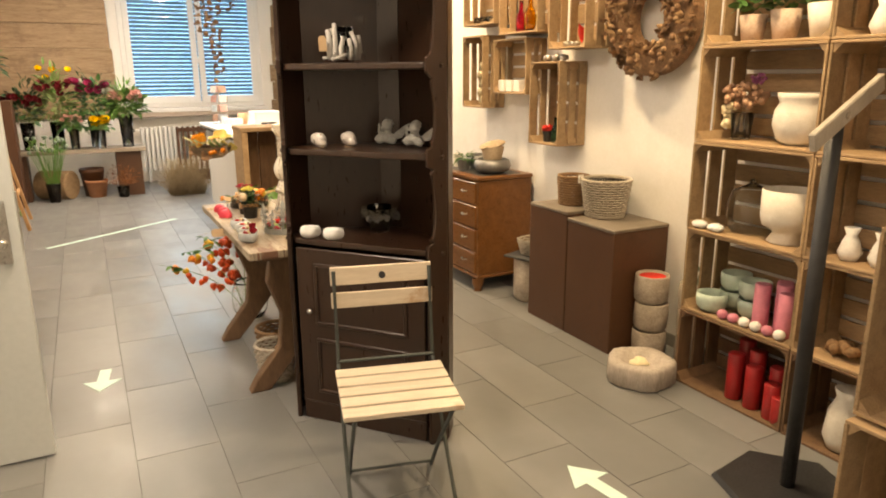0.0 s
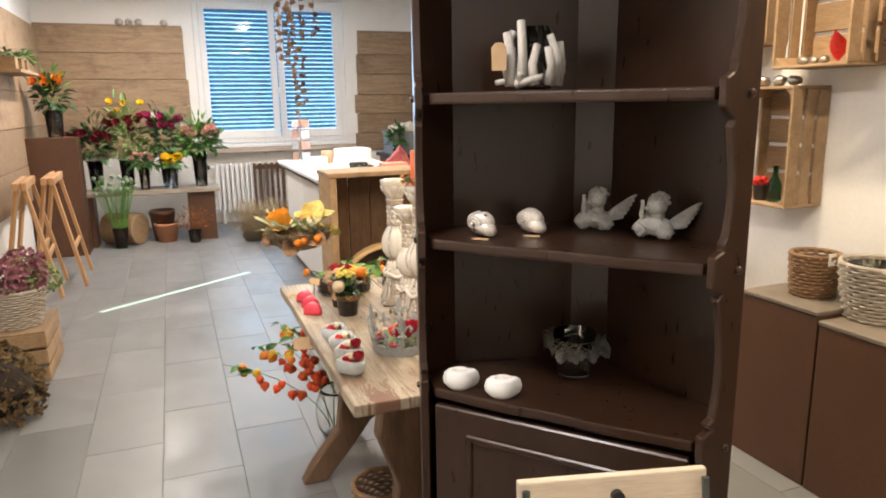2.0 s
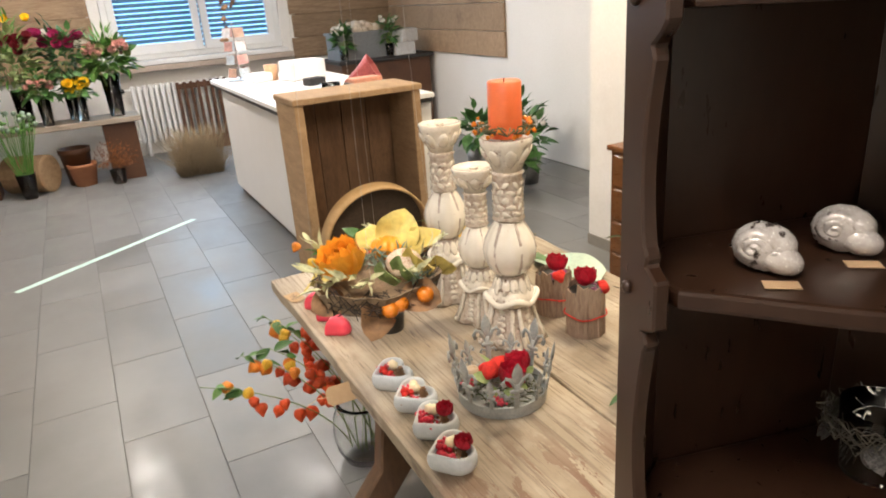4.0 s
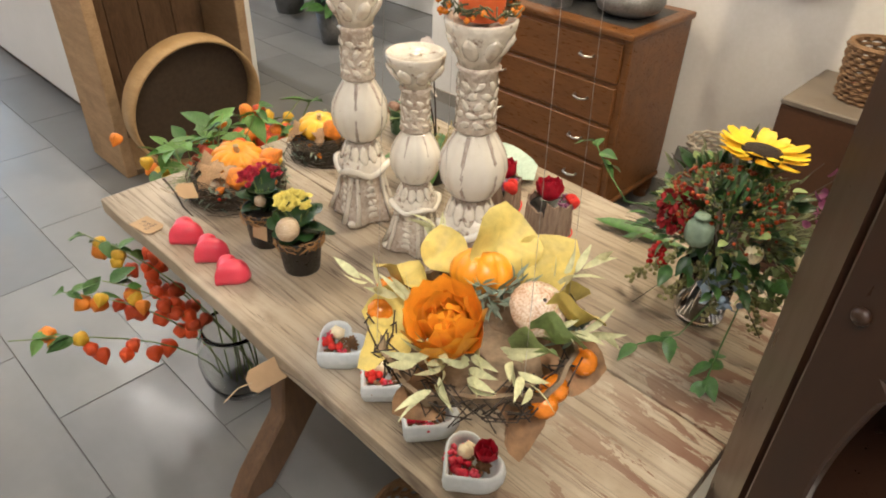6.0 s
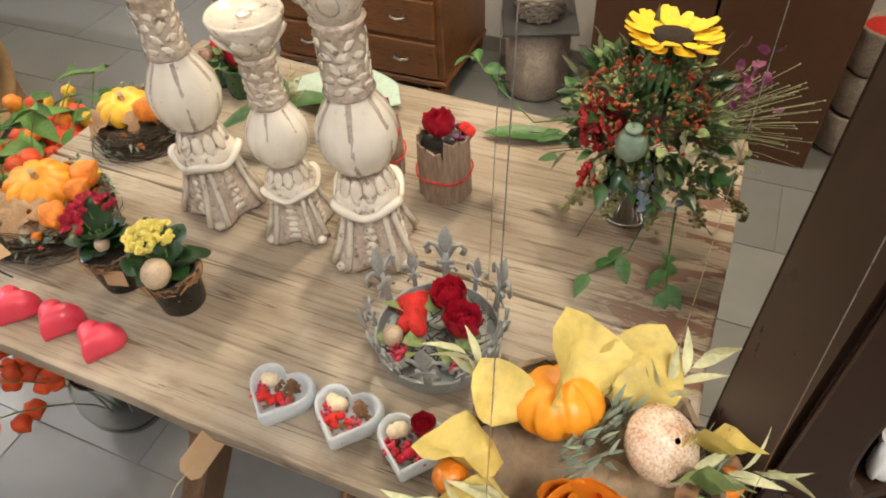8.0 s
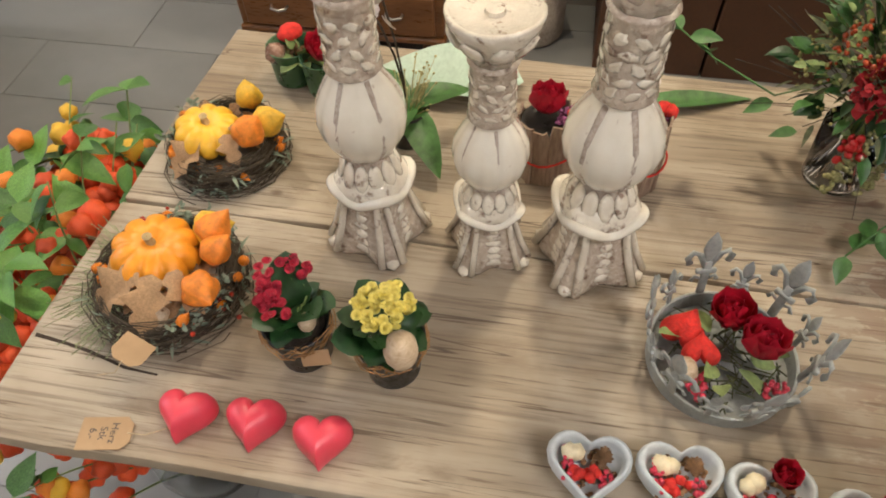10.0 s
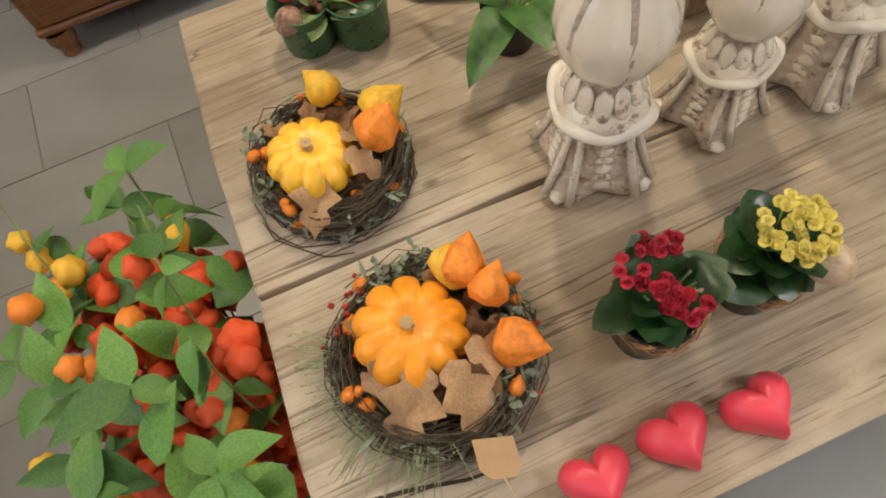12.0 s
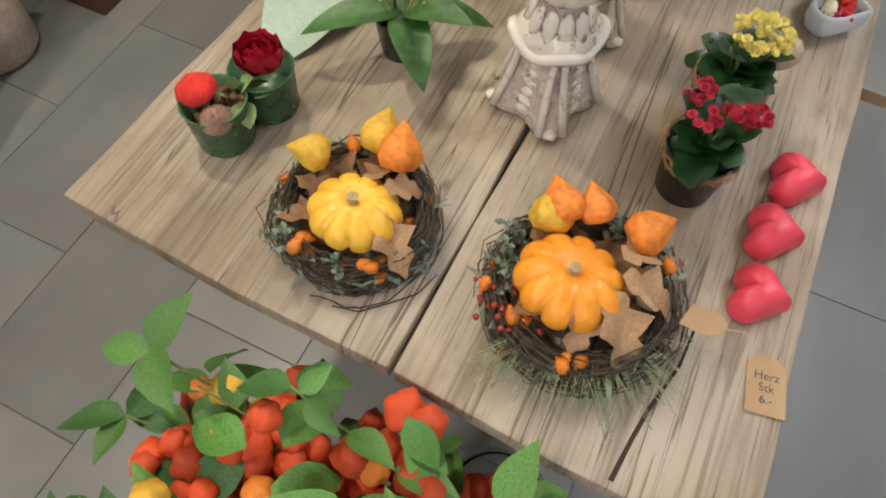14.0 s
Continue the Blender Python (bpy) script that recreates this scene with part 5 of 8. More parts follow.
for i in range(50):
    p = Vector((rng.uniform(-.05, .05), rng.uniform(-.05, .02), rng.uniform(.08, .15)))
    h.add(shape(tube([(p.x * .3, p.y * .3, 0.06), p], 0.0006, 3)), Matrix())
    h.add(BALL, pose(*p) @ Matrix.Scale(0.0022, 4))
h.done("fine_grass", plain("fine_gold_grass", (0.42, 0.36, 0.16), 0.8), oc)


# bark-wrapped pots with roses
def bark_pot(x, y, rz, hgt, label, rad=0.045):
    bp = thing("bark_pot", label, "pot", (x, y, TZ), rz, "bark pots")
    body = part("pot", lathe([(rad * 0.8, 0), (rad * 0.9, hgt * 0.9), (rad * 0.8, hgt * 0.9), (0.002, hgt * 0.8)], 20), BLACKPOT, bp)
    r = random.Random(int(y * 1000))
    for i in range(9):
        a = 360 / 9 * i + r.uniform(-8, 8)
        hh = hgt * r.uniform(0.92, 1.12)
        st = [(-0.019, 0), (0.019, 0), (0.018, hh * .7), (0.012 * r.uniform(.6, 1.4), hh), (0.002, hh * 0.95), (-0.014, hh * r.uniform(0.96, 1.05)), (-0.02, hh * 0.6)]
        part("bark_strip", moved(extruded(st, 0.004), pose(math.cos(radians(a)) * rad, math.sin(radians(a)) * rad, 0, 0, 0, a + 90)), BARK, bp)
    part("red_band", moved(tube([(math.cos(t / 24 * 6.283) * (rad + 0.007), math.sin(t / 24 * 6.283) * (rad + 0.007), hgt * 0.45 + 0.003 * math.sin(t)) for t in range(24)], 0.0018, 5, 1, True), Matrix()), FELT_RED, bp, "red cord")
    h = Heap()
    rose_heap(h, (0.006, 0, hgt * 0.95), 0.036, (0, 10, 0), 6)
    h.done("rose", ROSE_RED, bp, "preserved crimson rose")
    part("felt_heart", moved(heart_body(0.02, 0.02), pose(-0.02, -0.034, hgt * 0.98, 60, 0, 0)), FELT_RED, bp, smooth=True)
    h = Heap()
    balls(h, BALL, 30, (-0.01, -0.03, hgt), (0.025, 0.02, 0.012), 0.004)
    h.done("berries", MAUVE, bp)
    return bp


bark_pot(0.500, 0.868, 10, 0.115, "brown bark-wrapped pot with a crimson rose")
bark_pot(0.492, 0.728, 60, 0.125, "peeling bark-wrapped pot with crimson roses and a red cord")

# pale leaf dish and loose leaves at the far side
dish = Heap().add(leaf(0.30, 0.15, 0.3, 0.05, n=12, tip=0.6, wave=0.06), pose(0.70, 0.92, TZ + 0.012, 0, 0, 92))
tagged(dish.done("leaf_dish", plain("mint_ceramic", (0.42, 0.54, 0.44), 0.35, 0.1)), "pale mint leaf-shaped ceramic dish", "dish")
lg = Heap().add(leaf(0.22, 0.045, 0.35, 0.04, n=8), pose(0.665, 0.72, TZ + 0.01, 0, 0, -75))
tagged(lg.done("long_leaf", LEAF), "long green leaf lying on the table", "leaf")

# ---- bouquet with a sunflower in a glass vase ----
def stems(h, n, foot, top, spread, rad=0.0018, r=rng):
    for _ in range(n):
        a = r.uniform(0, 6.283)
        q = Vector(top) + Vector((math.cos(a) * spread, math.sin(a) * spread, 0)) * r.random()
        p = Vector(foot) + Vector((r.uniform(-.02, .02), r.uniform(-.02, .02), 0))
        h.add(shape(tube(curve_pts(p, q, 0.0, 3), rad, 4)), Matrix())
    return h


def glass_vase(parent, r0, r1, hgt, water=0.55, wall=0.003, name="vase"):
    v = part(name, lathe([(r0 * 0.9, 0), (r0, 0.004), (r1, hgt), (r1 - wall, hgt), (r0 - wall, 0.012), (0.002, 0.010)], 28), GLASS, parent, "clear glass", True)
    return v


bq = thing("sunflower_bouquet", "mixed autumn bouquet with a sunflower in a glass vase", "bouquet", (0.543, 0.403, TZ))
vs = glass_vase(bq, 0.045, 0.050, 0.11)
r = random.Random(31)
stems(Heap(), 24, (0, 0, 0.015), (0, 0, 0.14), 0.03, 0.002, r).done("stem", STEM, bq)
leaves(Heap(), LF, 120, (0, 0, 0.19), (0.13, 0.13, 0.12), 0.038, 0.9, r).done("dark_foliage", LEAF_DARK, bq)
leaves(Heap(), LF, 100, (0, 0, 0.17), (0.14, 0.14, 0.12), 0.038, 0.8, r).done("foliage", LEAF, bq)
leaves(Heap(), LFR, 150, (0, 0, 0.19), (0.13, 0.13, 0.13), 0.020, 0.9, r).done("small_foliage", HYDR_GREEN, bq)
balls(Heap(), BALL, 260, (0, 0, 0.20), (0.12, 0.12, 0.11), 0.0032, r, True).done("green_seed", plain("olive_seed", (0.20, 0.19, 0.06), 0.6, 0.5, 40), bq, "small olive-green seeds")
leaves(Heap(), LFN, 120, (0, 0, 0.20), (0.14, 0.14, 0.14), 0.036, 1.0, r).done("fine_foliage", TWIG_GREEN, bq)
tw = Heap()
for _ in range(60):
    a, e = r.uniform(0, 6.283), r.uniform(-0.3, 1.2)
    d = Vector((math.cos(a) * math.cos(e), math.sin(a) * math.cos(e), math.sin(e)))
    tw.add(shape(tube(curve_pts((0, 0, 0.13), Vector((0, 0, 0.16)) + d * r.uniform(0.10, 0.21), 0.01, 4), 0.0008, 3)), Matrix())
tw.done("twig", TWIG, bq)
sf = Heap()
SFC = pose(0.02, -0.015, 0.335, 2, 4, 0)
pt = petal(0.054, 0.020, 0.12)
for i in range(34):
    sf.add(pt, SFC @ pose(0, 0, 0.003 * (i % 2), 0, rng.uniform(-12, 8), 360 / 34 * i) @ pose(0.030, 0, 0))
sf.done("sunflower", SUNFLOWER, bq, "yellow sunflower petals")
part("sunflower_centre", moved(blob(0.036, 0.036, 0.012, 2, 0.1), SFC), plain("dark_sunflower_centre", (0.025, 0.014, 0.008), 0.9, 0.4, 80, bump=0.8), bq, smooth=True)
sg = Heap()
for i in range(22):
    sg.add(LFN, SFC @ pose(0, 0, -0.006, 0, 45, 360 / 22 * i) @ pose(0.03, 0, 0) @ Matrix.Scale(0.05, 4))
sg.add(shape(tube([(0.02, -0.015, 0.34), (0.01, 0, 0.24), (0, 0, 0.1)], 0.005, 6)), Matrix())
sg.done("sepal", LEAF, bq)
balls(Heap(), BALL, 190, (-0.03, 0.0, 0.235), (0.085, 0.095, 0.080), 0.0036, r, True).done("rosehip_berry", plain("orange_red_hip", (0.34, 0.055, 0.012), 0.3, 0.5, 60), bq, "small red hips")
balls(Heap(), BALL, 22, (-0.115, 0.055, 0.160), (0.016, 0.018, 0.03), 0.0062, r).done("red_berry", plain("bright_red_berry", (0.33, 0.010, 0.010), 0.2), bq, "bright red berries")
h = Heap()
for _ in range(120):
    d = Vector((r.gauss(0, 1), r.gauss(0, 1), r.gauss(0, 1))).normalized() * 0.03
    h.add(LFR, pose(-0.09 + d.x, 0.05 + d.y, 0.245 + d.z, r.uniform(0, 360), r.uniform(0, 360), r.uniform(0, 360)) @ Matrix.Scale(0.016, 4))
h.done("celosia", plain("crimson_celosia", (0.27, 0.006, 0.010), 0.8, 0.3), bq, "crimson cockscomb bloom")
pp = part("poppy_head", joined(moved(blob(0.024, 0.024, 0.028, 2), pose(-0.11, 0.0, 0.235)), moved(lathe([(0.004, 0), (0.013, 0.004), (0.012, 0.008), (0.002, 0.007)], 12), pose(-0.114, 0.0, 0.26))), POPPY, bq, "blue-green poppy head", True)
h = Heap()
for k in range(5):
    a0 = Vector((-0.10 + 0.02 * k, 0.03 - 0.04 * k, 0.17 - 0.008 * k))
    d = Vector((-0.55 + 0.1 * k, 0.5 - 0.25 * k, -0.5)).normalized()
    for i in range(60):
        p = a0 + d * (i / 60) * 0.085 + Vector((r.gauss(0, 1), r.gauss(0, 1), r.gauss(0, 1))) * 0.005
        h.add(BALL, pose(*p) @ Matrix.Scale(0.004, 4))
h.done("seed_spike", plain("green_brown_seed", (0.20, 0.19, 0.07), 0.7, 0.4), bq, "hanging green-brown seed spikes")
for nm, mt, c, n in (("blue_hydrangea", HYDR_BLUE, (-0.06, -0.05, 0.125), 60), ("green_hydrangea", HYDR_GREEN, (-0.03, -0.10, 0.13), 80), ("green_hydrangea", HYDR_GREEN, (0.0, -0.13, 0.17), 70)):
    h = Heap()
    for _ in range(n):
        d = Vector((r.gauss(0, 1), r.gauss(0, 1), r.gauss(0, 1))).normalized() * 0.036
        h.add(LFR, pose(c[0] + d.x, c[1] + d.y, c[2] + d.z, r.uniform(0, 360), r.uniform(-60, 60), r.uniform(0, 360)) @ Matrix.Scale(0.016, 4))
    h.done(nm, mt, bq)
h = Heap()
for c in ((-0.085, -0.085, 0.205), (-0.055, -0.15, 0.205)):
    tl = pose(*c, 0, -70, 200)
    for q in range(6):
        h.add(petal(0.034, 0.018, 0.35), tl @ pose(0, 0, 0, 0, -35, 60 * q))
h.done("lily_blossom", CREAMPETAL, bq, "cream lily blossoms")
h = Heap()
for _ in range(26):
    p = Vector((0.03, -0.14, 0.29)) + Vector((r.gauss(0, 1), r.gauss(0, 1), r.gauss(0, 1))) * 0.018
    h.add(petal(0.018, 0.014, 0.6), pose(*p, r.uniform(0, 360), r.uniform(-60, 60), r.uniform(0, 360)))
h.done("mauve_blossom", MAUVE, bq)
h = Heap()
for _ in range(90):
    a = r.uniform(-110, -60)
    p1 = Vector((math.cos(radians(a)) * r.uniform(.12, .24), math.sin(radians(a)) * r.uniform(.12, .24), r.uniform(0.17, 0.30)))
    h.add(shape(tube(curve_pts((0, -0.06, 0.18), p1, 0.01, 3), 0.0005, 3)), Matrix())
    h.add(BALL, pose(*p1) @ Matrix.Scale(0.0016, 4))
h.done("fine_grass", GRASSFLUFF, bq)
h = Heap()
for pts in ([(-0.02, 0.08, 0.2), (-0.06, 0.16, 0.20), (0.0, 0.24, 0.21), (0.04, 0.30, 0.235)], [(-0.08, -0.05, 0.12), (-0.15, -0.03, 0.06), (-0.19, 0.02, 0.03)], [(-0.05, -0.08, 0.1), (-0.12, -0.09, 0.04), (-0.17, -0.10, 0.015)]):
    h.add(shape(tube(pts, 0.0016, 4)), Matrix())
    for i in range(5):
        p = Vector(pts[-1]).lerp(Vector(pts[-2]), i / 5)
        h.add(LF, pose(*p, r.uniform(-30, 30), r.uniform(-20, 30), r.uniform(0, 360)) @ Matrix.Scale(0.045, 4))
h.done("trailing_twig", LEAF, bq, "trailing leafy twigs")

# ---- hanging wire bowl of autumn flowers ----
hb = thing("hanging_bowl", "bowl of dry leaves with pumpkin and orange rose, hung on threads", "flower arrangement", (-0.190, 0.333, 1.200), -45)
hb.scale = (0.92, 0.92, 0.92)
r = random.Random(77)
part("bowl", lathe([(0.02, -0.035), (0.05, -0.03), (0.08, -0.005), (0.092, 0.02), (0.088, 0.02), (0.075, -0.002), (0.045, -0.022), (0.01, -0.026)], 30, lambda a, z: 1 + 0.06 * math.sin(5 * a) + 0.04 * math.sin(11 * a)), plain("grey_dry_bark_bowl", (0.25, 0.18, 0.11), 0.85, 0.4, 30, bump=0.6), hb)
for q in range(4):
    a = 90 * q + 20
    part("thread", tube([(math.cos(radians(a)) * 0.09, math.sin(radians(a)) * 0.09, 0.02), (0, 0, 1.94)], 0.00022, 4), CHROME, hb)
tw = Heap()
for i in range(110):
    a0 = r.uniform(0, 6.283)
    tw.add(shape(tube([(math.cos(a0 + t * .5) * r.uniform(.07, .1), math.sin(a0 + t * .5) * r.uniform(.07, .1), r.uniform(-.01, .03)) for t in (0, .5, 1)], 0.0008, 3)), Matrix())
tw.done("twig", TWIG, hb)
pk = Heap().add(pumpkin_shape(0.031, 0.042, 8, 0.1), pose(0.005, 0.036, 0.022, -25, 5, 0)).done("pumpkin", PUMPKIN, hb, "small orange pumpkin")
rose_heap(Heap(), (-0.022, -0.035, 0.026), 0.043, (18, -12, 0), 6).done("rose", ROSE_ORANGE, hb, "large orange rose")
part("snail_shell", moved(lathe([(0.002, 0), (0.022, 0.004), (0.026, 0.014), (0.021, 0.021), (0.016, 0.023), (0.012, 0.028), (0.002, 0.030)], 20), pose(0.048, -0.004, 0.032, 25, 10, 0)), surface("striped_shell", (0.45, 0.25, 0.14), (0.75, 0.66, 0.52), 90, 0.3), hb, smooth=True)
for a, rad_, z, s, e, mt in ((60, 0.035, 0.04, 0.085, 55, LEAF_YELLOW), (35, 0.05, 0.035, 0.075, 40, LEAF_YELLOW), (-35, 0.05, 0.035, 0.06, 15, HYDR_GREEN), (-12, 0.06, 0.035, 0.065, 30, LEAF_YELLOW), (-60, 0.05, 0.03, 0.055, 25, HYDR_GREEN),
                             (150, 0.05, 0.03, 0.07, 15, LEAF_YELLOW), (120, 0.05, 0.04, 0.055, 40, LEAF_YELLOW), (200, 0.06, 0.02, 0.06, -15, LEAF_YELLOW), (240, 0.06, 0.01, 0.06, -20, LEAF_BROWN), (290, 0.06, 0.0, 0.07, -30, LEAF_BROWN), (330, 0.06, 0.01, 0.07, -10, LEAF_BROWN), (20, 0.07, 0.01, 0.06, 5, LEAF_YELLOW), (175, 0.05, 0.025, 0.06, 0, LEAF_YELLOW)):
    Heap().add(GINKGO, pose(math.cos(radians(a)) * rad_, math.sin(radians(a)) * rad_, z, r.uniform(-70, 70), -e, a + r.uniform(-25, 25)) @ Matrix.Scale(s * 0.86, 4)).done("ginkgo_leaf", mt, hb)
ot = Heap()
for _ in range(8):
    a, e = r.uniform(0, 360), r.uniform(-5, 35)
    base = pose(math.cos(radians(a)) * 0.05, math.sin(radians(a)) * 0.05, 0.035, 0, -e, a)
    for i in range(9):
        ot.add(LFN, base @ pose(0.012 * i * 0.6, 0, 0, r.uniform(0, 360), r.uniform(-25, 5), r.choice([-28, 28])) @ Matrix.Scale(0.032, 4))
ot.done("oat_ear", OAT, hb, "pale dry oat ears")
sg = Heap()
for c in ((0.075, -0.02, 0.025), (0.0, 0.0, 0.045), (0.03, 0.02, 0.04)):
    balls(sg, LFN, 50, c, (0.018, 0.018, 0.014), 0.016, r)
sg.done("grey_sprig", LEAF_GREY, hb)
for c in ((0.05, -0.075, 0.0), (0.06, -0.062, 0.004), (-0.078, 0.03, 0.03), (0.088, -0.035, 0.008), (-0.085, 0.012, 0.02)):
    part("crab_apple", moved(blob(0.0125, 0.0125, 0.012, 2), pose(*c)), HIP, hb, "small orange apple", True)

# ---- lantern-fruit stems in a round glass vase on the floor ----
ph = thing("lantern_plant_vase", "orange lantern-fruit branches leaning out of a round glass vase", "vase of branches", (0.15, 1.535, 0.0))
r = random.Random(55)
part("vase", lathe([(0.06, 0), (0.085, 0.006), (0.108, 0.06), (0.115, 0.12), (0.108, 0.18), (0.09, 0.225), (0.085, 0.24), (0.082, 0.24), (0.087, 0.222), (0.105, 0.178), (0.112, 0.12), (0.105, 0.06), (0.08, 0.012), (0.002, 0.010)], 36), GLASS, ph, "round clear glass vase", True)
st = Heap()
l1, l2 = Pieces("leaf", LEAF_LIGHT, ph), Pieces("leaf", LEAF, ph)
f1, f2, f3 = Pieces("lantern_fruit", LANTERN, ph), Pieces("lantern_fruit", LANTERN_OR, ph, "pale orange lantern"), Pieces("lantern_fruit", LANTERN_YE, ph, "yellow lantern")


def branch(p1, mid, n_fr, n_lf, tipcol, leafy=0.5):
    """One leaning branch: a stem, hanging lanterns and leaf pairs, denser towards the tip."""
    p0 = Vector((r.uniform(-.05, .05), r.uniform(-.05, .05), 0.03))
    p1, mid = Vector(p1), Vector(mid)
    pts = [(p0 * (1 - t) + mid * t) * (1 - t) + (mid * (1 - t) + p1 * t) * t for t in [i / 8 for i in range(9)]]
    st.add(shape(tube(pts, 0.0028, 5, 0.5)), Matrix())
    for i in range(n_fr):
        t = 0.42 + 0.55 * (i + r.random()) / n_fr
        k = min(int(t * 8), 7)
        p = pts[k].lerp(pts[k + 1], t * 8 - k) + Vector((r.uniform(-.03, .03), r.uniform(-.03, .03), r.uniform(-.035, .01)))
        hh = f1 if t < 0.82 or not tipcol else (f2 if r.random() < 0.6 else f3)
        hh.add(LANT, pose(*p, 180 + r.uniform(-45, 45), r.uniform(-45, 45), r.uniform(0, 360)) @ Matrix.Scale(r.uniform(0.017, 0.024), 4))
    for i in range(n_lf):
        t = r.uniform(leafy, 1.0)
        k = min(int(t * 8), 7)
        p = pts[k].lerp(pts[k + 1], t * 8 - k)
        (l1 if r.random() < 0.7 else l2).add(LF, pose(*p, r.uniform(-40, 40), r.uniform(-30, 30), r.uniform(0, 360)) @ Matrix.Scale(r.uniform(0.04, 0.075), 4))


for x, y, z in ((-0.50, 0.20, 0.36), (-0.34, 0.22, 0.42), (-0.22, 0.38, 0.48), (-0.26, 0.14, 0.46), (-0.20, 0.26, 0.50)):
    branch((x, y, z), (x * 0.25, y * 0.2, z * 0.8), 9, 5, True, 0.8)
for x, y, z in ((0.12, 0.07, 0.84), (0.24, 0.09, 0.82), (0.44, 0.15, 0.66), (0.54, 0.34, 0.68), (0.20, 0.22, 0.70), (0.04, 0.16, 0.64), (0.36, 0.12, 0.74), (0.46, 0.28, 0.62)):
    branch((x, y, z), (x * 0.2, y * 0.6 + 0.05, z * 0.72), 10, 5, x > 0.35, 0.8)
for _ in range(280):
    q = Vector((r.gauss(0, 1), r.gauss(0, 1), r.gauss(0, 1))).normalized() * r.random() ** 0.33
    f1.add(LANT, pose(0.15 + q.x * 0.29, 0.17 + q.y * 0.14, 0.57 + q.z * 0.13 + 0.06 * q.x, 180 + r.uniform(-60, 60), r.uniform(-60, 60), r.uniform(0, 360)) @ Matrix.Scale(r.uniform(0.016, 0.023), 4))
for _ in range(22):
    (f2 if r.random() < 0.8 else f3).add(LANT, pose(r.uniform(-.06, .40), r.uniform(.10, .36), r.uniform(.62, .74), 180 + r.uniform(-50, 50), r.uniform(-50, 50), r.uniform(0, 360)) @ Matrix.Scale(r.uniform(0.015, 0.021), 4))
for _ in range(15):
    branch_tip = Vector((r.uniform(-.08, .46), r.uniform(.08, .34), r.uniform(.64, .78)))
    for q in range(3):
        (l1 if r.random() < 0.75 else l2).add(LF, pose(*branch_tip, r.uniform(-40, 40), r.uniform(-40, 10), 120 * q + r.uniform(-30, 30)) @ Matrix.Scale(r.uniform(0.06, 0.10), 4))
    st.add(shape(tube(curve_pts((0.04, 0.08, 0.2), branch_tip, 0.03, 5), 0.002, 4)), Matrix())
for _ in range(17):
    (l1 if r.random() < 0.75 else l2).add(LF, pose(r.uniform(-.06, .46), r.uniform(.04, .22), r.uniform(.66, .80), r.uniform(-50, 50), r.uniform(-40, 40), r.uniform(0, 360)) @ Matrix.Scale(r.uniform(0.06, 0.105), 4))
st.done("stem", STEM, ph)

# ---- wicker pots under the table ----
WICKER = surface("brown_wicker", (0.16, 0.085, 0.04), (0.30, 0.18, 0.09), 30, 0.8, bump=0.6, stretch=(1, 1, 3))
GREYWICKER = surface("grey_wicker", (0.36, 0.31, 0.25), (0.54, 0.48, 0.40), 30, 0.8, bump=0.5, stretch=(1, 1, 3))


def woven(r0, r1, hgt, n=14):
    """A basket wall of woven rows between upright stakes."""
    rows = []
    k = int(hgt / 0.014)
    for i in range(k):
        s = (i + 0.5) / k
        rr = r0 + (r1 - r0) * s
        pts = [(math.cos(6.2832 * j / (2 * n)) * (rr + (0.007 if (j + i) % 2 else -0.007)), math.sin(6.2832 * j / (2 * n)) * (rr + (0.007 if (j + i) % 2 else -0.007)), s * hgt) for j in range(2 * n)]
        rows.append(shape(tube(pts, 0.0065, 5, 1, True)))
    h = Heap()
    for q in rows:
        h.add(q, Matrix())
    return h


def basket(x, y, z, r0, r1, hgt, mat_, label, rz=0, name="basket"):
    b = thing(name, label, "basket", (x, y, z), rz)
    woven(r0, r1, hgt).done("weave", mat_, b)
    part("base", lathe([(r0 * 0.98, 0), (r0 * 0.98, 0.012), (0.002, 0.012)], 20), mat_, b)
    part("rim", tube([(math.cos(t / 24 * 6.283) * r1, math.sin(t / 24 * 6.283) * r1, hgt) for t in range(24)], 0.009, 6, 1, True), mat_, b)
    return b


basket(0.12, 0.72, 0, 0.075, 0.105, 0.20, WICKER, "brown wicker pot basket standing under the table", 0)
basket(0.06, 0.52, 0, 0.07, 0.095, 0.19, GREYWICKER, "pale wicker pot basket standing under the table", 0)

# ---- wooden sieve ring leaning in the box ----
SIEVE_AT, SR = (0.77, 2.88, 0.035), 0.305
SIEVE = surface("bent_beech", (0.42, 0.27, 0.12), (0.52, 0.35, 0.17), 6, 0.5, stretch=(1, 1, 8))
sv = thing("sieve_ring", "round wooden sieve frame leaning against the box", "sieve", SIEVE_AT)
part("frame", moved(lathe([(SR - 0.006, 0), (SR, 0.002), (SR, 0.098), (SR - 0.005, 0.1), (SR - 0.012, 0.098), (SR - 0.012, 0.002), (SR - 0.006, 0)], 56, None, False), pose(0, 0, SR, 97, 0, 0)), SIEVE, sv, smooth=True)
part("mesh", moved(lathe([(SR - 0.012, 0.012), (0.001, 0.012)], 40, None, False), pose(0, 0, SR, 97, 0, 0)), plain("dark_sieve_mesh", (0.06, 0.04, 0.025), 0.8), sv)

# ---- corner cabinet's things ----
def on_shelf(lx, ly, z):
    p = CO + CU * lx + CN * ly
    return (p.x, p.y, z)


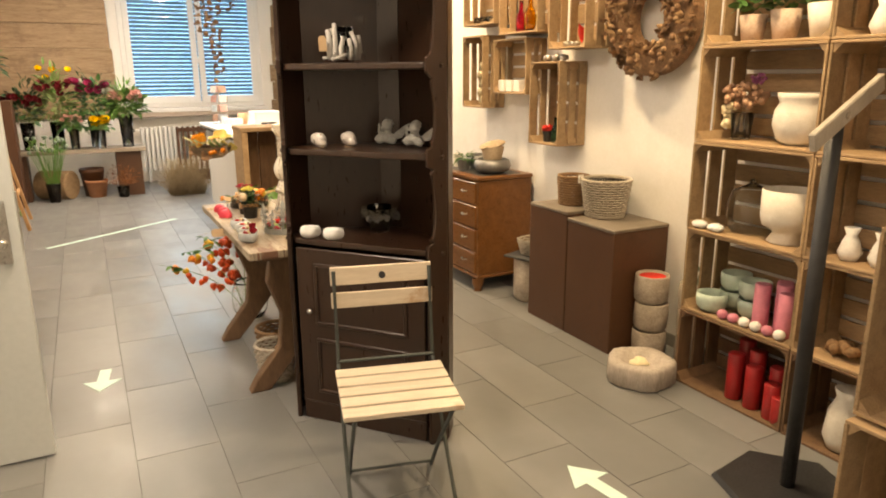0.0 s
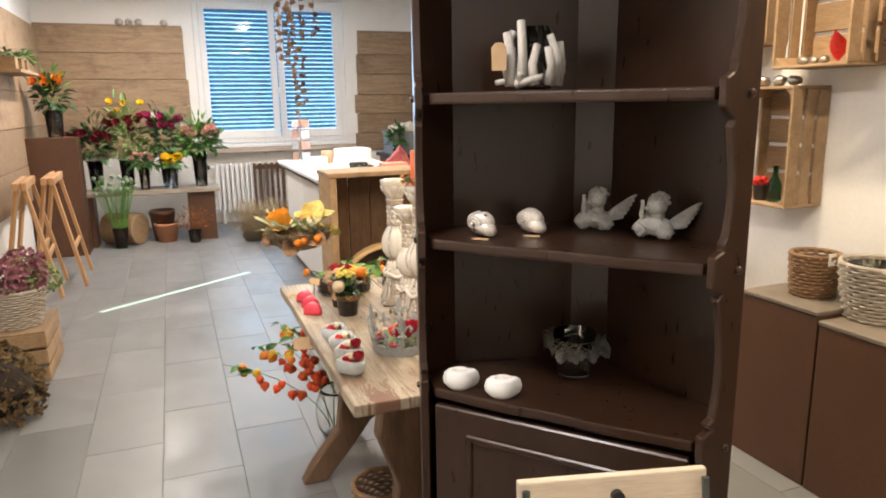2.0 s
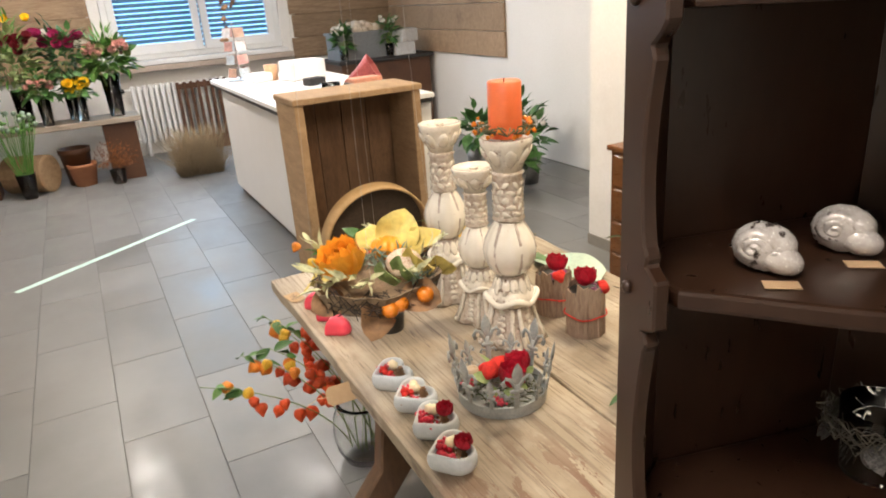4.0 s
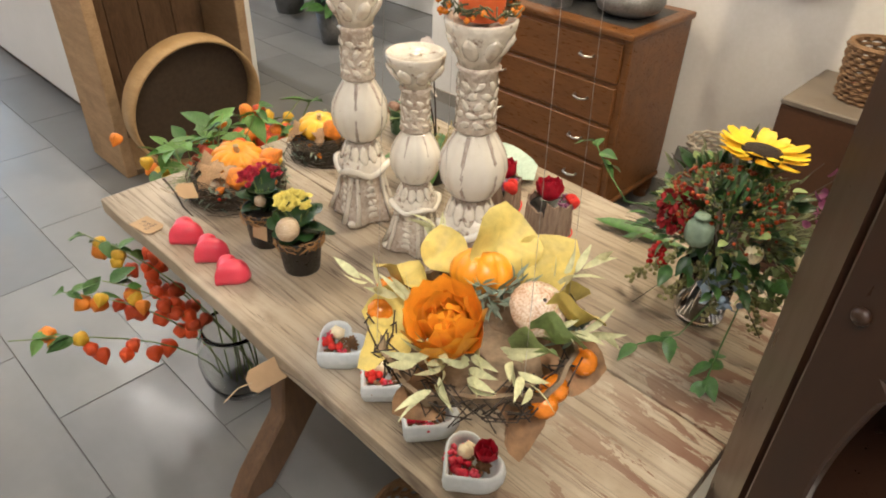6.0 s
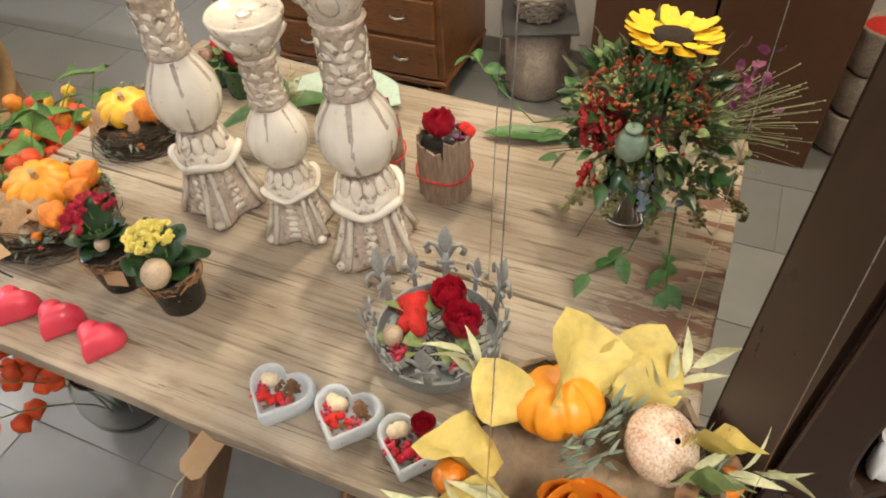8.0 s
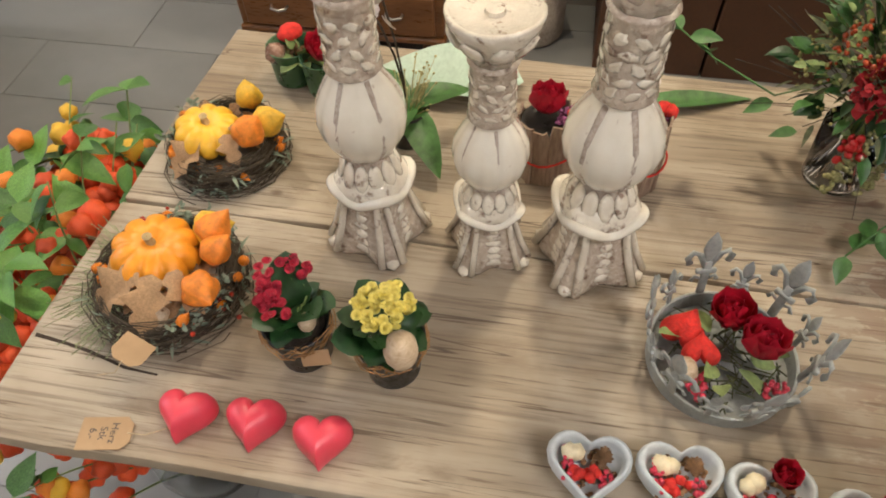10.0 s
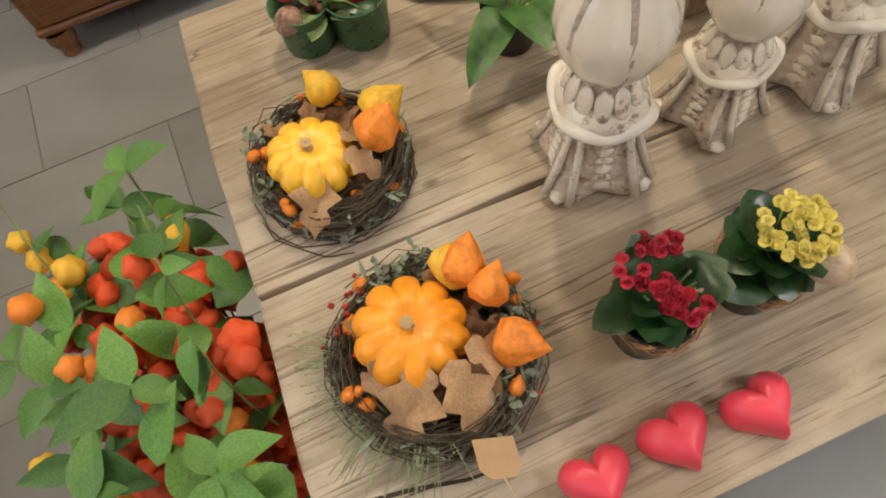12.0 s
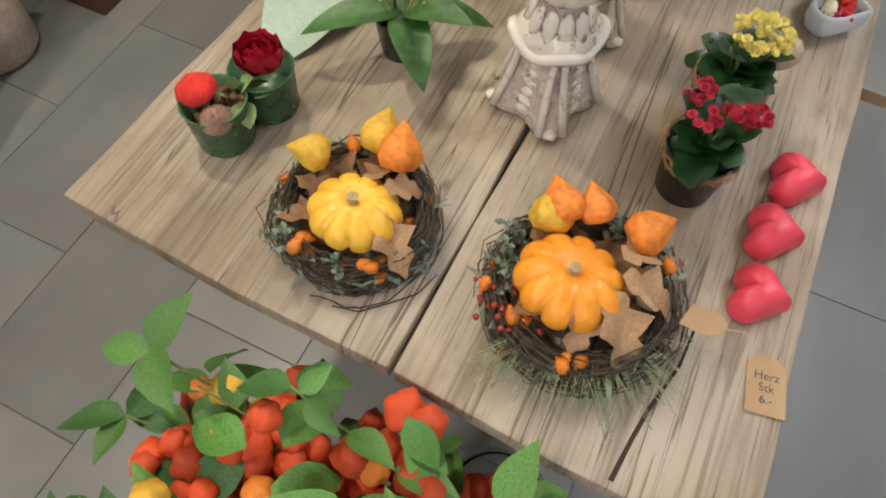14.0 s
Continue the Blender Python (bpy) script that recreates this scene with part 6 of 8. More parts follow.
PLASTERGREY = surface("weathered_plaster", (0.36, 0.36, 0.34), (0.54, 0.54, 0.52), 38, 0.9, bump=1.0, dist=0.006, dirt=(0.26, 0.26, 0.25), dirt_scale=40)
DRIFT = surface("whitewashed_driftwood", (0.36, 0.34, 0.31), (0.54, 0.52, 0.49), 16, 0.85, stretch=(3, 3, 0.6), bump=0.6, dist=0.004)
sc = thing("driftwood_lantern", "whitewashed driftwood lantern with a glass, on the shelf", "lantern", on_shelf(0.215, 0.135, 1.562), CROT)
r = random.Random(12)
for i in range(11):
    a = 360 / 11 * i
    hh = r.uniform(0.08, 0.14)
    p0 = Vector((math.cos(radians(a)) * 0.055, math.sin(radians(a)) * 0.055, 0.012))
    pts = [p0, p0 + Vector((r.uniform(-.012, .012), r.uniform(-.012, .012), hh * .5)), p0 + Vector((r.uniform(-.016, .016), r.uniform(-.016, .016), hh))]
    part("driftwood_stick", tube(pts, r.uniform(0.009, 0.014), 7, 0.75), DRIFT, sc, smooth=True)
for i in range(7):
    a = r.uniform(0, 360)
    part("driftwood_stick", tube([(math.cos(radians(a)) * .03, math.sin(radians(a)) * .075, 0.012 + r.uniform(0, .03)), (math.cos(radians(a + 70)) * .09, math.sin(radians(a + 70)) * .07, 0.016 + r.uniform(0, .03))], 0.010, 6, 0.7), DRIFT, sc, smooth=True)
part("glass", lathe([(0.04, 0.004), (0.042, 0.14), (0.039, 0.14), (0.037, 0.008), (0.002, 0.008)], 24), GLASS, sc, "clear glass", True)
part("price_tag", moved(extruded([(-0.017, 0), (0.017, 0), (0.017, 0.05), (0.008, 0.06), (-0.008, 0.06), (-0.017, 0.05)], 0.0008), pose(-0.055, -0.07, 0.045, 6, 0, 10)), KRAFT, sc, "kraft tag")
for lx, ly, s in ((0.101, 0.095, 1.0), (0.195, 0.180, 1.0)):
    sh = thing("sea_snail_shell", "pearly sea snail shell lying on the shelf", "shell", on_shelf(lx, ly, 1.222), CROT + (-12 if lx < 0.2 else 14), "pearl shells")
    coil = [(math.cos(t * 0.5) * 0.019 * (1 - t / 34), -0.016 - 0.011 * t / 30, math.sin(t * 0.5) * 0.017 * (1 - t / 34)) for t in range(31)]
    b = joined(blob(0.037, 0.025, 0.031, 3, 0.06, 4), moved(blob(0.030, 0.020, 0.019, 3, 0.05, 2), pose(0.018, -0.006, -0.010, 0, 22, 0)), moved(tube(coil, 0.0085, 10, 0.35), pose(-0.008, 0.002, 0.004)))
    part("shell", moved(b, pose(0, 0, 0.031)), PEARL, sh, smooth=True)
    solo("price_tag", box(-0.02, 0.02, -0.011, 0.011, 0, 0.001), KRAFT, "small kraft tag lying on the shelf", "tag", on_shelf(lx + 0.02, ly - 0.045, 1.2225), CROT + 10, "kraft tags")
for lx, ly, rz_ in ((0.335, 0.265, 16), (0.490, 0.215, -2)):
    lobes = [moved(blob(0.050, 0.030, 0.026, 3, 0.25, 5, 6), pose(-0.004, 0, 0.030, 0, 10, 0)), moved(blob(0.026, 0.022, 0.022, 3, 0.3, 2, 5), pose(-0.036, -0.004, 0.022)), moved(blob(0.024, 0.022, 0.018, 3, 0.3, 7, 5), pose(0.022, -0.008, 0.016)),
             moved(blob(0.020, 0.018, 0.026, 3, 0.1, 3), pose(0.0, 0, 0.055)), moved(blob(0.027, 0.026, 0.029, 3, 0.0, 3), pose(0.0, -0.004, 0.088)), moved(blob(0.009, 0.008, 0.008, 2), pose(-0.020, -0.022, 0.080)),
             tube([(-0.030, -0.010, 0.040), (-0.038, -0.016, 0.062), (-0.036, -0.014, 0.086), (-0.038, -0.012, 0.100)], 0.008, 8, 0.6)]
    rf = random.Random(int(lx * 1000))
    for q in range(30):
        a, e = rf.uniform(0, 6.283), rf.uniform(0.0, 1.4)
        lobes.append(moved(blob(0.008, 0.008, 0.007, 1), pose(0.004 + math.cos(a) * math.cos(e) * 0.025, 0.004 + math.sin(a) * math.cos(e) * 0.022, 0.092 + math.sin(e) * 0.025)))
    for q in range(6):
        lobes.append(moved(blob(0.034 + 0.005 * q, 0.006, 0.008, 2), pose(0.045 + 0.004 * q, 0.012 + 0.001 * q, 0.030 + 0.007 * q, 0, -6 - 6 * q, 4)))
    for q in range(4):
        lobes.append(moved(blob(0.020, 0.006, 0.007, 2), pose(-0.022, 0.016, 0.044 + 0.006 * q, 0, 40 + 6 * q, 0)))
    b = joined(*lobes)
    solo("plaster_figurine", moved(b, pose(0, 0, 0.006) @ Matrix.Scale(0.86, 4)), PLASTERGREY, "weathered grey plaster figurine with wings on the shelf", "figurine", on_shelf(lx, ly, 1.222), CROT + rz_, "plaster figurines", smooth=True)
for lx, ly in ((0.068, 0.040), (0.182, 0.040)):
    tl = thing("tealight_bowl", "white ceramic heart-shaped tealight holder on the shelf", "tealight holder", on_shelf(lx, ly, 0.842), CROT + 150, "tealight holders")
    vv = []
    o = [(x * 0.55 + 0.021 * math.cos(6.283 * i / 32), y * 0.55 + 0.018 * math.sin(6.283 * i / 32 + 1.57) ) for i, (x, y) in enumerate(heart_outline(0.048, 32))]
    for k, z in ((0.7, 0), (0.98, 0.012), (1.05, 0.026), (0.95, 0.042), (0.72, 0.050), (0.5, 0.046), (0.45, 0.034)):
        vv += [(x * k, y * k, z) for x, y in o]
    part("bowl", from_grid(vv, 32, 7, True, True, True), WHITEPAINT, tl, smooth=True)
    part("tealight", moved(lathe([(0.019, 0), (0.0195, 0.012), (0.017, 0.012), (0.016, 0.010), (0.001, 0.010)], 20), pose(0, 0, 0.037)), WHITEPETAL, tl)
wg = thing("feather_wreath_glass", "glass tealight jar wrapped in grey moss and feathers", "tealight jar", on_shelf(0.290, 0.255, 0.842), CROT)
part("jar", lathe([(0.042, 0), (0.044, 0.003), (0.055, 0.115), (0.052, 0.115), (0.041, 0.008), (0.002, 0.008)], 24), GLASS, wg, "clear glass jar", True)
h = Heap()
r = random.Random(3)
for i in range(150):
    a = r.uniform(0, 6.283)
    pts = [(math.cos(a + t) * (0.065 + r.uniform(-.012, .02)), math.sin(a + t) * (0.065 + r.uniform(-.012, .02)), 0.085 + r.uniform(-.02, .022)) for t in (0, .25, .5)]
    h.add(shape(tube(pts, 0.0011, 3)), Matrix())
h.done("moss_twig", plain("grey_moss", (0.14, 0.125, 0.10), 0.9, 0.4), wg)
h = Heap()
for i in range(34):
    a = r.uniform(0, 360)
    h.add(LFR, pose(math.cos(radians(a)) * .06, math.sin(radians(a)) * .06, 0.085, r.uniform(-40, 40), r.uniform(20, 80), a + r.uniform(-30, 30)) @ Matrix.Scale(r.uniform(.028, .045), 4))
h.done("feather", plain("speckled_feather", (0.10, 0.095, 0.09), 0.8, 0.9, 160), wg, "speckled grey feathers")

# ---- crates on and along the right wall ----
def crate(name, loc, w, h_, dpt, label, group, material, solid_sides=False, rz=0):
    """An open-fronted fruit crate: front at x=0, back at x=dpt, width along y, standing on z=0."""
    c = thing(name, label, "crate", loc, rz, group)
    t = 0.012
    part("bottom_board", box(0, dpt, -w + 0.001, -0.001, 0, t, 0.002), material, c)
    part("top_board", box(0, dpt, -w + 0.001, -0.001, h_ - t, h_, 0.002), material, c)
    nb = 3
    for y0, y1 in ((-t, 0), (-w, -w + t)):
        bw_ = dpt / nb
        for i in range(nb):
            g = 0.0 if solid_sides else 0.011
            part("side_board", box(i * bw_ + (g if i else 0), (i + 1) * bw_ - (g if i < nb - 1 else 0), y0, y1, t + 0.001, h_ - t - 0.001, 0.002), material, c)
    k = 4
    bh = (h_ - 2 * t) / k
    for i in range(k):
        part("back_board", box(dpt - t, dpt - 0.001, -w + t + 0.001, -t - 0.001, t + i * bh + 0.009, t + (i + 1) * bh - 0.009, 0.002), material, c)
    s = 0.035
    for y, sg in ((-t, -1), (-w + t, 1)):
        for z, sz in ((t, 1), (h_ - t, -1)):
            part("corner_block", moved(extruded([(y, z), (y + sg * s, z), (y, z + sz * s)], dpt - 0.03, "yz"), pose(0.006, 0, 0)), material, c)
    return c


SX, SD = 1.85, 0.30
LV = [0.0, 0.385, 0.785, 1.205, 1.632, 2.06]
for col in range(2):
    for k in range(5):
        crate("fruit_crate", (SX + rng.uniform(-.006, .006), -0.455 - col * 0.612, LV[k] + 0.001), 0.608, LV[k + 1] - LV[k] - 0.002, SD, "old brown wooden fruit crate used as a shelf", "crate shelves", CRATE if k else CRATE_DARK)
# hanging crates
WALLC = [(1.95, 1.05, 1.07, 0.32, 0.52, "a"), (1.94, 0.85, 1.66, 0.36, 0.56, "b"), (2.0, 1.59, 1.38, 0.42, 0.37, "c"), (1.95, 1.44, 1.775, 0.46, 0.55, "d"), (1.97, 1.99, 1.27, 0.30, 0.52, "e"), (1.97, 1.98, 1.86, 0.44, 0.46, "f")]
for x, y, z, w, hh, _ in WALLC:
    crate("hanging_crate", (x, y, z), w, hh, XR - 0.003 - x, "pale wooden fruit crate hung on the wall as a shelf", "hanging crates", CRATE)

COLGLASS_R = glass_mat("pink_glass", (0.95, 0.12, 0.30))
COLGLASS_Y = glass_mat("amber_glass", (0.98, 0.62, 0.05))
COLGLASS_G = glass_mat("green_glass", (0.10, 0.42, 0.32))


def bottle(x, y, z, mat_, hgt, rad, label):
    p = [(rad * .8, 0), (rad, 0.01), (rad, hgt * .45), (rad * .8, hgt * .58), (rad * .4, hgt * .72), (rad * .35, hgt * .95), (rad * .48, hgt), (rad * .3, hgt), (rad * .22, hgt * .75), (rad * .7, hgt * .5), (rad * .85, 0.014), (0.002, 0.012)]
    return solo("glass_bottle", lathe(p, 24, lambda a, q: 1 + 0.02 * math.sin(q * 300)), mat_, label, "bottle", (x, y, z), 0, "glass bottles", smooth=True)


bottle(2.03, 0.86, 1.083, COLGLASS_G, 0.16, 0.03, "green glass bottle standing in a wall crate")
bottle(2.04, 1.30, 1.788, COLGLASS_R, 0.20, 0.035, "pink glass bottle standing in a wall crate")
bottle(2.04, 1.19, 1.788, COLGLASS_Y, 0.22, 0.042, "amber glass bottle standing in a wall crate")
pr = thing("small_flower_pot", "black pot with red dried roses in a wall crate", "pot", (2.02, 0.93, 1.083))
part("pot", lathe([(0.025, 0), (0.034, 0.07), (0.031, 0.07), (0.002, 0.06)], 20), BLACKPOT, pr)
balls(Heap(), BALL, 16, (0, 0, 0.085), (0.03, 0.03, 0.02), 0.016).done("blossom", FELT_RED, pr)
fl = Heap().add(leaf(0.14, 0.07, 0.5, 0.0, n=8), pose(0, 0, 0, 0, -60, 200)).add(leaf(0.11, 0.06, 0.5, 0.0, n=8), pose(0, 0, 0, 20, -70, 140)).add(leaf(0.10, 0.05, 0.5, 0.0, n=8), pose(0, 0, 0, 0, -80, 30))
o = fl.done("red_feather_flower", FELT_RED)
o.location = (2.02, 0.59, 1.675)
tagged(o, "dark red feather flower standing in a wall crate", "decoration")
for i, (x, y, z, s) in enumerate(((2.02, 0.76, 1.675, .022), (2.02, 0.71, 1.675, .02), (2.02, 0.66, 1.675, .02), (2.05, 0.99, 1.593, .03), (2.05, 0.90, 1.593, .03), (2.05, 0.82, 1.593, .028))):
    solo("silver_ornament", moved(blob(s, s * 1.2, s * .8, 2, 0.25, i), pose(0, 0, s * .75)), CHROME, "small silvery ornament standing on a wall crate", "ornament", (x, y, z), 0, "silver ornaments", smooth=True)
for i in range(3):
    solo("white_box", box(-0.03, 0.03, -0.035, 0.035, 0, 0.08, 0.003), WHITEPETAL, "small white patterned box in a wall crate", "box", (2.06, 1.53 - 0.10 * i, 1.394), 0, "white boxes")
for i in range(5):
    solo("metal_ornament", moved(blob(.03, .03, .035, 2, 0.35, i), pose(0, 0, 0.033)), surface("brass_silver", (0.40, 0.33, 0.2), (0.6, 0.55, 0.42), 40, 0.3, metal=0.9), "brassy ball ornament stacked in a wall crate", "ornament", (2.06, 1.84 + 0.02 * (i % 2), 1.285 + 0.064 * i), 0, "ball ornaments", smooth=True)
for i in range(3):
    solo("tealight_glass", lathe([(0.03, 0), (0.034, 0.05), (0.031, 0.05), (0.028, 0.006), (0.002, 0.006)], 20), GLASS, "small clear tealight glass in a wall crate", "tealight glass", (2.06, 1.91 - 0.1 * i, 1.875), 0, "tealight glasses", smooth=True)

# cone wreath on the wall
wr = thing("cone_wreath", "large brown wreath of cones and dried fruit on the wall", "wreath", (2.10, 0.10, 1.80))
CONE = plain("brown_cone", (0.20, 0.11, 0.055), 0.8, 0.5, 60)
CONE_L = plain("pale_brown_cone", (0.34, 0.21, 0.11), 0.8, 0.4, 60)
part("ring", moved(lathe([(0.15, -0.03), (0.30, -0.03), (0.30, 0.05), (0.15, 0.05), (0.15, -0.03)], 32, None, False), pose(0, 0, 0, 0, -90, 0)), CONE, wr)
r = random.Random(8)
ca, cb = Heap(), Heap()
scale_ = leaf(1, 0.8, 0.3, -0.3, n=4, tip=0.6)
for i in range(230):
    a, rr, b_ = r.uniform(0, 6.283), 0.225, r.uniform(-1.7, 1.7)
    rad_ = rr + 0.085 * math.sin(b_)
    c = pose(-0.05 - 0.05 * math.cos(b_), math.cos(a) * rad_, math.sin(a) * rad_, r.uniform(0, 360), r.uniform(0, 360), r.uniform(0, 360))
    hh = ca if r.random() < 0.65 else cb
    if r.random() < 0.35:
        hh.add(BALL, c @ Matrix.Scale(r.uniform(0.014, 0.024), 4))
    else:
        for k in range(14):
            hh.add(scale_, c @ pose(0, 0, 0.003 * k, 0, -20 - 3 * k, 137 * k) @ Matrix.Scale(0.028 - 0.001 * k, 4))
tagged(ca.done("cone", CONE, wr), kind="stuff")
tagged(cb.done("pale_cone", CONE_L, wr), kind="stuff")

# stone pots stacked in front of the shelves, log-shaped dish
STONE = surface("rough_grey_stone", (0.33, 0.275, 0.22), (0.54, 0.47, 0.39), 22, 0.9, bump=0.7, dist=0.006, fine=5)


def stone_pot(x, y, z, rad, hgt, filled=False, group="stone pots"):
    p = thing("stone_pot", "rough grey bark-textured stone pot stacked by the crates", "pot", (x, y, z), rng.uniform(0, 90), group)
    part("pot", lathe([(rad * .8, 0), (rad * .97, hgt * .12), (rad * 1.02, hgt * .5), (rad, hgt * .95), (rad * .96, hgt), (rad * .86, hgt * .98), (rad * .84, hgt * .8), (0.002, hgt * .78)], 26, lambda a, q: 1 + 0.025 * math.sin(7 * a + q * 20) + 0.015 * math.sin(17 * a)), STONE, p, smooth=True)
    if filled:
        part("red_candle", moved(lathe([(rad * .78, 0), (rad * .78, 0.02), (0.002, 0.02)], 20), pose(0, 0, hgt * .8)), FELT_RED, p, "red wax fill")
    return p


for i in range(3):
    stone_pot(1.955 + 0.006 * (i % 2), -0.155, 0.156 * i, 0.090, 0.156, i == 2)
    stone_pot(2.07, -0.34, 0.150 * i, 0.075, 0.15)
lg_ = thing("log_dish", "pale bark-edged log dish with a heart hollow", "dish", (1.70, -0.37, 0), 20)
part("body", lathe([(0.15, 0), (0.165, 0.01), (0.165, 0.10), (0.155, 0.115), (0.10, 0.112), (0.085, 0.09), (0.002, 0.088)], 44, lambda a, q: 1 + 0.05 * math.sin(5 * a + 1) + 0.03 * math.sin(23 * a)), surface("pale_bark", (0.36, 0.31, 0.26), (0.54, 0.48, 0.42), 20, 0.9, stretch=(2, 2, .4), bump=0.6), lg_, smooth=True)
part("wax", moved(heart_body(0.06, 0.02), pose(0, 0, 0.088)), CREAMPETAL, lg_, "cream wax heart", True)
sp = Heap()
for i in range(60):
    sp.add(LFN, pose(2.06 + rng.uniform(-.03, .03), -0.34 + rng.uniform(-.03, .03), 0.42 + rng.uniform(0, .12), 0, -70 + rng.uniform(-25, 25), rng.uniform(0, 360)) @ Matrix.Scale(0.05, 4))
tagged(sp.done("dry_herb", LEAF_GREY), "dry grey herbs sticking out of a pot", "herb")

# things in the crate shelf
CREAMWARE = surface("cream_textured_ceramic", (0.62, 0.57, 0.48), (0.72, 0.68, 0.60), 30, 0.55, bump=0.5, dist=0.004)
MINT = surface("mint_ceramic_bowl", (0.42, 0.52, 0.43), (0.52, 0.62, 0.53), 40, 0.45, bump=0.4)
TERRA = surface("washed_terracotta", (0.42, 0.30, 0.22), (0.56, 0.44, 0.35), 16, 0.85, bump=0.3)
REDWAX = plain("deep_red_wax", (0.30, 0.012, 0.014), 0.4, 0.15, 12)
PINKWAX = plain("dusky_pink_wax", (0.56, 0.19, 0.26), 0.45, 0.12, 12)
for i, (x, y, z) in enumerate(((1.93, -0.575, LV[1] + 0.014), (2.06, -0.60, LV[1] + 0.014), (2.06, -0.60, LV[1] + 0.10), (2.02, -0.74, LV[1] + 0.014), (2.02, -0.74, LV[1] + 0.10))):
    solo("mint_bowl", lathe([(0.045, 0), (0.068, 0.025), (0.073, 0.06), (0.071, 0.09), (0.066, 0.09), (0.066, 0.06), (0.05, 0.015), (0.002, 0.012)], 26), MINT, "mint green textured ceramic bowl in a crate", "bowl", (x, y, z), 0, "mint bowls", smooth=True)
for i, (x, y, hh) in enumerate(((1.94, -0.84, 0.20), (1.98, -0.92, 0.21), (1.93, -0.97, 0.19), (2.05, -0.87, 0.2))):
    solo("pink_candle", lathe([(0.034, 0), (0.035, 0.003), (0.035, hh), (0.032, hh + 0.003), (0.002, hh)], 22), PINKWAX, "dusky pink pillar candle in a crate", "candle", (x, y, LV[1] + 0.014), 0, "pink candles", smooth=True)
for i in range(6):
    solo("bath_ball", blob(0.026, 0.026, 0.024, 2), PINKWAX if i in (0, 1, 4) else WHITEPETAL, "pink bath ball lying on the crate edge" if i in (0, 1, 4) else "cream bath ball lying on the crate edge", "bath ball", (1.875, -0.69 - 0.06 * i, LV[1] + 0.037), 0, "bath balls", smooth=True)
for i, (x, y, hh) in enumerate(((1.93, -0.75, .22), (1.99, -0.82, .25), (1.92, -0.86, .20), (1.98, -0.94, .21), (1.91, -0.97, .16), (2.04, -0.72, .26), (1.90, -1.02, .12))):
    solo("red_candle", lathe([(0.036, 0), (0.038, 0.003), (0.038, hh), (0.035, hh + 0.003), (0.002, hh)], 22), REDWAX, "deep red pillar candle in the bottom crate", "candle", (x, y, 0.014), 0, "red candles", smooth=True)
solo("footed_bowl", lathe([(0.075, 0), (0.08, 0.004), (0.06, 0.04), (0.065, 0.055), (0.105, 0.075), (0.115, 0.11), (0.117, 0.23), (0.110, 0.23), (0.108, 0.10), (0.002, 0.09)], 32), CREAMWARE, "large cream footed ceramic bowl in a crate", "bowl", (1.985, -0.89, LV[2] + 0.014), smooth=True)
for y in (-0.50, -0.595):
    solo("white_shell", moved(blob(0.034, 0.042, 0.02, 2, 0.1), pose(0, 0, 0.018)), WHITEPAINT, "smooth white shell ornament on the crate edge", "shell", (1.885, y, LV[2] + 0.014), 0, "white shells", smooth=True)
solo("glass_cloche", lathe([(0.10, 0), (0.105, 0.12), (0.085, 0.19), (0.03, 0.215), (0.012, 0.225), (0.014, 0.24), (0.002, 0.245), (0.002, 0.215), (0.027, 0.21), (0.08, 0.185), (0.1, 0.12), (0.096, 0)], 28, None, False), GLASS, "clear glass cloche standing in a crate", "cloche", (2.03, -0.66, LV[2] + 0.014), smooth=True)
solo("cream_pot", lathe([(0.07, 0), (0.10, 0.02), (0.122, 0.08), (0.118, 0.14), (0.10, 0.175), (0.108, 0.19), (0.112, 0.215), (0.102, 0.215), (0.09, 0.18), (0.105, 0.1), (0.002, 0.02)], 32), CREAMWARE, "large cream embossed ceramic pot in a crate", "pot", (1.995, -0.90, LV[3] + 0.014), smooth=True)
dv = thing("dried_bouquet_vase", "dried apricot and white flowers in a glass vase", "vase", (1.985, -0.60, LV[3] + 0.014))
glass_vase(dv, 0.04, 0.05, 0.12)
balls(Heap(), BALL, 70, (0.0, 0, 0.20), (0.09, 0.10, 0.06), 0.016).done("apricot_blossom", plain("apricot_dried", (0.50, 0.30, 0.19), 0.8, 0.35), dv)
balls(Heap(), BALL, 22, (-0.03, 0.05, 0.10), (0.03, 0.03, 0.07), 0.017).done("white_blossom", CREAMPETAL, dv)
balls(Heap(), BALL, 16, (-0.0, -0.07, 0.27), (0.04, 0.04, 0.03), 0.010).done("mauve_blossom", MAUVE, dv)
for i, (y, mt, rad_, hh) in enumerate(((-0.78, TERRA, 0.065, 0.12), (-0.97, CREAMWARE, 0.085, 0.13), (-0.62, TERRA, 0.06, 0.11))):
    pl = thing("potted_plant", "small green plant in a pale pot on the crates", "potted plant", (1.97, y, LV[4] + 0.014), 0, "crate plants")
    part("pot", lathe([(rad_ * .7, 0), (rad_, hh), (rad_ * .9, hh), (rad_ * .85, hh * .9), (0.002, hh * .88)], 24), mt, pl, smooth=True)
    leaves(Heap(), LFR, 34, (0, 0, hh + 0.03), (0.09, 0.09, 0.08), 0.06).done("leaf", LEAF, pl)
for i in range(4):
    solo("white_vase", lathe([(0.03, 0), (0.045, 0.03), (0.03, 0.08), (0.02, 0.1), (0.03, 0.13), (0.025, 0.13), (0.002, 0.1)], 20), WHITEPETAL, "slim white turned vase in a crate", "vase", (1.94, -1.20 - 0.12 * (i % 2), LV[2 + i // 2 * 2] + 0.014 if i < 2 else LV[4] + 0.014), 0, "white vases", smooth=True)
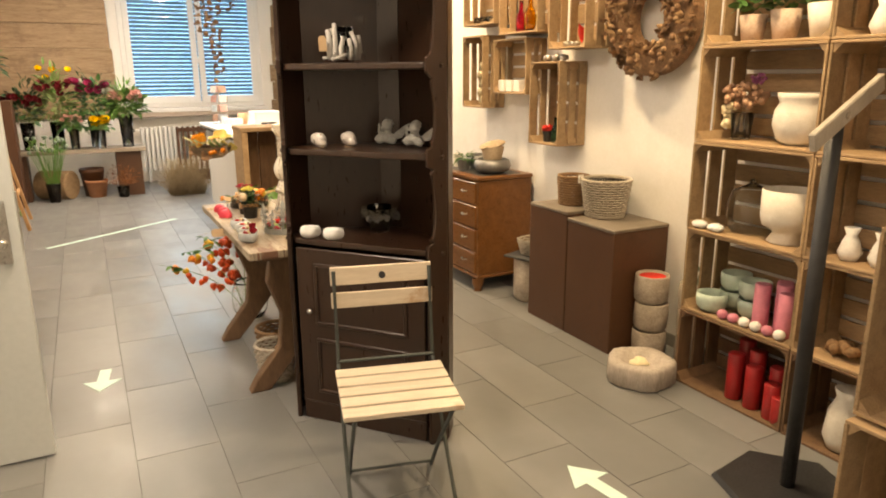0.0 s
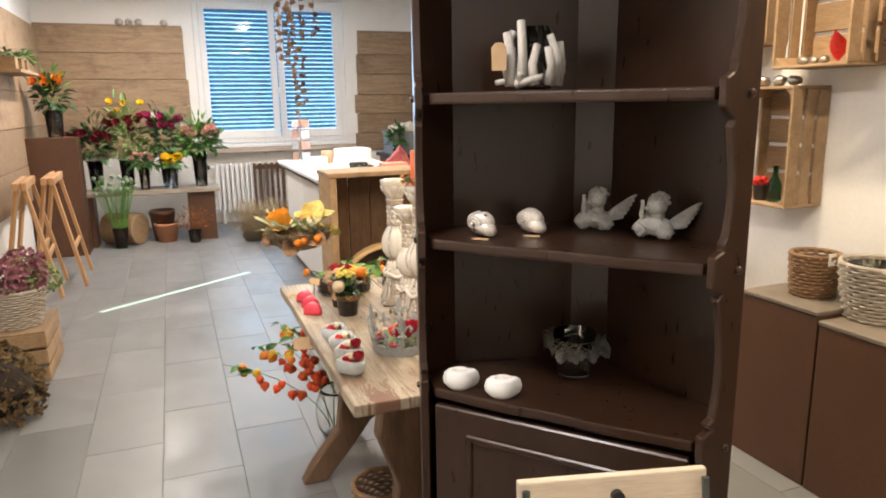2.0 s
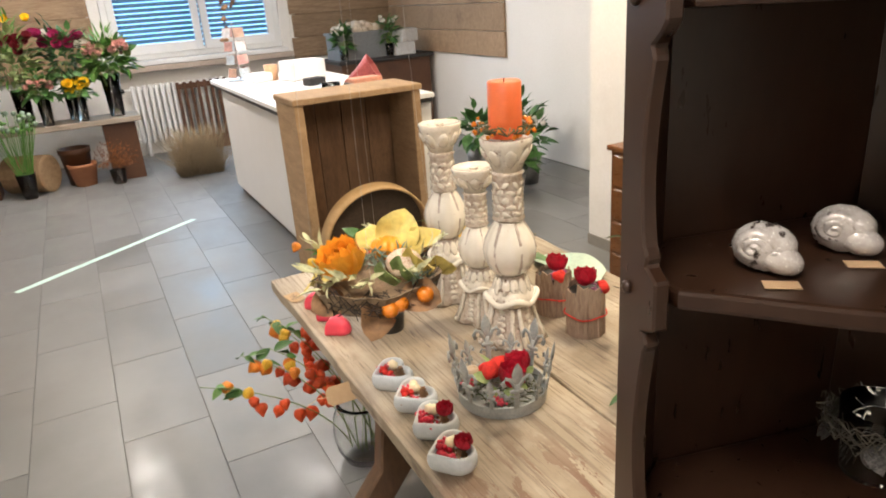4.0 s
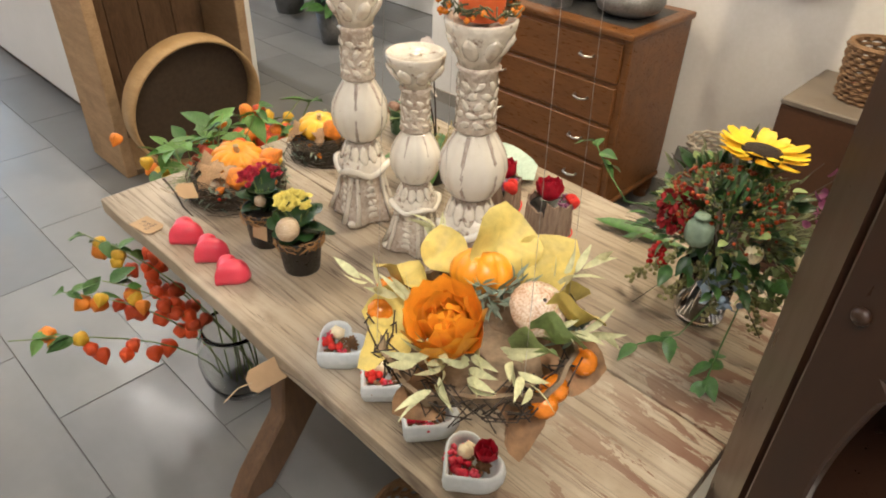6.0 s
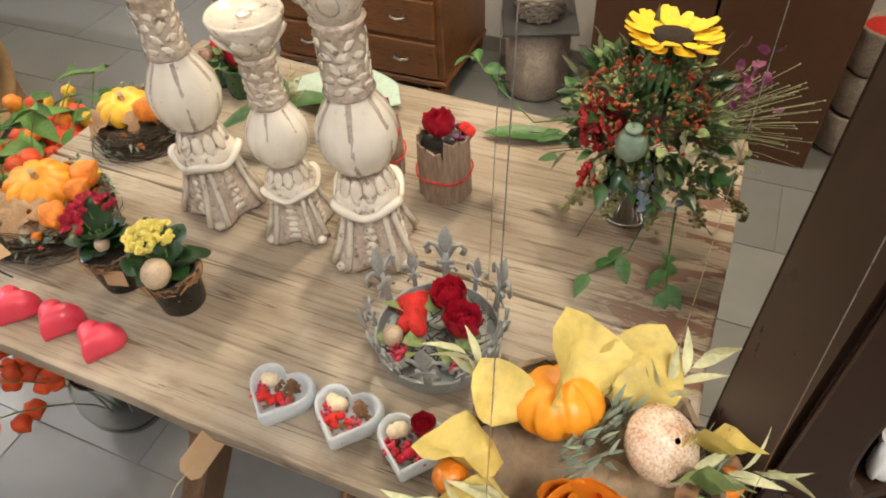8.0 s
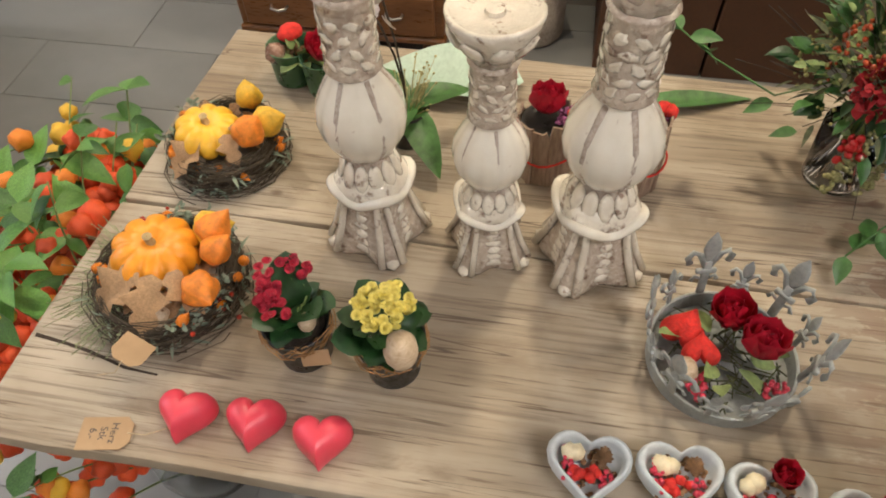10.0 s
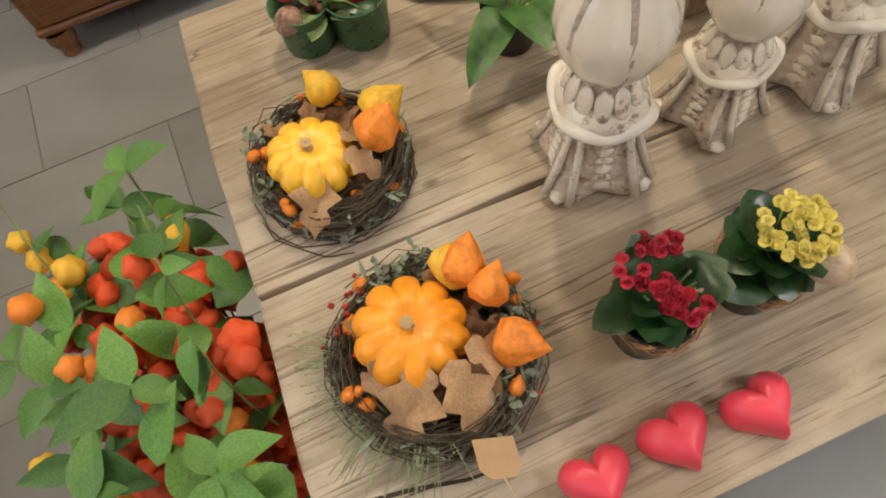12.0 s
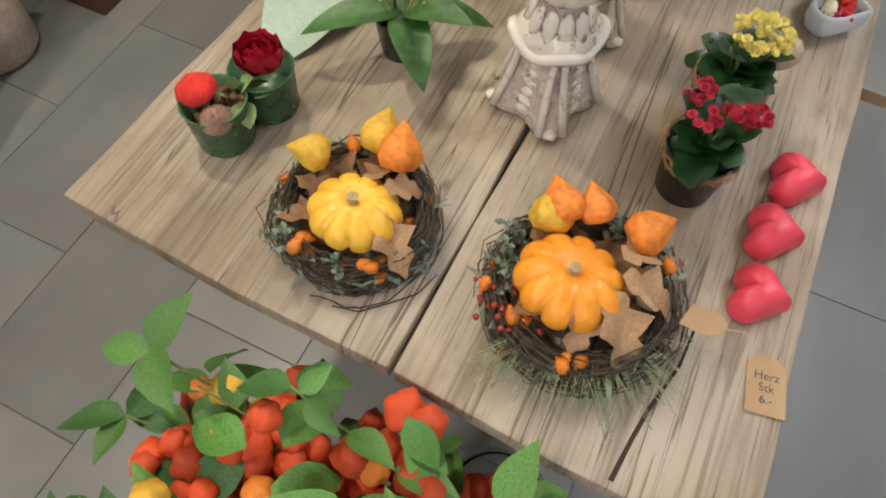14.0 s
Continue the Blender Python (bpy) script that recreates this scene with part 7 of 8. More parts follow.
solo("grey_jug", lathe([(0.06, 0), (0.08, 0.05), (0.07, 0.16), (0.045, 0.22), (0.055, 0.26), (0.05, 0.26), (0.002, 0.2)], 24), CREAMWARE, "cream ceramic jug in the bottom crate", "jug", (1.95, -1.28, 0.014), smooth=True)
balls(Heap(), BALL, 20, (1.95, -1.25, LV[1] + 0.05), (0.06, 0.1, 0.03), 0.022).done("dried_pods", LEAF_BROWN)
tagged(bpy.data.objects["dried_pods"], "brown dried seed pods lying in a crate", "dried pods", kind="stuff")

# black stand with a sign arm, end post of another crate stack
sd = thing("sign_stand", "black metal stand with a tilted grey plate on a flat base", "stand", (1.50, -1.36, 0), 10)
part("base", lathe([(0.26, 0), (0.265, 0.004), (0.25, 0.022), (0.03, 0.026), (0.002, 0.026)], 6), BLACK, sd)
part("pole", tube([(0, 0, 0.02), (0.0, 0, 1.36)], 0.026, 12), BLACK, sd, smooth=True)
part("plate", moved(box(-0.26, 0.22, -0.012, 0.012, -0.03, 0.03, 0.004), pose(0.05, -0.02, 1.40, 0, -22, 0)), surface("worn_grey_plate", (0.30, 0.26, 0.21), (0.42, 0.38, 0.32), 10, 0.5), sd)
part("bolt", moved(blob(0.012, 0.008, 0.012, 1), pose(0.0, -0.034, 1.38)), CHROME, sd)
for i, z in enumerate((0.0, 0.56)):
    crate("tall_crate", (1.17 + 0.03 * i, -1.72, z + 0.001), 0.42, 0.55, 0.34, "pale wooden crate standing on end beside the shelves", "tall crates", CRATE, True)

# things on the low cabinets and the chest
basket(1.98, 0.285, 0.706, 0.105, 0.14, 0.215, GREYWICKER, "grey wicker basket with a glass pot on the low cabinet")
basket(1.95, 0.55, 0.736, 0.078, 0.092, 0.175, WICKER, "small square-looking brown wicker basket on the low cabinet")
solo("basket_tag", box(-0.02, 0.02, -0.001, 0.001, 0, 0.05), WHITEPETAL, "white paper tag on the brown basket", "tag", (1.93, 0.455, 0.88))
solo("glass_liner", lathe([(0.10, 0), (0.122, 0.19), (0.118, 0.19), (0.096, 0.005), (0.002, 0.005)], 26), GLASS, "glass liner inside the grey basket", "glass pot", (1.98, 0.285, 0.722), smooth=True)
GRAPHITE = surface("hammered_zinc_bowl", (0.16, 0.155, 0.15), (0.28, 0.275, 0.265), 20, 0.4, metal=0.6, bump=0.4)
for nm, x, y, s in (("zinc_bowl", 1.90, 1.42, 1.0), ("zinc_bowl", 1.99, 1.68, 0.9)):
    solo(nm, lathe([(0.08, 0), (0.12, 0.02), (0.135, 0.05), (0.125, 0.085), (0.105, 0.10), (0.10, 0.095), (0.118, 0.05), (0.002, 0.02)], 32), GRAPHITE, "round grey hammered metal bowl on the chest", "bowl", (x, y, 0.83), 0, "zinc bowls", smooth=True)
solo("bread_pot", joined(moved(lathe([(0.06, 0), (0.085, 0.11), (0.078, 0.11), (0.002, 0.1)], 24), Matrix()), moved(blob(0.10, 0.075, 0.03, 2, 0.2), pose(0.0, 0.0, 0.12, 0, -12, 0))), surface("raw_clay", (0.36, 0.26, 0.16), (0.48, 0.37, 0.25), 10, 0.8, bump=0.3), "pale clay pot with a driftwood lid on the chest", "pot", (1.90, 1.42, 0.905), smooth=False)
sc_ = thing("succulent_pot", "small green succulent in a grey pot on the chest", "potted plant", (1.80, 1.66, 0.827))
part("pot", lathe([(0.04, 0), (0.055, 0.08), (0.05, 0.08), (0.002, 0.07)], 20), GRAPHITE, sc_)
leaves(Heap(), LFN, 50, (0, 0, 0.09), (0.05, 0.05, 0.06), 0.06).done("leaf", LEAF, sc_)
solo("chest_candle", lathe([(0.035, 0), (0.036, 0.1), (0.002, 0.1)], 20), CREAMWARE, "cream candle standing on the chest", "candle", (1.86, 1.86, 0.827))
ch_tray = solo("slate_tray", box(1.74, 2.08, 1.30, 1.95, 0.8262, 0.8268), surface("dark_slate", (0.03, 0.03, 0.03), (0.05, 0.05, 0.05), 10, 0.5), "thin dark slate sheet on the chest top", "tray")
# floor pots between chest and cabinet
gpn = thing("grey_planter", "grey stone planter with a wire basket on a slate", "planter", (1.96, 0.98, 0))
part("pot", lathe([(0.11, 0), (0.125, 0.02), (0.125, 0.30), (0.118, 0.30), (0.112, 0.05), (0.002, 0.05)], 28), STONE, gpn, smooth=True)
part("slate", moved(box(-0.14, 0.14, -0.14, 0.14, 0.301, 0.315, 0.003), pose(0, 0, 0, 0, 0, 20)), surface("slate_sheet", (0.06, 0.06, 0.06), (0.10, 0.10, 0.10), 10, 0.6), gpn)
wb = thing("wire_basket", "grey woven wire basket with a handle on the planter", "basket", (1.96, 0.98, 0.317))
woven(0.07, 0.10, 0.11, 12).done("weave", GREYWICKER, wb)
part("handle", tube([(0.0, -0.10, 0.11), (0.0, -0.13, 0.15), (0.0, -0.12, 0.19), (0, -0.09, 0.19), (0, -0.09, 0.12)], 0.006, 6), GREYWICKER, wb)

# ---- far end: flower bench, plinth, radiator ----
BENCHTOP = surface("rough_grey_plank", (0.28, 0.23, 0.18), (0.42, 0.36, 0.29), 4, 0.8, stretch=(1, 10, 6), bump=0.3)
bench = thing("flower_bench", "rough plank bench carrying cut flowers in vases", "bench", (0, 0, 0))
part("top", box(-1.72, 0.0, 6.95, 7.38, 0.575, 0.625, 0.006), BENCHTOP, bench)
part("support", box(-0.36, -0.06, 7.02, 7.32, 0.0, 0.574, 0.004), BROWNBOX, bench)
part("support", box(-1.60, -1.35, 7.02, 7.32, 0.0, 0.574, 0.004), BROWNBOX, bench)
plinth = solo("display_plinth", box(-1.88, -1.40, 6.62, 7.0, 0.0, 1.25, 0.004), BROWNBOX, "tall dark brown display plinth beside the wall", "plinth")


def vase_bouquet(x, y, z, vh, vr, specs, label, seed, green=60, spread=0.18, top=0.30, gmat=None):
    """A glass vase with stems, foliage and several kinds of blossom."""
    r = random.Random(seed)
    b = thing("flower_vase", label, "vase of flowers", (x, y, z), 0, "flower vases")
    glass_vase(b, vr * 0.8, vr, vh)
    stems(Heap(), 26, (0, 0, 0.02), (0, 0, vh + top * 0.4), spread * 0.6, 0.003, r).done("stem", STEM, b)
    leaves(Heap(), LF, green * 2, (0, 0, vh + top * 0.25), (spread, spread, top * 0.8), 0.11, 0.9, r).done("leaf", gmat or LEAF, b)
    leaves(Heap(), LFN, green, (0, 0, vh + top * 0.3), (spread * 1.05, spread, top), 0.11, 1.0, r).done("fine_leaf", LEAF_LIGHT if seed % 2 else LEAF_DARK, b)
    for nm, mt, n, size, lift in specs:
        for _ in range(int(n * 1.4)):
            a, q = r.uniform(0, 6.283), math.sqrt(r.uniform(0.15, 1)) * spread * 0.98
            c = pose(math.cos(a) * q, math.sin(a) * q, vh + top * (lift + r.uniform(-.12, .18)), r.uniform(30, 80), r.uniform(-30, 30), 0) @ pose(0, 0, 0, 0, 0, r.uniform(0, 360))
            h = Heap()
            pt_ = petal(size * 1.35, size * 1.0, 0.5)
            for k in range(8):
                h.add(pt_, c @ pose(0, 0, 0, 0, -15, 45 * k))
                h.add(pt_, c @ pose(0, 0, 0.004, 0, -50, 45 * k + 20) @ Matrix.Scale(0.7, 4))
            h.done(nm, mt, b)
    return b


DARKRED = plain("dark_red_blossom", (0.16, 0.006, 0.014), 0.6, 0.4, 30)
PLUM = plain("magenta_blossom", (0.30, 0.015, 0.09), 0.6, 0.3, 30)
vase_bouquet(-1.60, 6.80, 1.251, 0.28, 0.09, [("orange_rose", LANTERN_OR, 9, 0.05, 0.75), ("yellow_rose", LANTERN_YE, 3, 0.04, 0.9)], "orange roses with large leaves in a glass vase", 1, 40, 0.17, 0.34, LEAF_DARK)
Heap().add(leaf(0.42, 0.15, 0.2, 0.15, n=8), pose(-1.62, 6.78, 1.55, 0, -65, 200)).done("big_leaf", LEAF, bpy.data.objects["flower_vase"]).matrix_world = Matrix()
vase_bouquet(-1.30, 7.15, 0.626, 0.34, 0.08, [("dark_flower", DARKRED, 14, 0.055, 0.6)], "dark red flowers in a glass vase on the bench", 2, 70, 0.24, 0.42, LEAF_DARK)
vase_bouquet(-0.98, 7.22, 0.626, 0.34, 0.08, [("red_flower", DARKRED, 8, 0.055, 0.7), ("yellow_flower", SUNFLOWER, 3, 0.05, 1.05)], "dark red flowers and green sprays in a vase", 3, 90, 0.24, 0.55, HYDR_GREEN)
vase_bouquet(-0.55, 7.25, 0.626, 0.36, 0.08, [("magenta_flower", PLUM, 12, 0.06, 0.75), ("white_flower", WHITEPETAL, 3, 0.05, 0.8)], "magenta flowers in a glass vase on the bench", 4, 80, 0.24, 0.50)
vase_bouquet(-0.80, 7.02, 0.626, 0.26, 0.06, [("pink_flower", PINKPETAL, 16, 0.035, 0.6)], "pale pink small roses in a glass vase", 5, 40, 0.13, 0.18)
sfv = vase_bouquet(-0.50, 7.02, 0.626, 0.24, 0.06, [("sunflower", SUNFLOWER, 8, 0.055, 0.55)], "small sunflowers in a glass vase on the bench", 6, 30, 0.14, 0.16)
vase_bouquet(-0.19, 7.12, 0.626, 0.40, 0.085, [("pink_rose", PINKPETAL, 18, 0.05, 0.65), ("white_rose", WHITEPETAL, 4, 0.05, 0.8), ("green_bloom", HYDR_GREEN, 8, 0.045, 0.6)], "large pink and green bouquet in a glass vase", 7, 110, 0.24, 0.34, LEAF_LIGHT)
al = thing("poppy_head_vase", "tall green poppy heads in a glass vase on the floor", "vase of flowers", (-1.10, 6.88, 0))
glass_vase(al, 0.06, 0.085, 0.24)
r = random.Random(41)
hs, hp, hg = Heap(), Heap(), Heap()
for i in range(34):
    a, q = r.uniform(0, 6.283), r.uniform(0.05, 0.24)
    p = Vector((math.cos(a) * q, math.sin(a) * q * .8, r.uniform(0.62, 0.80)))
    hs.add(shape(tube(curve_pts((r.uniform(-.04, .04), r.uniform(-.03, .03), 0.02), p, 0.0, 4), 0.0035, 4)), Matrix())
    (hp if i % 2 else hg).add(BALL, pose(*p) @ Matrix.Scale(0.026 if i % 2 else 0.02, 4))
    if i % 2 == 0:
        balls(hg, BALL, 6, p, (0.03, 0.03, 0.02), 0.013, r)
hs.done("stem", LEAF_LIGHT, al)
hp.done("poppy_head", POPPY, al)
hg.done("green_bud", LEAF_LIGHT, al)
for i, (x, y, rad_, hh) in enumerate(((-0.62, 7.1, 0.13, 0.22), (-0.66, 7.22, 0.14, 0.36), (-0.98, 7.15, 0.10, 0.26))):
    solo("terracotta_pot", lathe([(rad_ * .75, 0), (rad_, hh * .85), (rad_ * 1.06, hh * .86), (rad_ * 1.06, hh), (rad_ * .95, hh), (rad_ * .9, hh * .8), (0.002, hh * .1)], 26), surface("terracotta", (0.32, 0.13, 0.06), (0.42, 0.19, 0.095), 10, 0.8) if i != 1 else BROWNBOX, "terracotta pot standing under the bench", "pot", (x, y, 0), 0, "bench pots", smooth=True)
solo("log_drum", moved(lathe([(0.17, 0), (0.18, 0.01), (0.18, 0.40), (0.16, 0.41), (0.002, 0.41)], 26), pose(0, 0, 0.18, 90, 0, 60)), CRATE, "round wooden drum lying under the bench", "drum", (-1.25, 7.25, 0), smooth=False)
ds = thing("dried_statice", "rust-brown dried flowers in a low glass", "dried flowers", (-0.32, 6.90, 0))
glass_vase(ds, 0.06, 0.075, 0.14)
h = Heap()
for i in range(420):
    d = Vector((r.gauss(0, 1), r.gauss(0, 1), abs(r.gauss(0, 1)))).normalized() * r.uniform(0.08, 0.22)
    h.add(LFN, pose(d.x, d.y * .6, 0.16 + d.z * 1.3, r.uniform(0, 360), r.uniform(-80, 0), r.uniform(0, 360)) @ Matrix.Scale(0.035, 4))
h.done("dried_flower", plain("rust_dried", (0.26, 0.10, 0.03), 0.9, 0.4), ds)
RAD = thing("radiator", "white ribbed radiator below the window", "radiator", (0, 0, 0))
rib = None
for i in range(24):
    x = 0.05 + i * 0.062
    if rib is None:
        rb = part("rib", joined(box(-0.022, 0.022, -0.05, 0.05, 0.16, 0.80, 0.016, 2)), WHITEPAINT, RAD)
        rib = rb.data
    else:
        rb = new("rib", rib)
        rb.parent = RAD
    rb.location = (x, 8.09, 0)
part("pipe", tube([(-0.06, 8.09, 0.76), (1.55, 8.09, 0.76)], 0.015, 8), WHITEPAINT, RAD)
part("pipe", tube([(-0.06, 8.09, 0.20), (1.55, 8.09, 0.20)], 0.015, 8), WHITEPAINT, RAD)
for x in (0.1, 1.4):
    part("foot", box(x - 0.02, x + 0.02, 8.05, 8.13, 0, 0.17, 0.004), WHITEPAINT, RAD)
part("valve", moved(blob(0.03, 0.025, 0.03, 2), pose(-0.06, 8.09, 0.76)), BLACK, RAD, smooth=True)
slat_c = thing("slatted_rack", "dark brown slatted wooden rack before the radiator", "rack", (0.5, 7.95, 0))
for i in range(9):
    part("slat", box(i * 0.075, i * 0.075 + 0.035, 0, 0.02, 0.12, 0.80, 0.003), BROWNBOX, slat_c)
part("rail", box(0, 0.64, 0.021, 0.04, 0.72, 0.78, 0.003), BROWNBOX, slat_c)
part("rail", box(0, 0.64, 0.021, 0.04, 0.0, 0.16, 0.003), BROWNBOX, slat_c)
gb = thing("dry_grass_bundle", "heap of dry brown grass bundles on the floor", "dry grass", (0.42, 6.75, 0))
h = Heap()
r = random.Random(19)
for i in range(900):
    a = r.uniform(0, 6.283)
    p0 = Vector((r.uniform(-.20, .22), r.uniform(-.18, .18), 0.01))
    p1 = p0 + Vector((math.cos(a) * r.uniform(.03, .24), math.sin(a) * r.uniform(.03, .24), r.uniform(.1, .50)))
    h.add(shape(tube(curve_pts(p0, p1, 0.03, 3), 0.0026, 3, 0.5)), Matrix())
tagged(h.done("grass", plain("dry_brown_grass", (0.28, 0.21, 0.12), 0.9, 0.4), gb), kind="stuff")

# wooden A-frame trestles
EASEL = surface("pine_trestle", (0.42, 0.23, 0.10), (0.54, 0.32, 0.15), 5, 0.6, stretch=(4, 4, 1), bump=0.15)


def trestle(x, y, rz):
    t = thing("wooden_trestle", "folded pine A-frame trestle standing by the wall", "trestle", (x, y, 0), rz, "pine trestles")
    H = 0.94
    for sx in (-1, 1):
        for sy in (-0.30, 0.30):
            part("leg", tube([(sx * 0.20, sy * 1.1, 0.0), (sx * 0.03, sy, H - 0.02)], 0.020, 4), EASEL, t)
        part("rail", box(sx * 0.13 - 0.012, sx * 0.13 + 0.012, -0.30, 0.30, 0.32, 0.36, 0.003), EASEL, t)
        part("top_rail", box(sx * 0.03 - 0.022, sx * 0.03 + 0.022, -0.36, 0.36, H - 0.03, H + 0.03, 0.004), EASEL, t)
    return t


trestle(-1.66, 5.15, 4)
trestle(-1.50, 5.5, 2)

# hydrangeas in a basket, crate and moss ball by the left wall
hy = basket(-1.42, 3.05, 0.30, 0.13, 0.17, 0.22, GREYWICKER, "grey wicker basket full of dried hydrangeas", 0, "hydrangea_basket")
r = random.Random(66)
for k, (mt, dx, dy, dz) in enumerate(((HYDR_PLUM, -0.06, 0.08, 0.30), (HYDR_PLUM, 0.10, -0.02, 0.29), (HYDR_GREEN, 0.06, 0.14, 0.29), (HYDR_PLUM, -0.02, -0.12, 0.30), (HYDR_GREEN, 0.14, 0.08, 0.24), (HYDR_PLUM, 0.06, 0.05, 0.36))):
    h = Heap()
    for _ in range(150):
        d = Vector((r.gauss(0, 1), r.gauss(0, 1), r.gauss(0, 1))).normalized() * 0.10
        h.add(LFR, pose(dx + d.x, dy + d.y, dz + d.z * .8, r.uniform(0, 360), r.uniform(-60, 60), r.uniform(0, 360)) @ Matrix.Scale(0.034, 4))
    h.done("hydrangea_head", mt, hy)
lc = thing("low_crate", "pale wooden slatted crate carrying the hydrangea basket", "crate", (-1.72, 2.85, 0))
for i in range(3):
    part("slat", box(0, 0.46, 0.0, 0.012, i * 0.10 + 0.005, i * 0.10 + 0.085, 0.002), CRATE, lc)
    part("slat", box(0.46, 0.472, 0.0, 0.5, i * 0.10 + 0.005, i * 0.10 + 0.085, 0.002), CRATE, lc)
    part("slat", box(0, 0.46, 0.49, 0.5, i * 0.10 + 0.005, i * 0.10 + 0.085, 0.002), CRATE, lc)
part("lid", box(0, 0.47, 0, 0.5, 0.286, 0.299, 0.002), CRATE, lc)
mb = thing("moss_wreath_heap", "brown dried moss wreaths heaped on the floor", "wreath", (-1.42, 2.42, 0))
h = Heap()
for _ in range(900):
    d = Vector((r.gauss(0, 1), r.gauss(0, 1), abs(r.gauss(0, 1)))).normalized()
    h.add(OAKLEAF, pose(d.x * 0.20, d.y * 0.24, 0.03 + d.z * 0.34, r.uniform(0, 360), r.uniform(-80, 80), r.uniform(0, 360)) @ Matrix.Scale(0.05, 4))
part("core", moved(blob(0.18, 0.22, 0.17, 2, 0.2), pose(0, 0, 0.17)), SOIL, mb)
tagged(h.done("moss", plain("brown_moss", (0.13, 0.085, 0.035), 0.95, 0.5), mb), kind="stuff")

# shelf and pots on the left boards
ws = solo("wall_shelf", box(XL + 0.046, XL + 0.26, 5.6, 6.5, 1.86, 1.89, 0.003), CRATE, "pale wooden shelf on the boarded wall", "shelf")
for i, y in enumerate((5.75, 6.05, 6.32)):
    pw = thing("shelf_plant", "small leafy plant in a wooden pot on the shelf", "potted plant", (XL + 0.15, y, 1.891), 0, "shelf plants")
    part("pot", box(-0.06, 0.06, -0.06, 0.06, 0, 0.11, 0.004), CRATE, pw)
    leaves(Heap(), LFN, 60, (0, 0, 0.12), (0.12, 0.12, 0.10), 0.08).done("leaf", LEAF_LIGHT if i else LEAF, pw)
for i in range(4):
    solo("silver_ball", moved(blob(0.045, 0.045, 0.045, 3), pose(0, 0, 0.045)), PEARL, "pearly ball lying on top of the boards", "ball", (-0.95 + 0.11 * i + (0.18 if i == 3 else 0), YF - 0.05, 2.531), 0, "pearly balls", smooth=True)

# garland of cones before the window
gl = thing("cone_garland", "hanging strings of brown cones before the window", "garland", (0, 0, 0))
r = random.Random(90)
for sx, sy, zb in ((0.78, 6.8, 2.05), (0.93, 6.85, 1.25), (1.02, 6.8, 1.55), (0.86, 6.75, 1.95), (1.20, 6.9, 2.3)):
    part("string", tube([(sx, sy, 2.99), (sx, sy, zb)], 0.002, 4), TWIG, gl)
    z = 2.95
    while z > zb:
        c = pose(sx + r.uniform(-.03, .03), sy + r.uniform(-.03, .03), z, r.uniform(0, 360), r.uniform(0, 360), 0)
        h = Heap().add(BALL, c @ Matrix.Scale(0.022, 4))
        for k in range(16):
            h.add(scale_, c @ pose(0, 0, 0.005 * k - 0.03, 0, -10 - 2 * k, 137 * k) @ Matrix.Scale(0.042 - 0.001 * k, 4))
        h.done("cone", CONE if r.random() < .6 else CONE_L, gl)
        z -= r.uniform(0.06, 0.11)

# things on the counter
CT = 0.986
rk = thing("postcard_rack", "wire rack of coloured postcards on the counter", "postcard rack", (0.72, 5.45, CT))
part("post", tube([(0, 0, 0), (0, 0, 0.46)], 0.008, 6), CHROME, rk)
part("foot", lathe([(0.10, 0), (0.10, 0.01), (0.002, 0.012)], 20), CHROME, rk)
CARDS = [plain("card_a", (0.55, 0.33, 0.30), 0.6, 0.3, 15), plain("card_b", (0.60, 0.60, 0.62), 0.6, 0.3, 15), plain("card_c", (0.40, 0.26, 0.20), 0.6, 0.4, 15), plain("card_d", (0.45, 0.52, 0.58), 0.6, 0.3, 15)]
for k in range(4):
    for j in range(4):
        a = 90 * j + 25
        part("postcard", moved(box(-0.05, 0.05, -0.002, 0.002, 0, 0.075), pose(math.cos(radians(a)) * .075, math.sin(radians(a)) * .075, 0.03 + 0.105 * k, -10, 0, a + 90)), CARDS[(k + j) % 4], rk)
solo("white_machine", box(-0.15, 0.15, -0.12, 0.12, 0, 0.15, 0.02, 2), WHITEPAINT, "white office machine standing on the counter", "machine", (1.12, 5.0, CT), 8)
solo("white_machine_tray", box(-0.09, 0.09, -0.07, 0.07, 0, 0.07, 0.015, 2), WHITEPAINT, "small white card reader on the counter", "card reader", (0.80, 5.15, CT), 20)
solo("amber_jar", lathe([(0.05, 0), (0.055, 0.12), (0.05, 0.12), (0.002, 0.1)], 20), plain("peach_jar", (0.62, 0.36, 0.20), 0.4), "peach-coloured jar on the counter", "jar", (0.92, 5.2, CT), smooth=True)
solo("black_phone", box(-0.07, 0.07, -0.05, 0.05, 0, 0.055, 0.01, 2), BLACK, "black telephone on the counter", "telephone", (1.05, 4.5, CT), 15)
solo("candle_glass", lathe([(0.055, 0), (0.06, 0.09), (0.056, 0.09), (0.052, 0.006), (0.002, 0.006)], 24), GLASS, "glass bowl on the counter", "glass", (0.92, 3.75, CT), smooth=True)
pbx = thing("planter_box", "grey zinc box with peach-coloured candles on the counter", "box", (1.10, 3.62, CT), 5)
part("box", joined(box(-0.11, 0.11, -0.07, -0.062, 0, 0.09), box(-0.11, 0.11, 0.062, 0.07, 0, 0.09), box(-0.11, -0.102, -0.062, 0.062, 0, 0.09), box(0.102, 0.11, -0.062, 0.062, 0, 0.09), box(-0.102, 0.102, -0.062, 0.062, 0, 0.01)), GRAPHITE, pbx)
part("filling", box(-0.10, 0.10, -0.06, 0.06, 0.011, 0.115, 0.012, 2), plain("peach_wax", (0.66, 0.30, 0.20), 0.5), pbx)
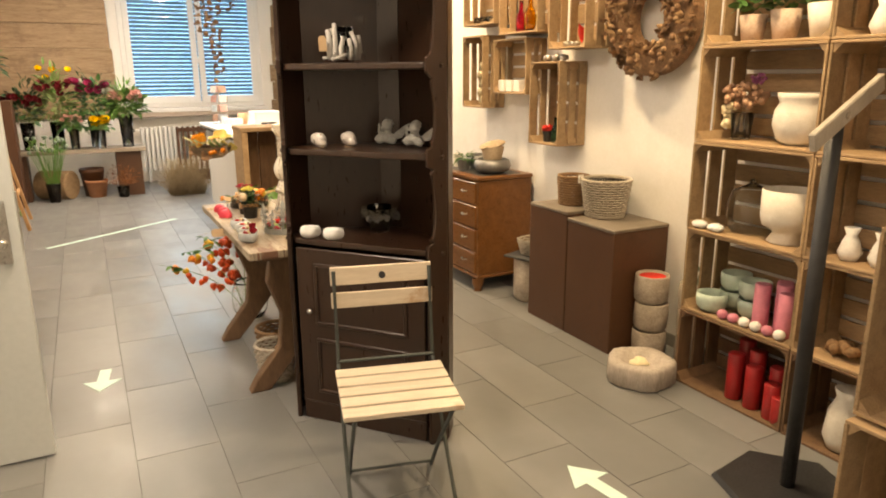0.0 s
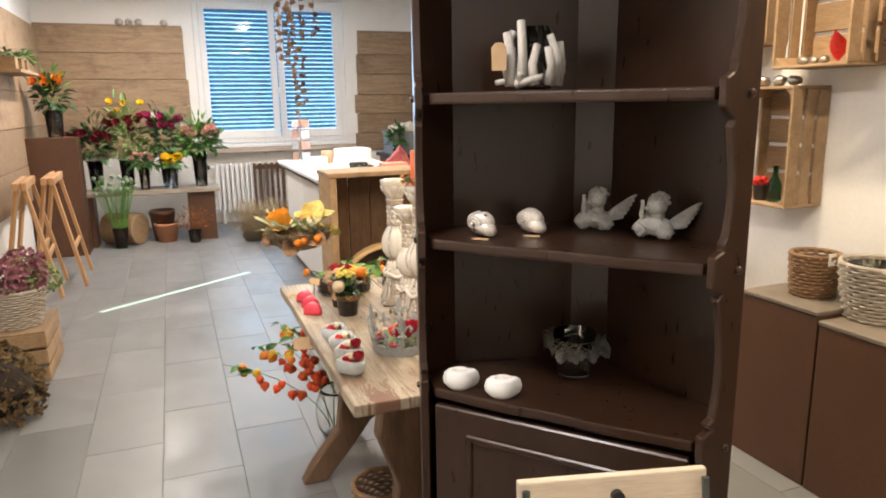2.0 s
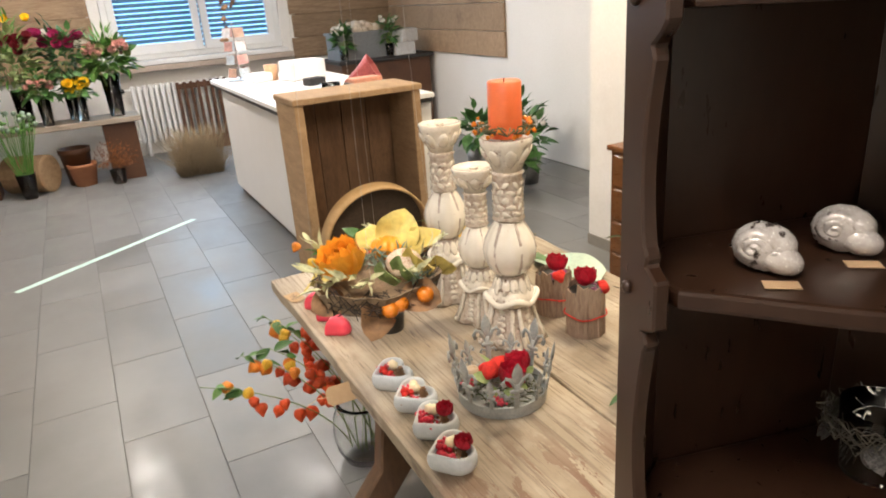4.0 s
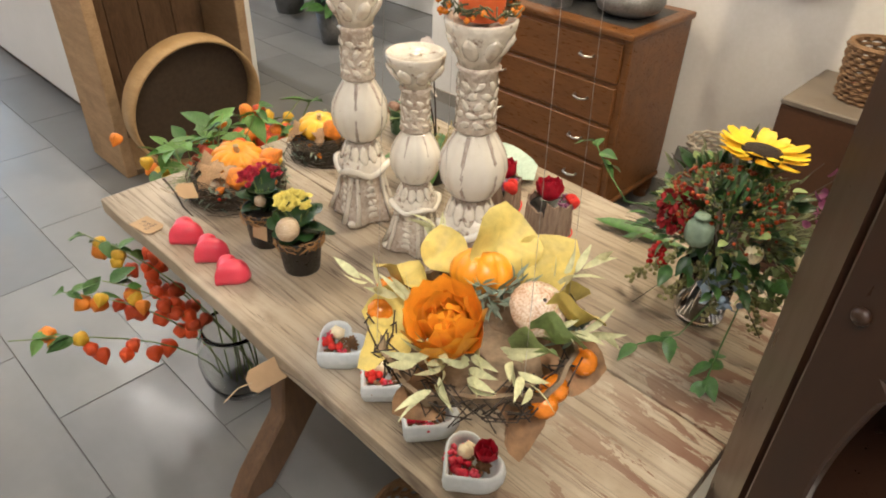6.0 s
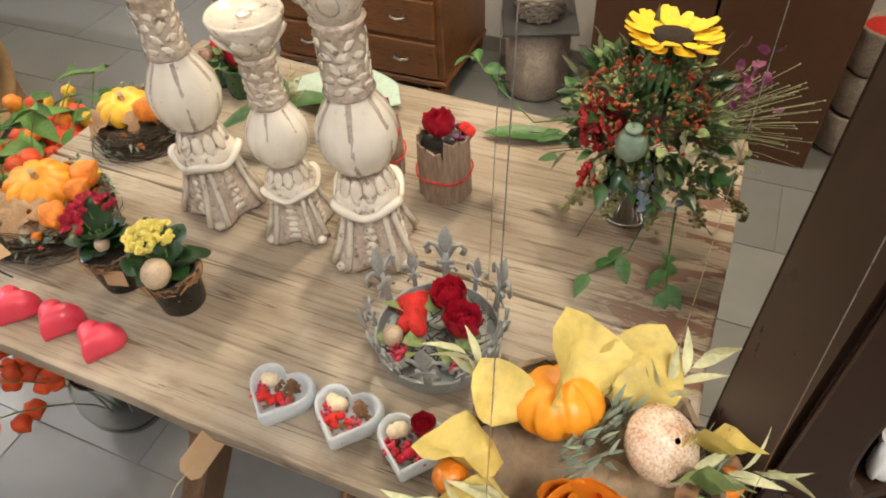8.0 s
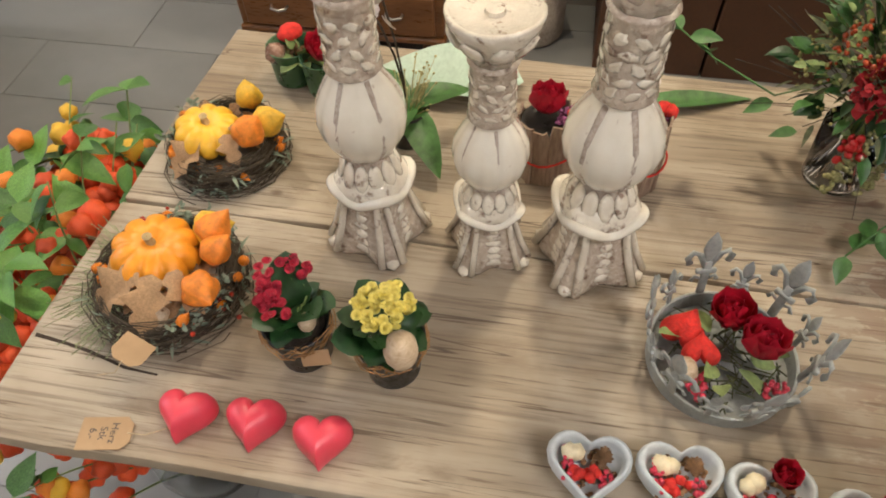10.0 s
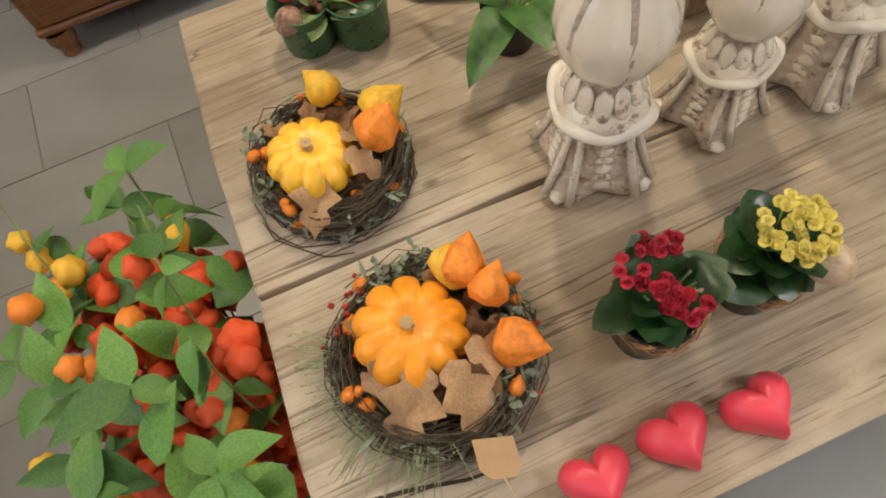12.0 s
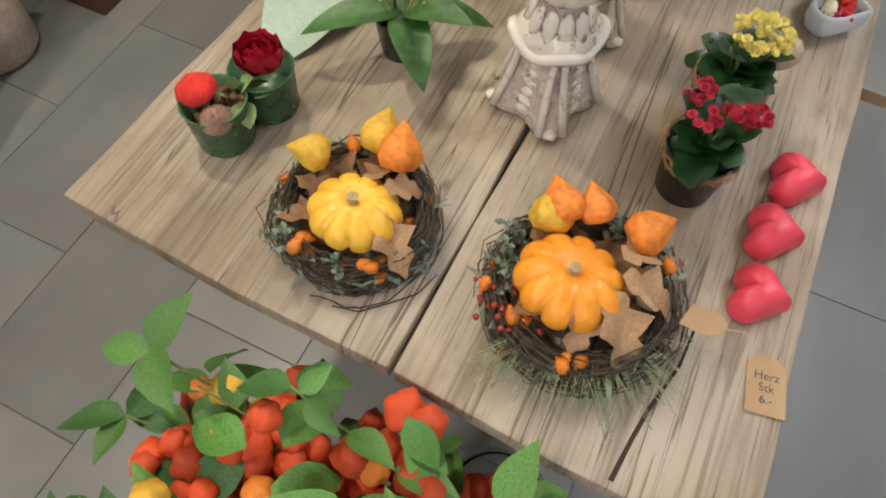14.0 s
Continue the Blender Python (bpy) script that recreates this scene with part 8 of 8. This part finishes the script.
solo("paper_sheet", box(-0.15, 0.15, -0.1, 0.1, 0, 0.002), WHITEPETAL, "white paper sheet on the counter", "paper", (0.75, 4.3, CT), 12)
pg = thing("paper_wrap_bouquet", "bouquet in red wrapping paper on the counter", "bouquet", (1.12, 4.0, CT), 60)
part("wrap", moved(lathe([(0.03, 0), (0.06, 0.12), (0.10, 0.22), (0.09, 0.22), (0.002, 0.1)], 20, lambda a, q: 1 + 0.08 * math.sin(6 * a)), pose(0, 0, 0.032, 62, 0, 0)), plain("red_wrapping", (0.36, 0.07, 0.07), 0.5), pg)
# back worktop with crates and glassware
bk = thing("back_worktop", "dark worktop below the boards carrying containers", "worktop", (0, 0, 0))
part("top", box(2.1, 3.27, 6.9, 7.6, 0.87, 0.91, 0.004), BLACK, bk)
part("body", box(2.14, 3.24, 6.95, 7.56, 0.0, 0.869, 0.003), BROWNBOX, bk)
gcr = thing("grey_plastic_crate", "grey plastic crate filled with pale gourds", "plastic crate", (2.45, 7.2, 0.911))
part("box", joined(box(-0.3, 0.3, -0.2, -0.19, 0, 0.26), box(-0.3, 0.3, 0.19, 0.2, 0, 0.26), box(-0.3, -0.29, -0.19, 0.19, 0, 0.26), box(0.29, 0.3, -0.19, 0.19, 0, 0.26), box(-0.32, 0.32, -0.215, 0.215, 0.26, 0.29)), plain("grey_plastic", (0.16, 0.17, 0.18), 0.5), gcr)
balls(Heap(), shape(blob(1, 1, 1, 2)), 40, (0, 0, 0.31), (0.26, 0.16, 0.05), 0.05).done("gourd", plain("pale_gourd", (0.50, 0.42, 0.33), 0.7), gcr)
for i in range(4):
    solo("clear_tub", box(-0.12, 0.12, -0.1, 0.1, 0, 0.14, 0.01, 2), plain("cloudy_plastic", (0.50, 0.51, 0.52), 0.3), "cloudy plastic tub on the worktop", "tub", (2.92 + 0.02 * i, 7.0 + 0.12 * (i % 2), 0.911 + 0.142 * (i // 2)), 8 * i, "plastic tubs")
vase_bouquet(2.2, 6.98, 0.911, 0.12, 0.05, [("white_flower", WHITEPETAL, 6, 0.03, 0.8)], "small white flowers in a glass on the worktop", 12, 26, 0.10, 0.22)
vase_bouquet(2.75, 6.98, 0.911, 0.14, 0.05, [("white_flower", WHITEPETAL, 7, 0.03, 0.8)], "white lily stems in a glass on the worktop", 13, 26, 0.10, 0.28)
sh_ = solo("glass_shelf", box(2.85, 3.28, 6.9, 7.9, 1.90, 1.93, 0.004), CREAMPETAL, "pale shelf with drinking glasses on the wall", "shelf")
for i in range(8):
    solo("drinking_glass", lathe([(0.03, 0), (0.036, 0.11), (0.034, 0.11), (0.028, 0.006), (0.002, 0.006)], 16), GLASS, "clear drinking glass on the shelf", "glass", (2.92 + 0.1 * (i % 2), 6.98 + 0.11 * (i // 2), 1.931), 0, "drinking glasses", smooth=True)
# green plants in pots on the floor beyond the chest
for i, (x, y, s) in enumerate(((2.55, 4.7, 1.0), (2.85, 4.6, 1.1), (2.7, 4.2, 0.9), (2.35, 3.9, 0.8))):
    gp_ = thing("floor_plant", "leafy green plant in a grey bucket on the floor", "potted plant", (x, y, 0), 0, "floor plants")
    part("bucket", lathe([(0.10 * s, 0), (0.14 * s, 0.26 * s), (0.13 * s, 0.26 * s), (0.002, 0.2 * s)], 22), GRAPHITE, gp_, smooth=True)
    leaves(Heap(), LF, 60, (0, 0, 0.36 * s), (0.22 * s, 0.22 * s, 0.26 * s), 0.15, 1.0).done("leaf", LEAF, gp_)
    if i > 1:
        balls(Heap(), BALL, 14, (0, 0, 0.55 * s), (0.16, 0.16, 0.08), 0.03).done("blossom", WHITEPETAL, gp_)

# ---- floor tiles, last ----
TW, TL = 0.328, 0.71
tile_me = {}
X0, Y0 = -0.312, 1.78
for i in range(-6, 12):
    for j in range(-10, 11):
        x0 = X0 + i * TW
        y0 = Y0 + j * TL + (i % 2) * TL / 2
        xa, xb, ya, yb = max(x0, XL), min(x0 + TW, XR2), max(y0, YB), min(y0 + TL, YF)
        if xb - xa < 0.05 or yb - ya < 0.05 or (xa > XR and yb < YRET):
            continue
        key = (round(xb - xa, 3), round(yb - ya, 3))
        if key not in tile_me:
            t = part("tile", box(0.0015, xb - xa - 0.0015, 0.0015, yb - ya - 0.0015, -0.006, 0.0, 0.0008), TILE, floor)
            tile_me[key] = t.data
        else:
            t = new("tile", tile_me[key])
            t.parent = floor
        t.location = (xa, ya, 0)
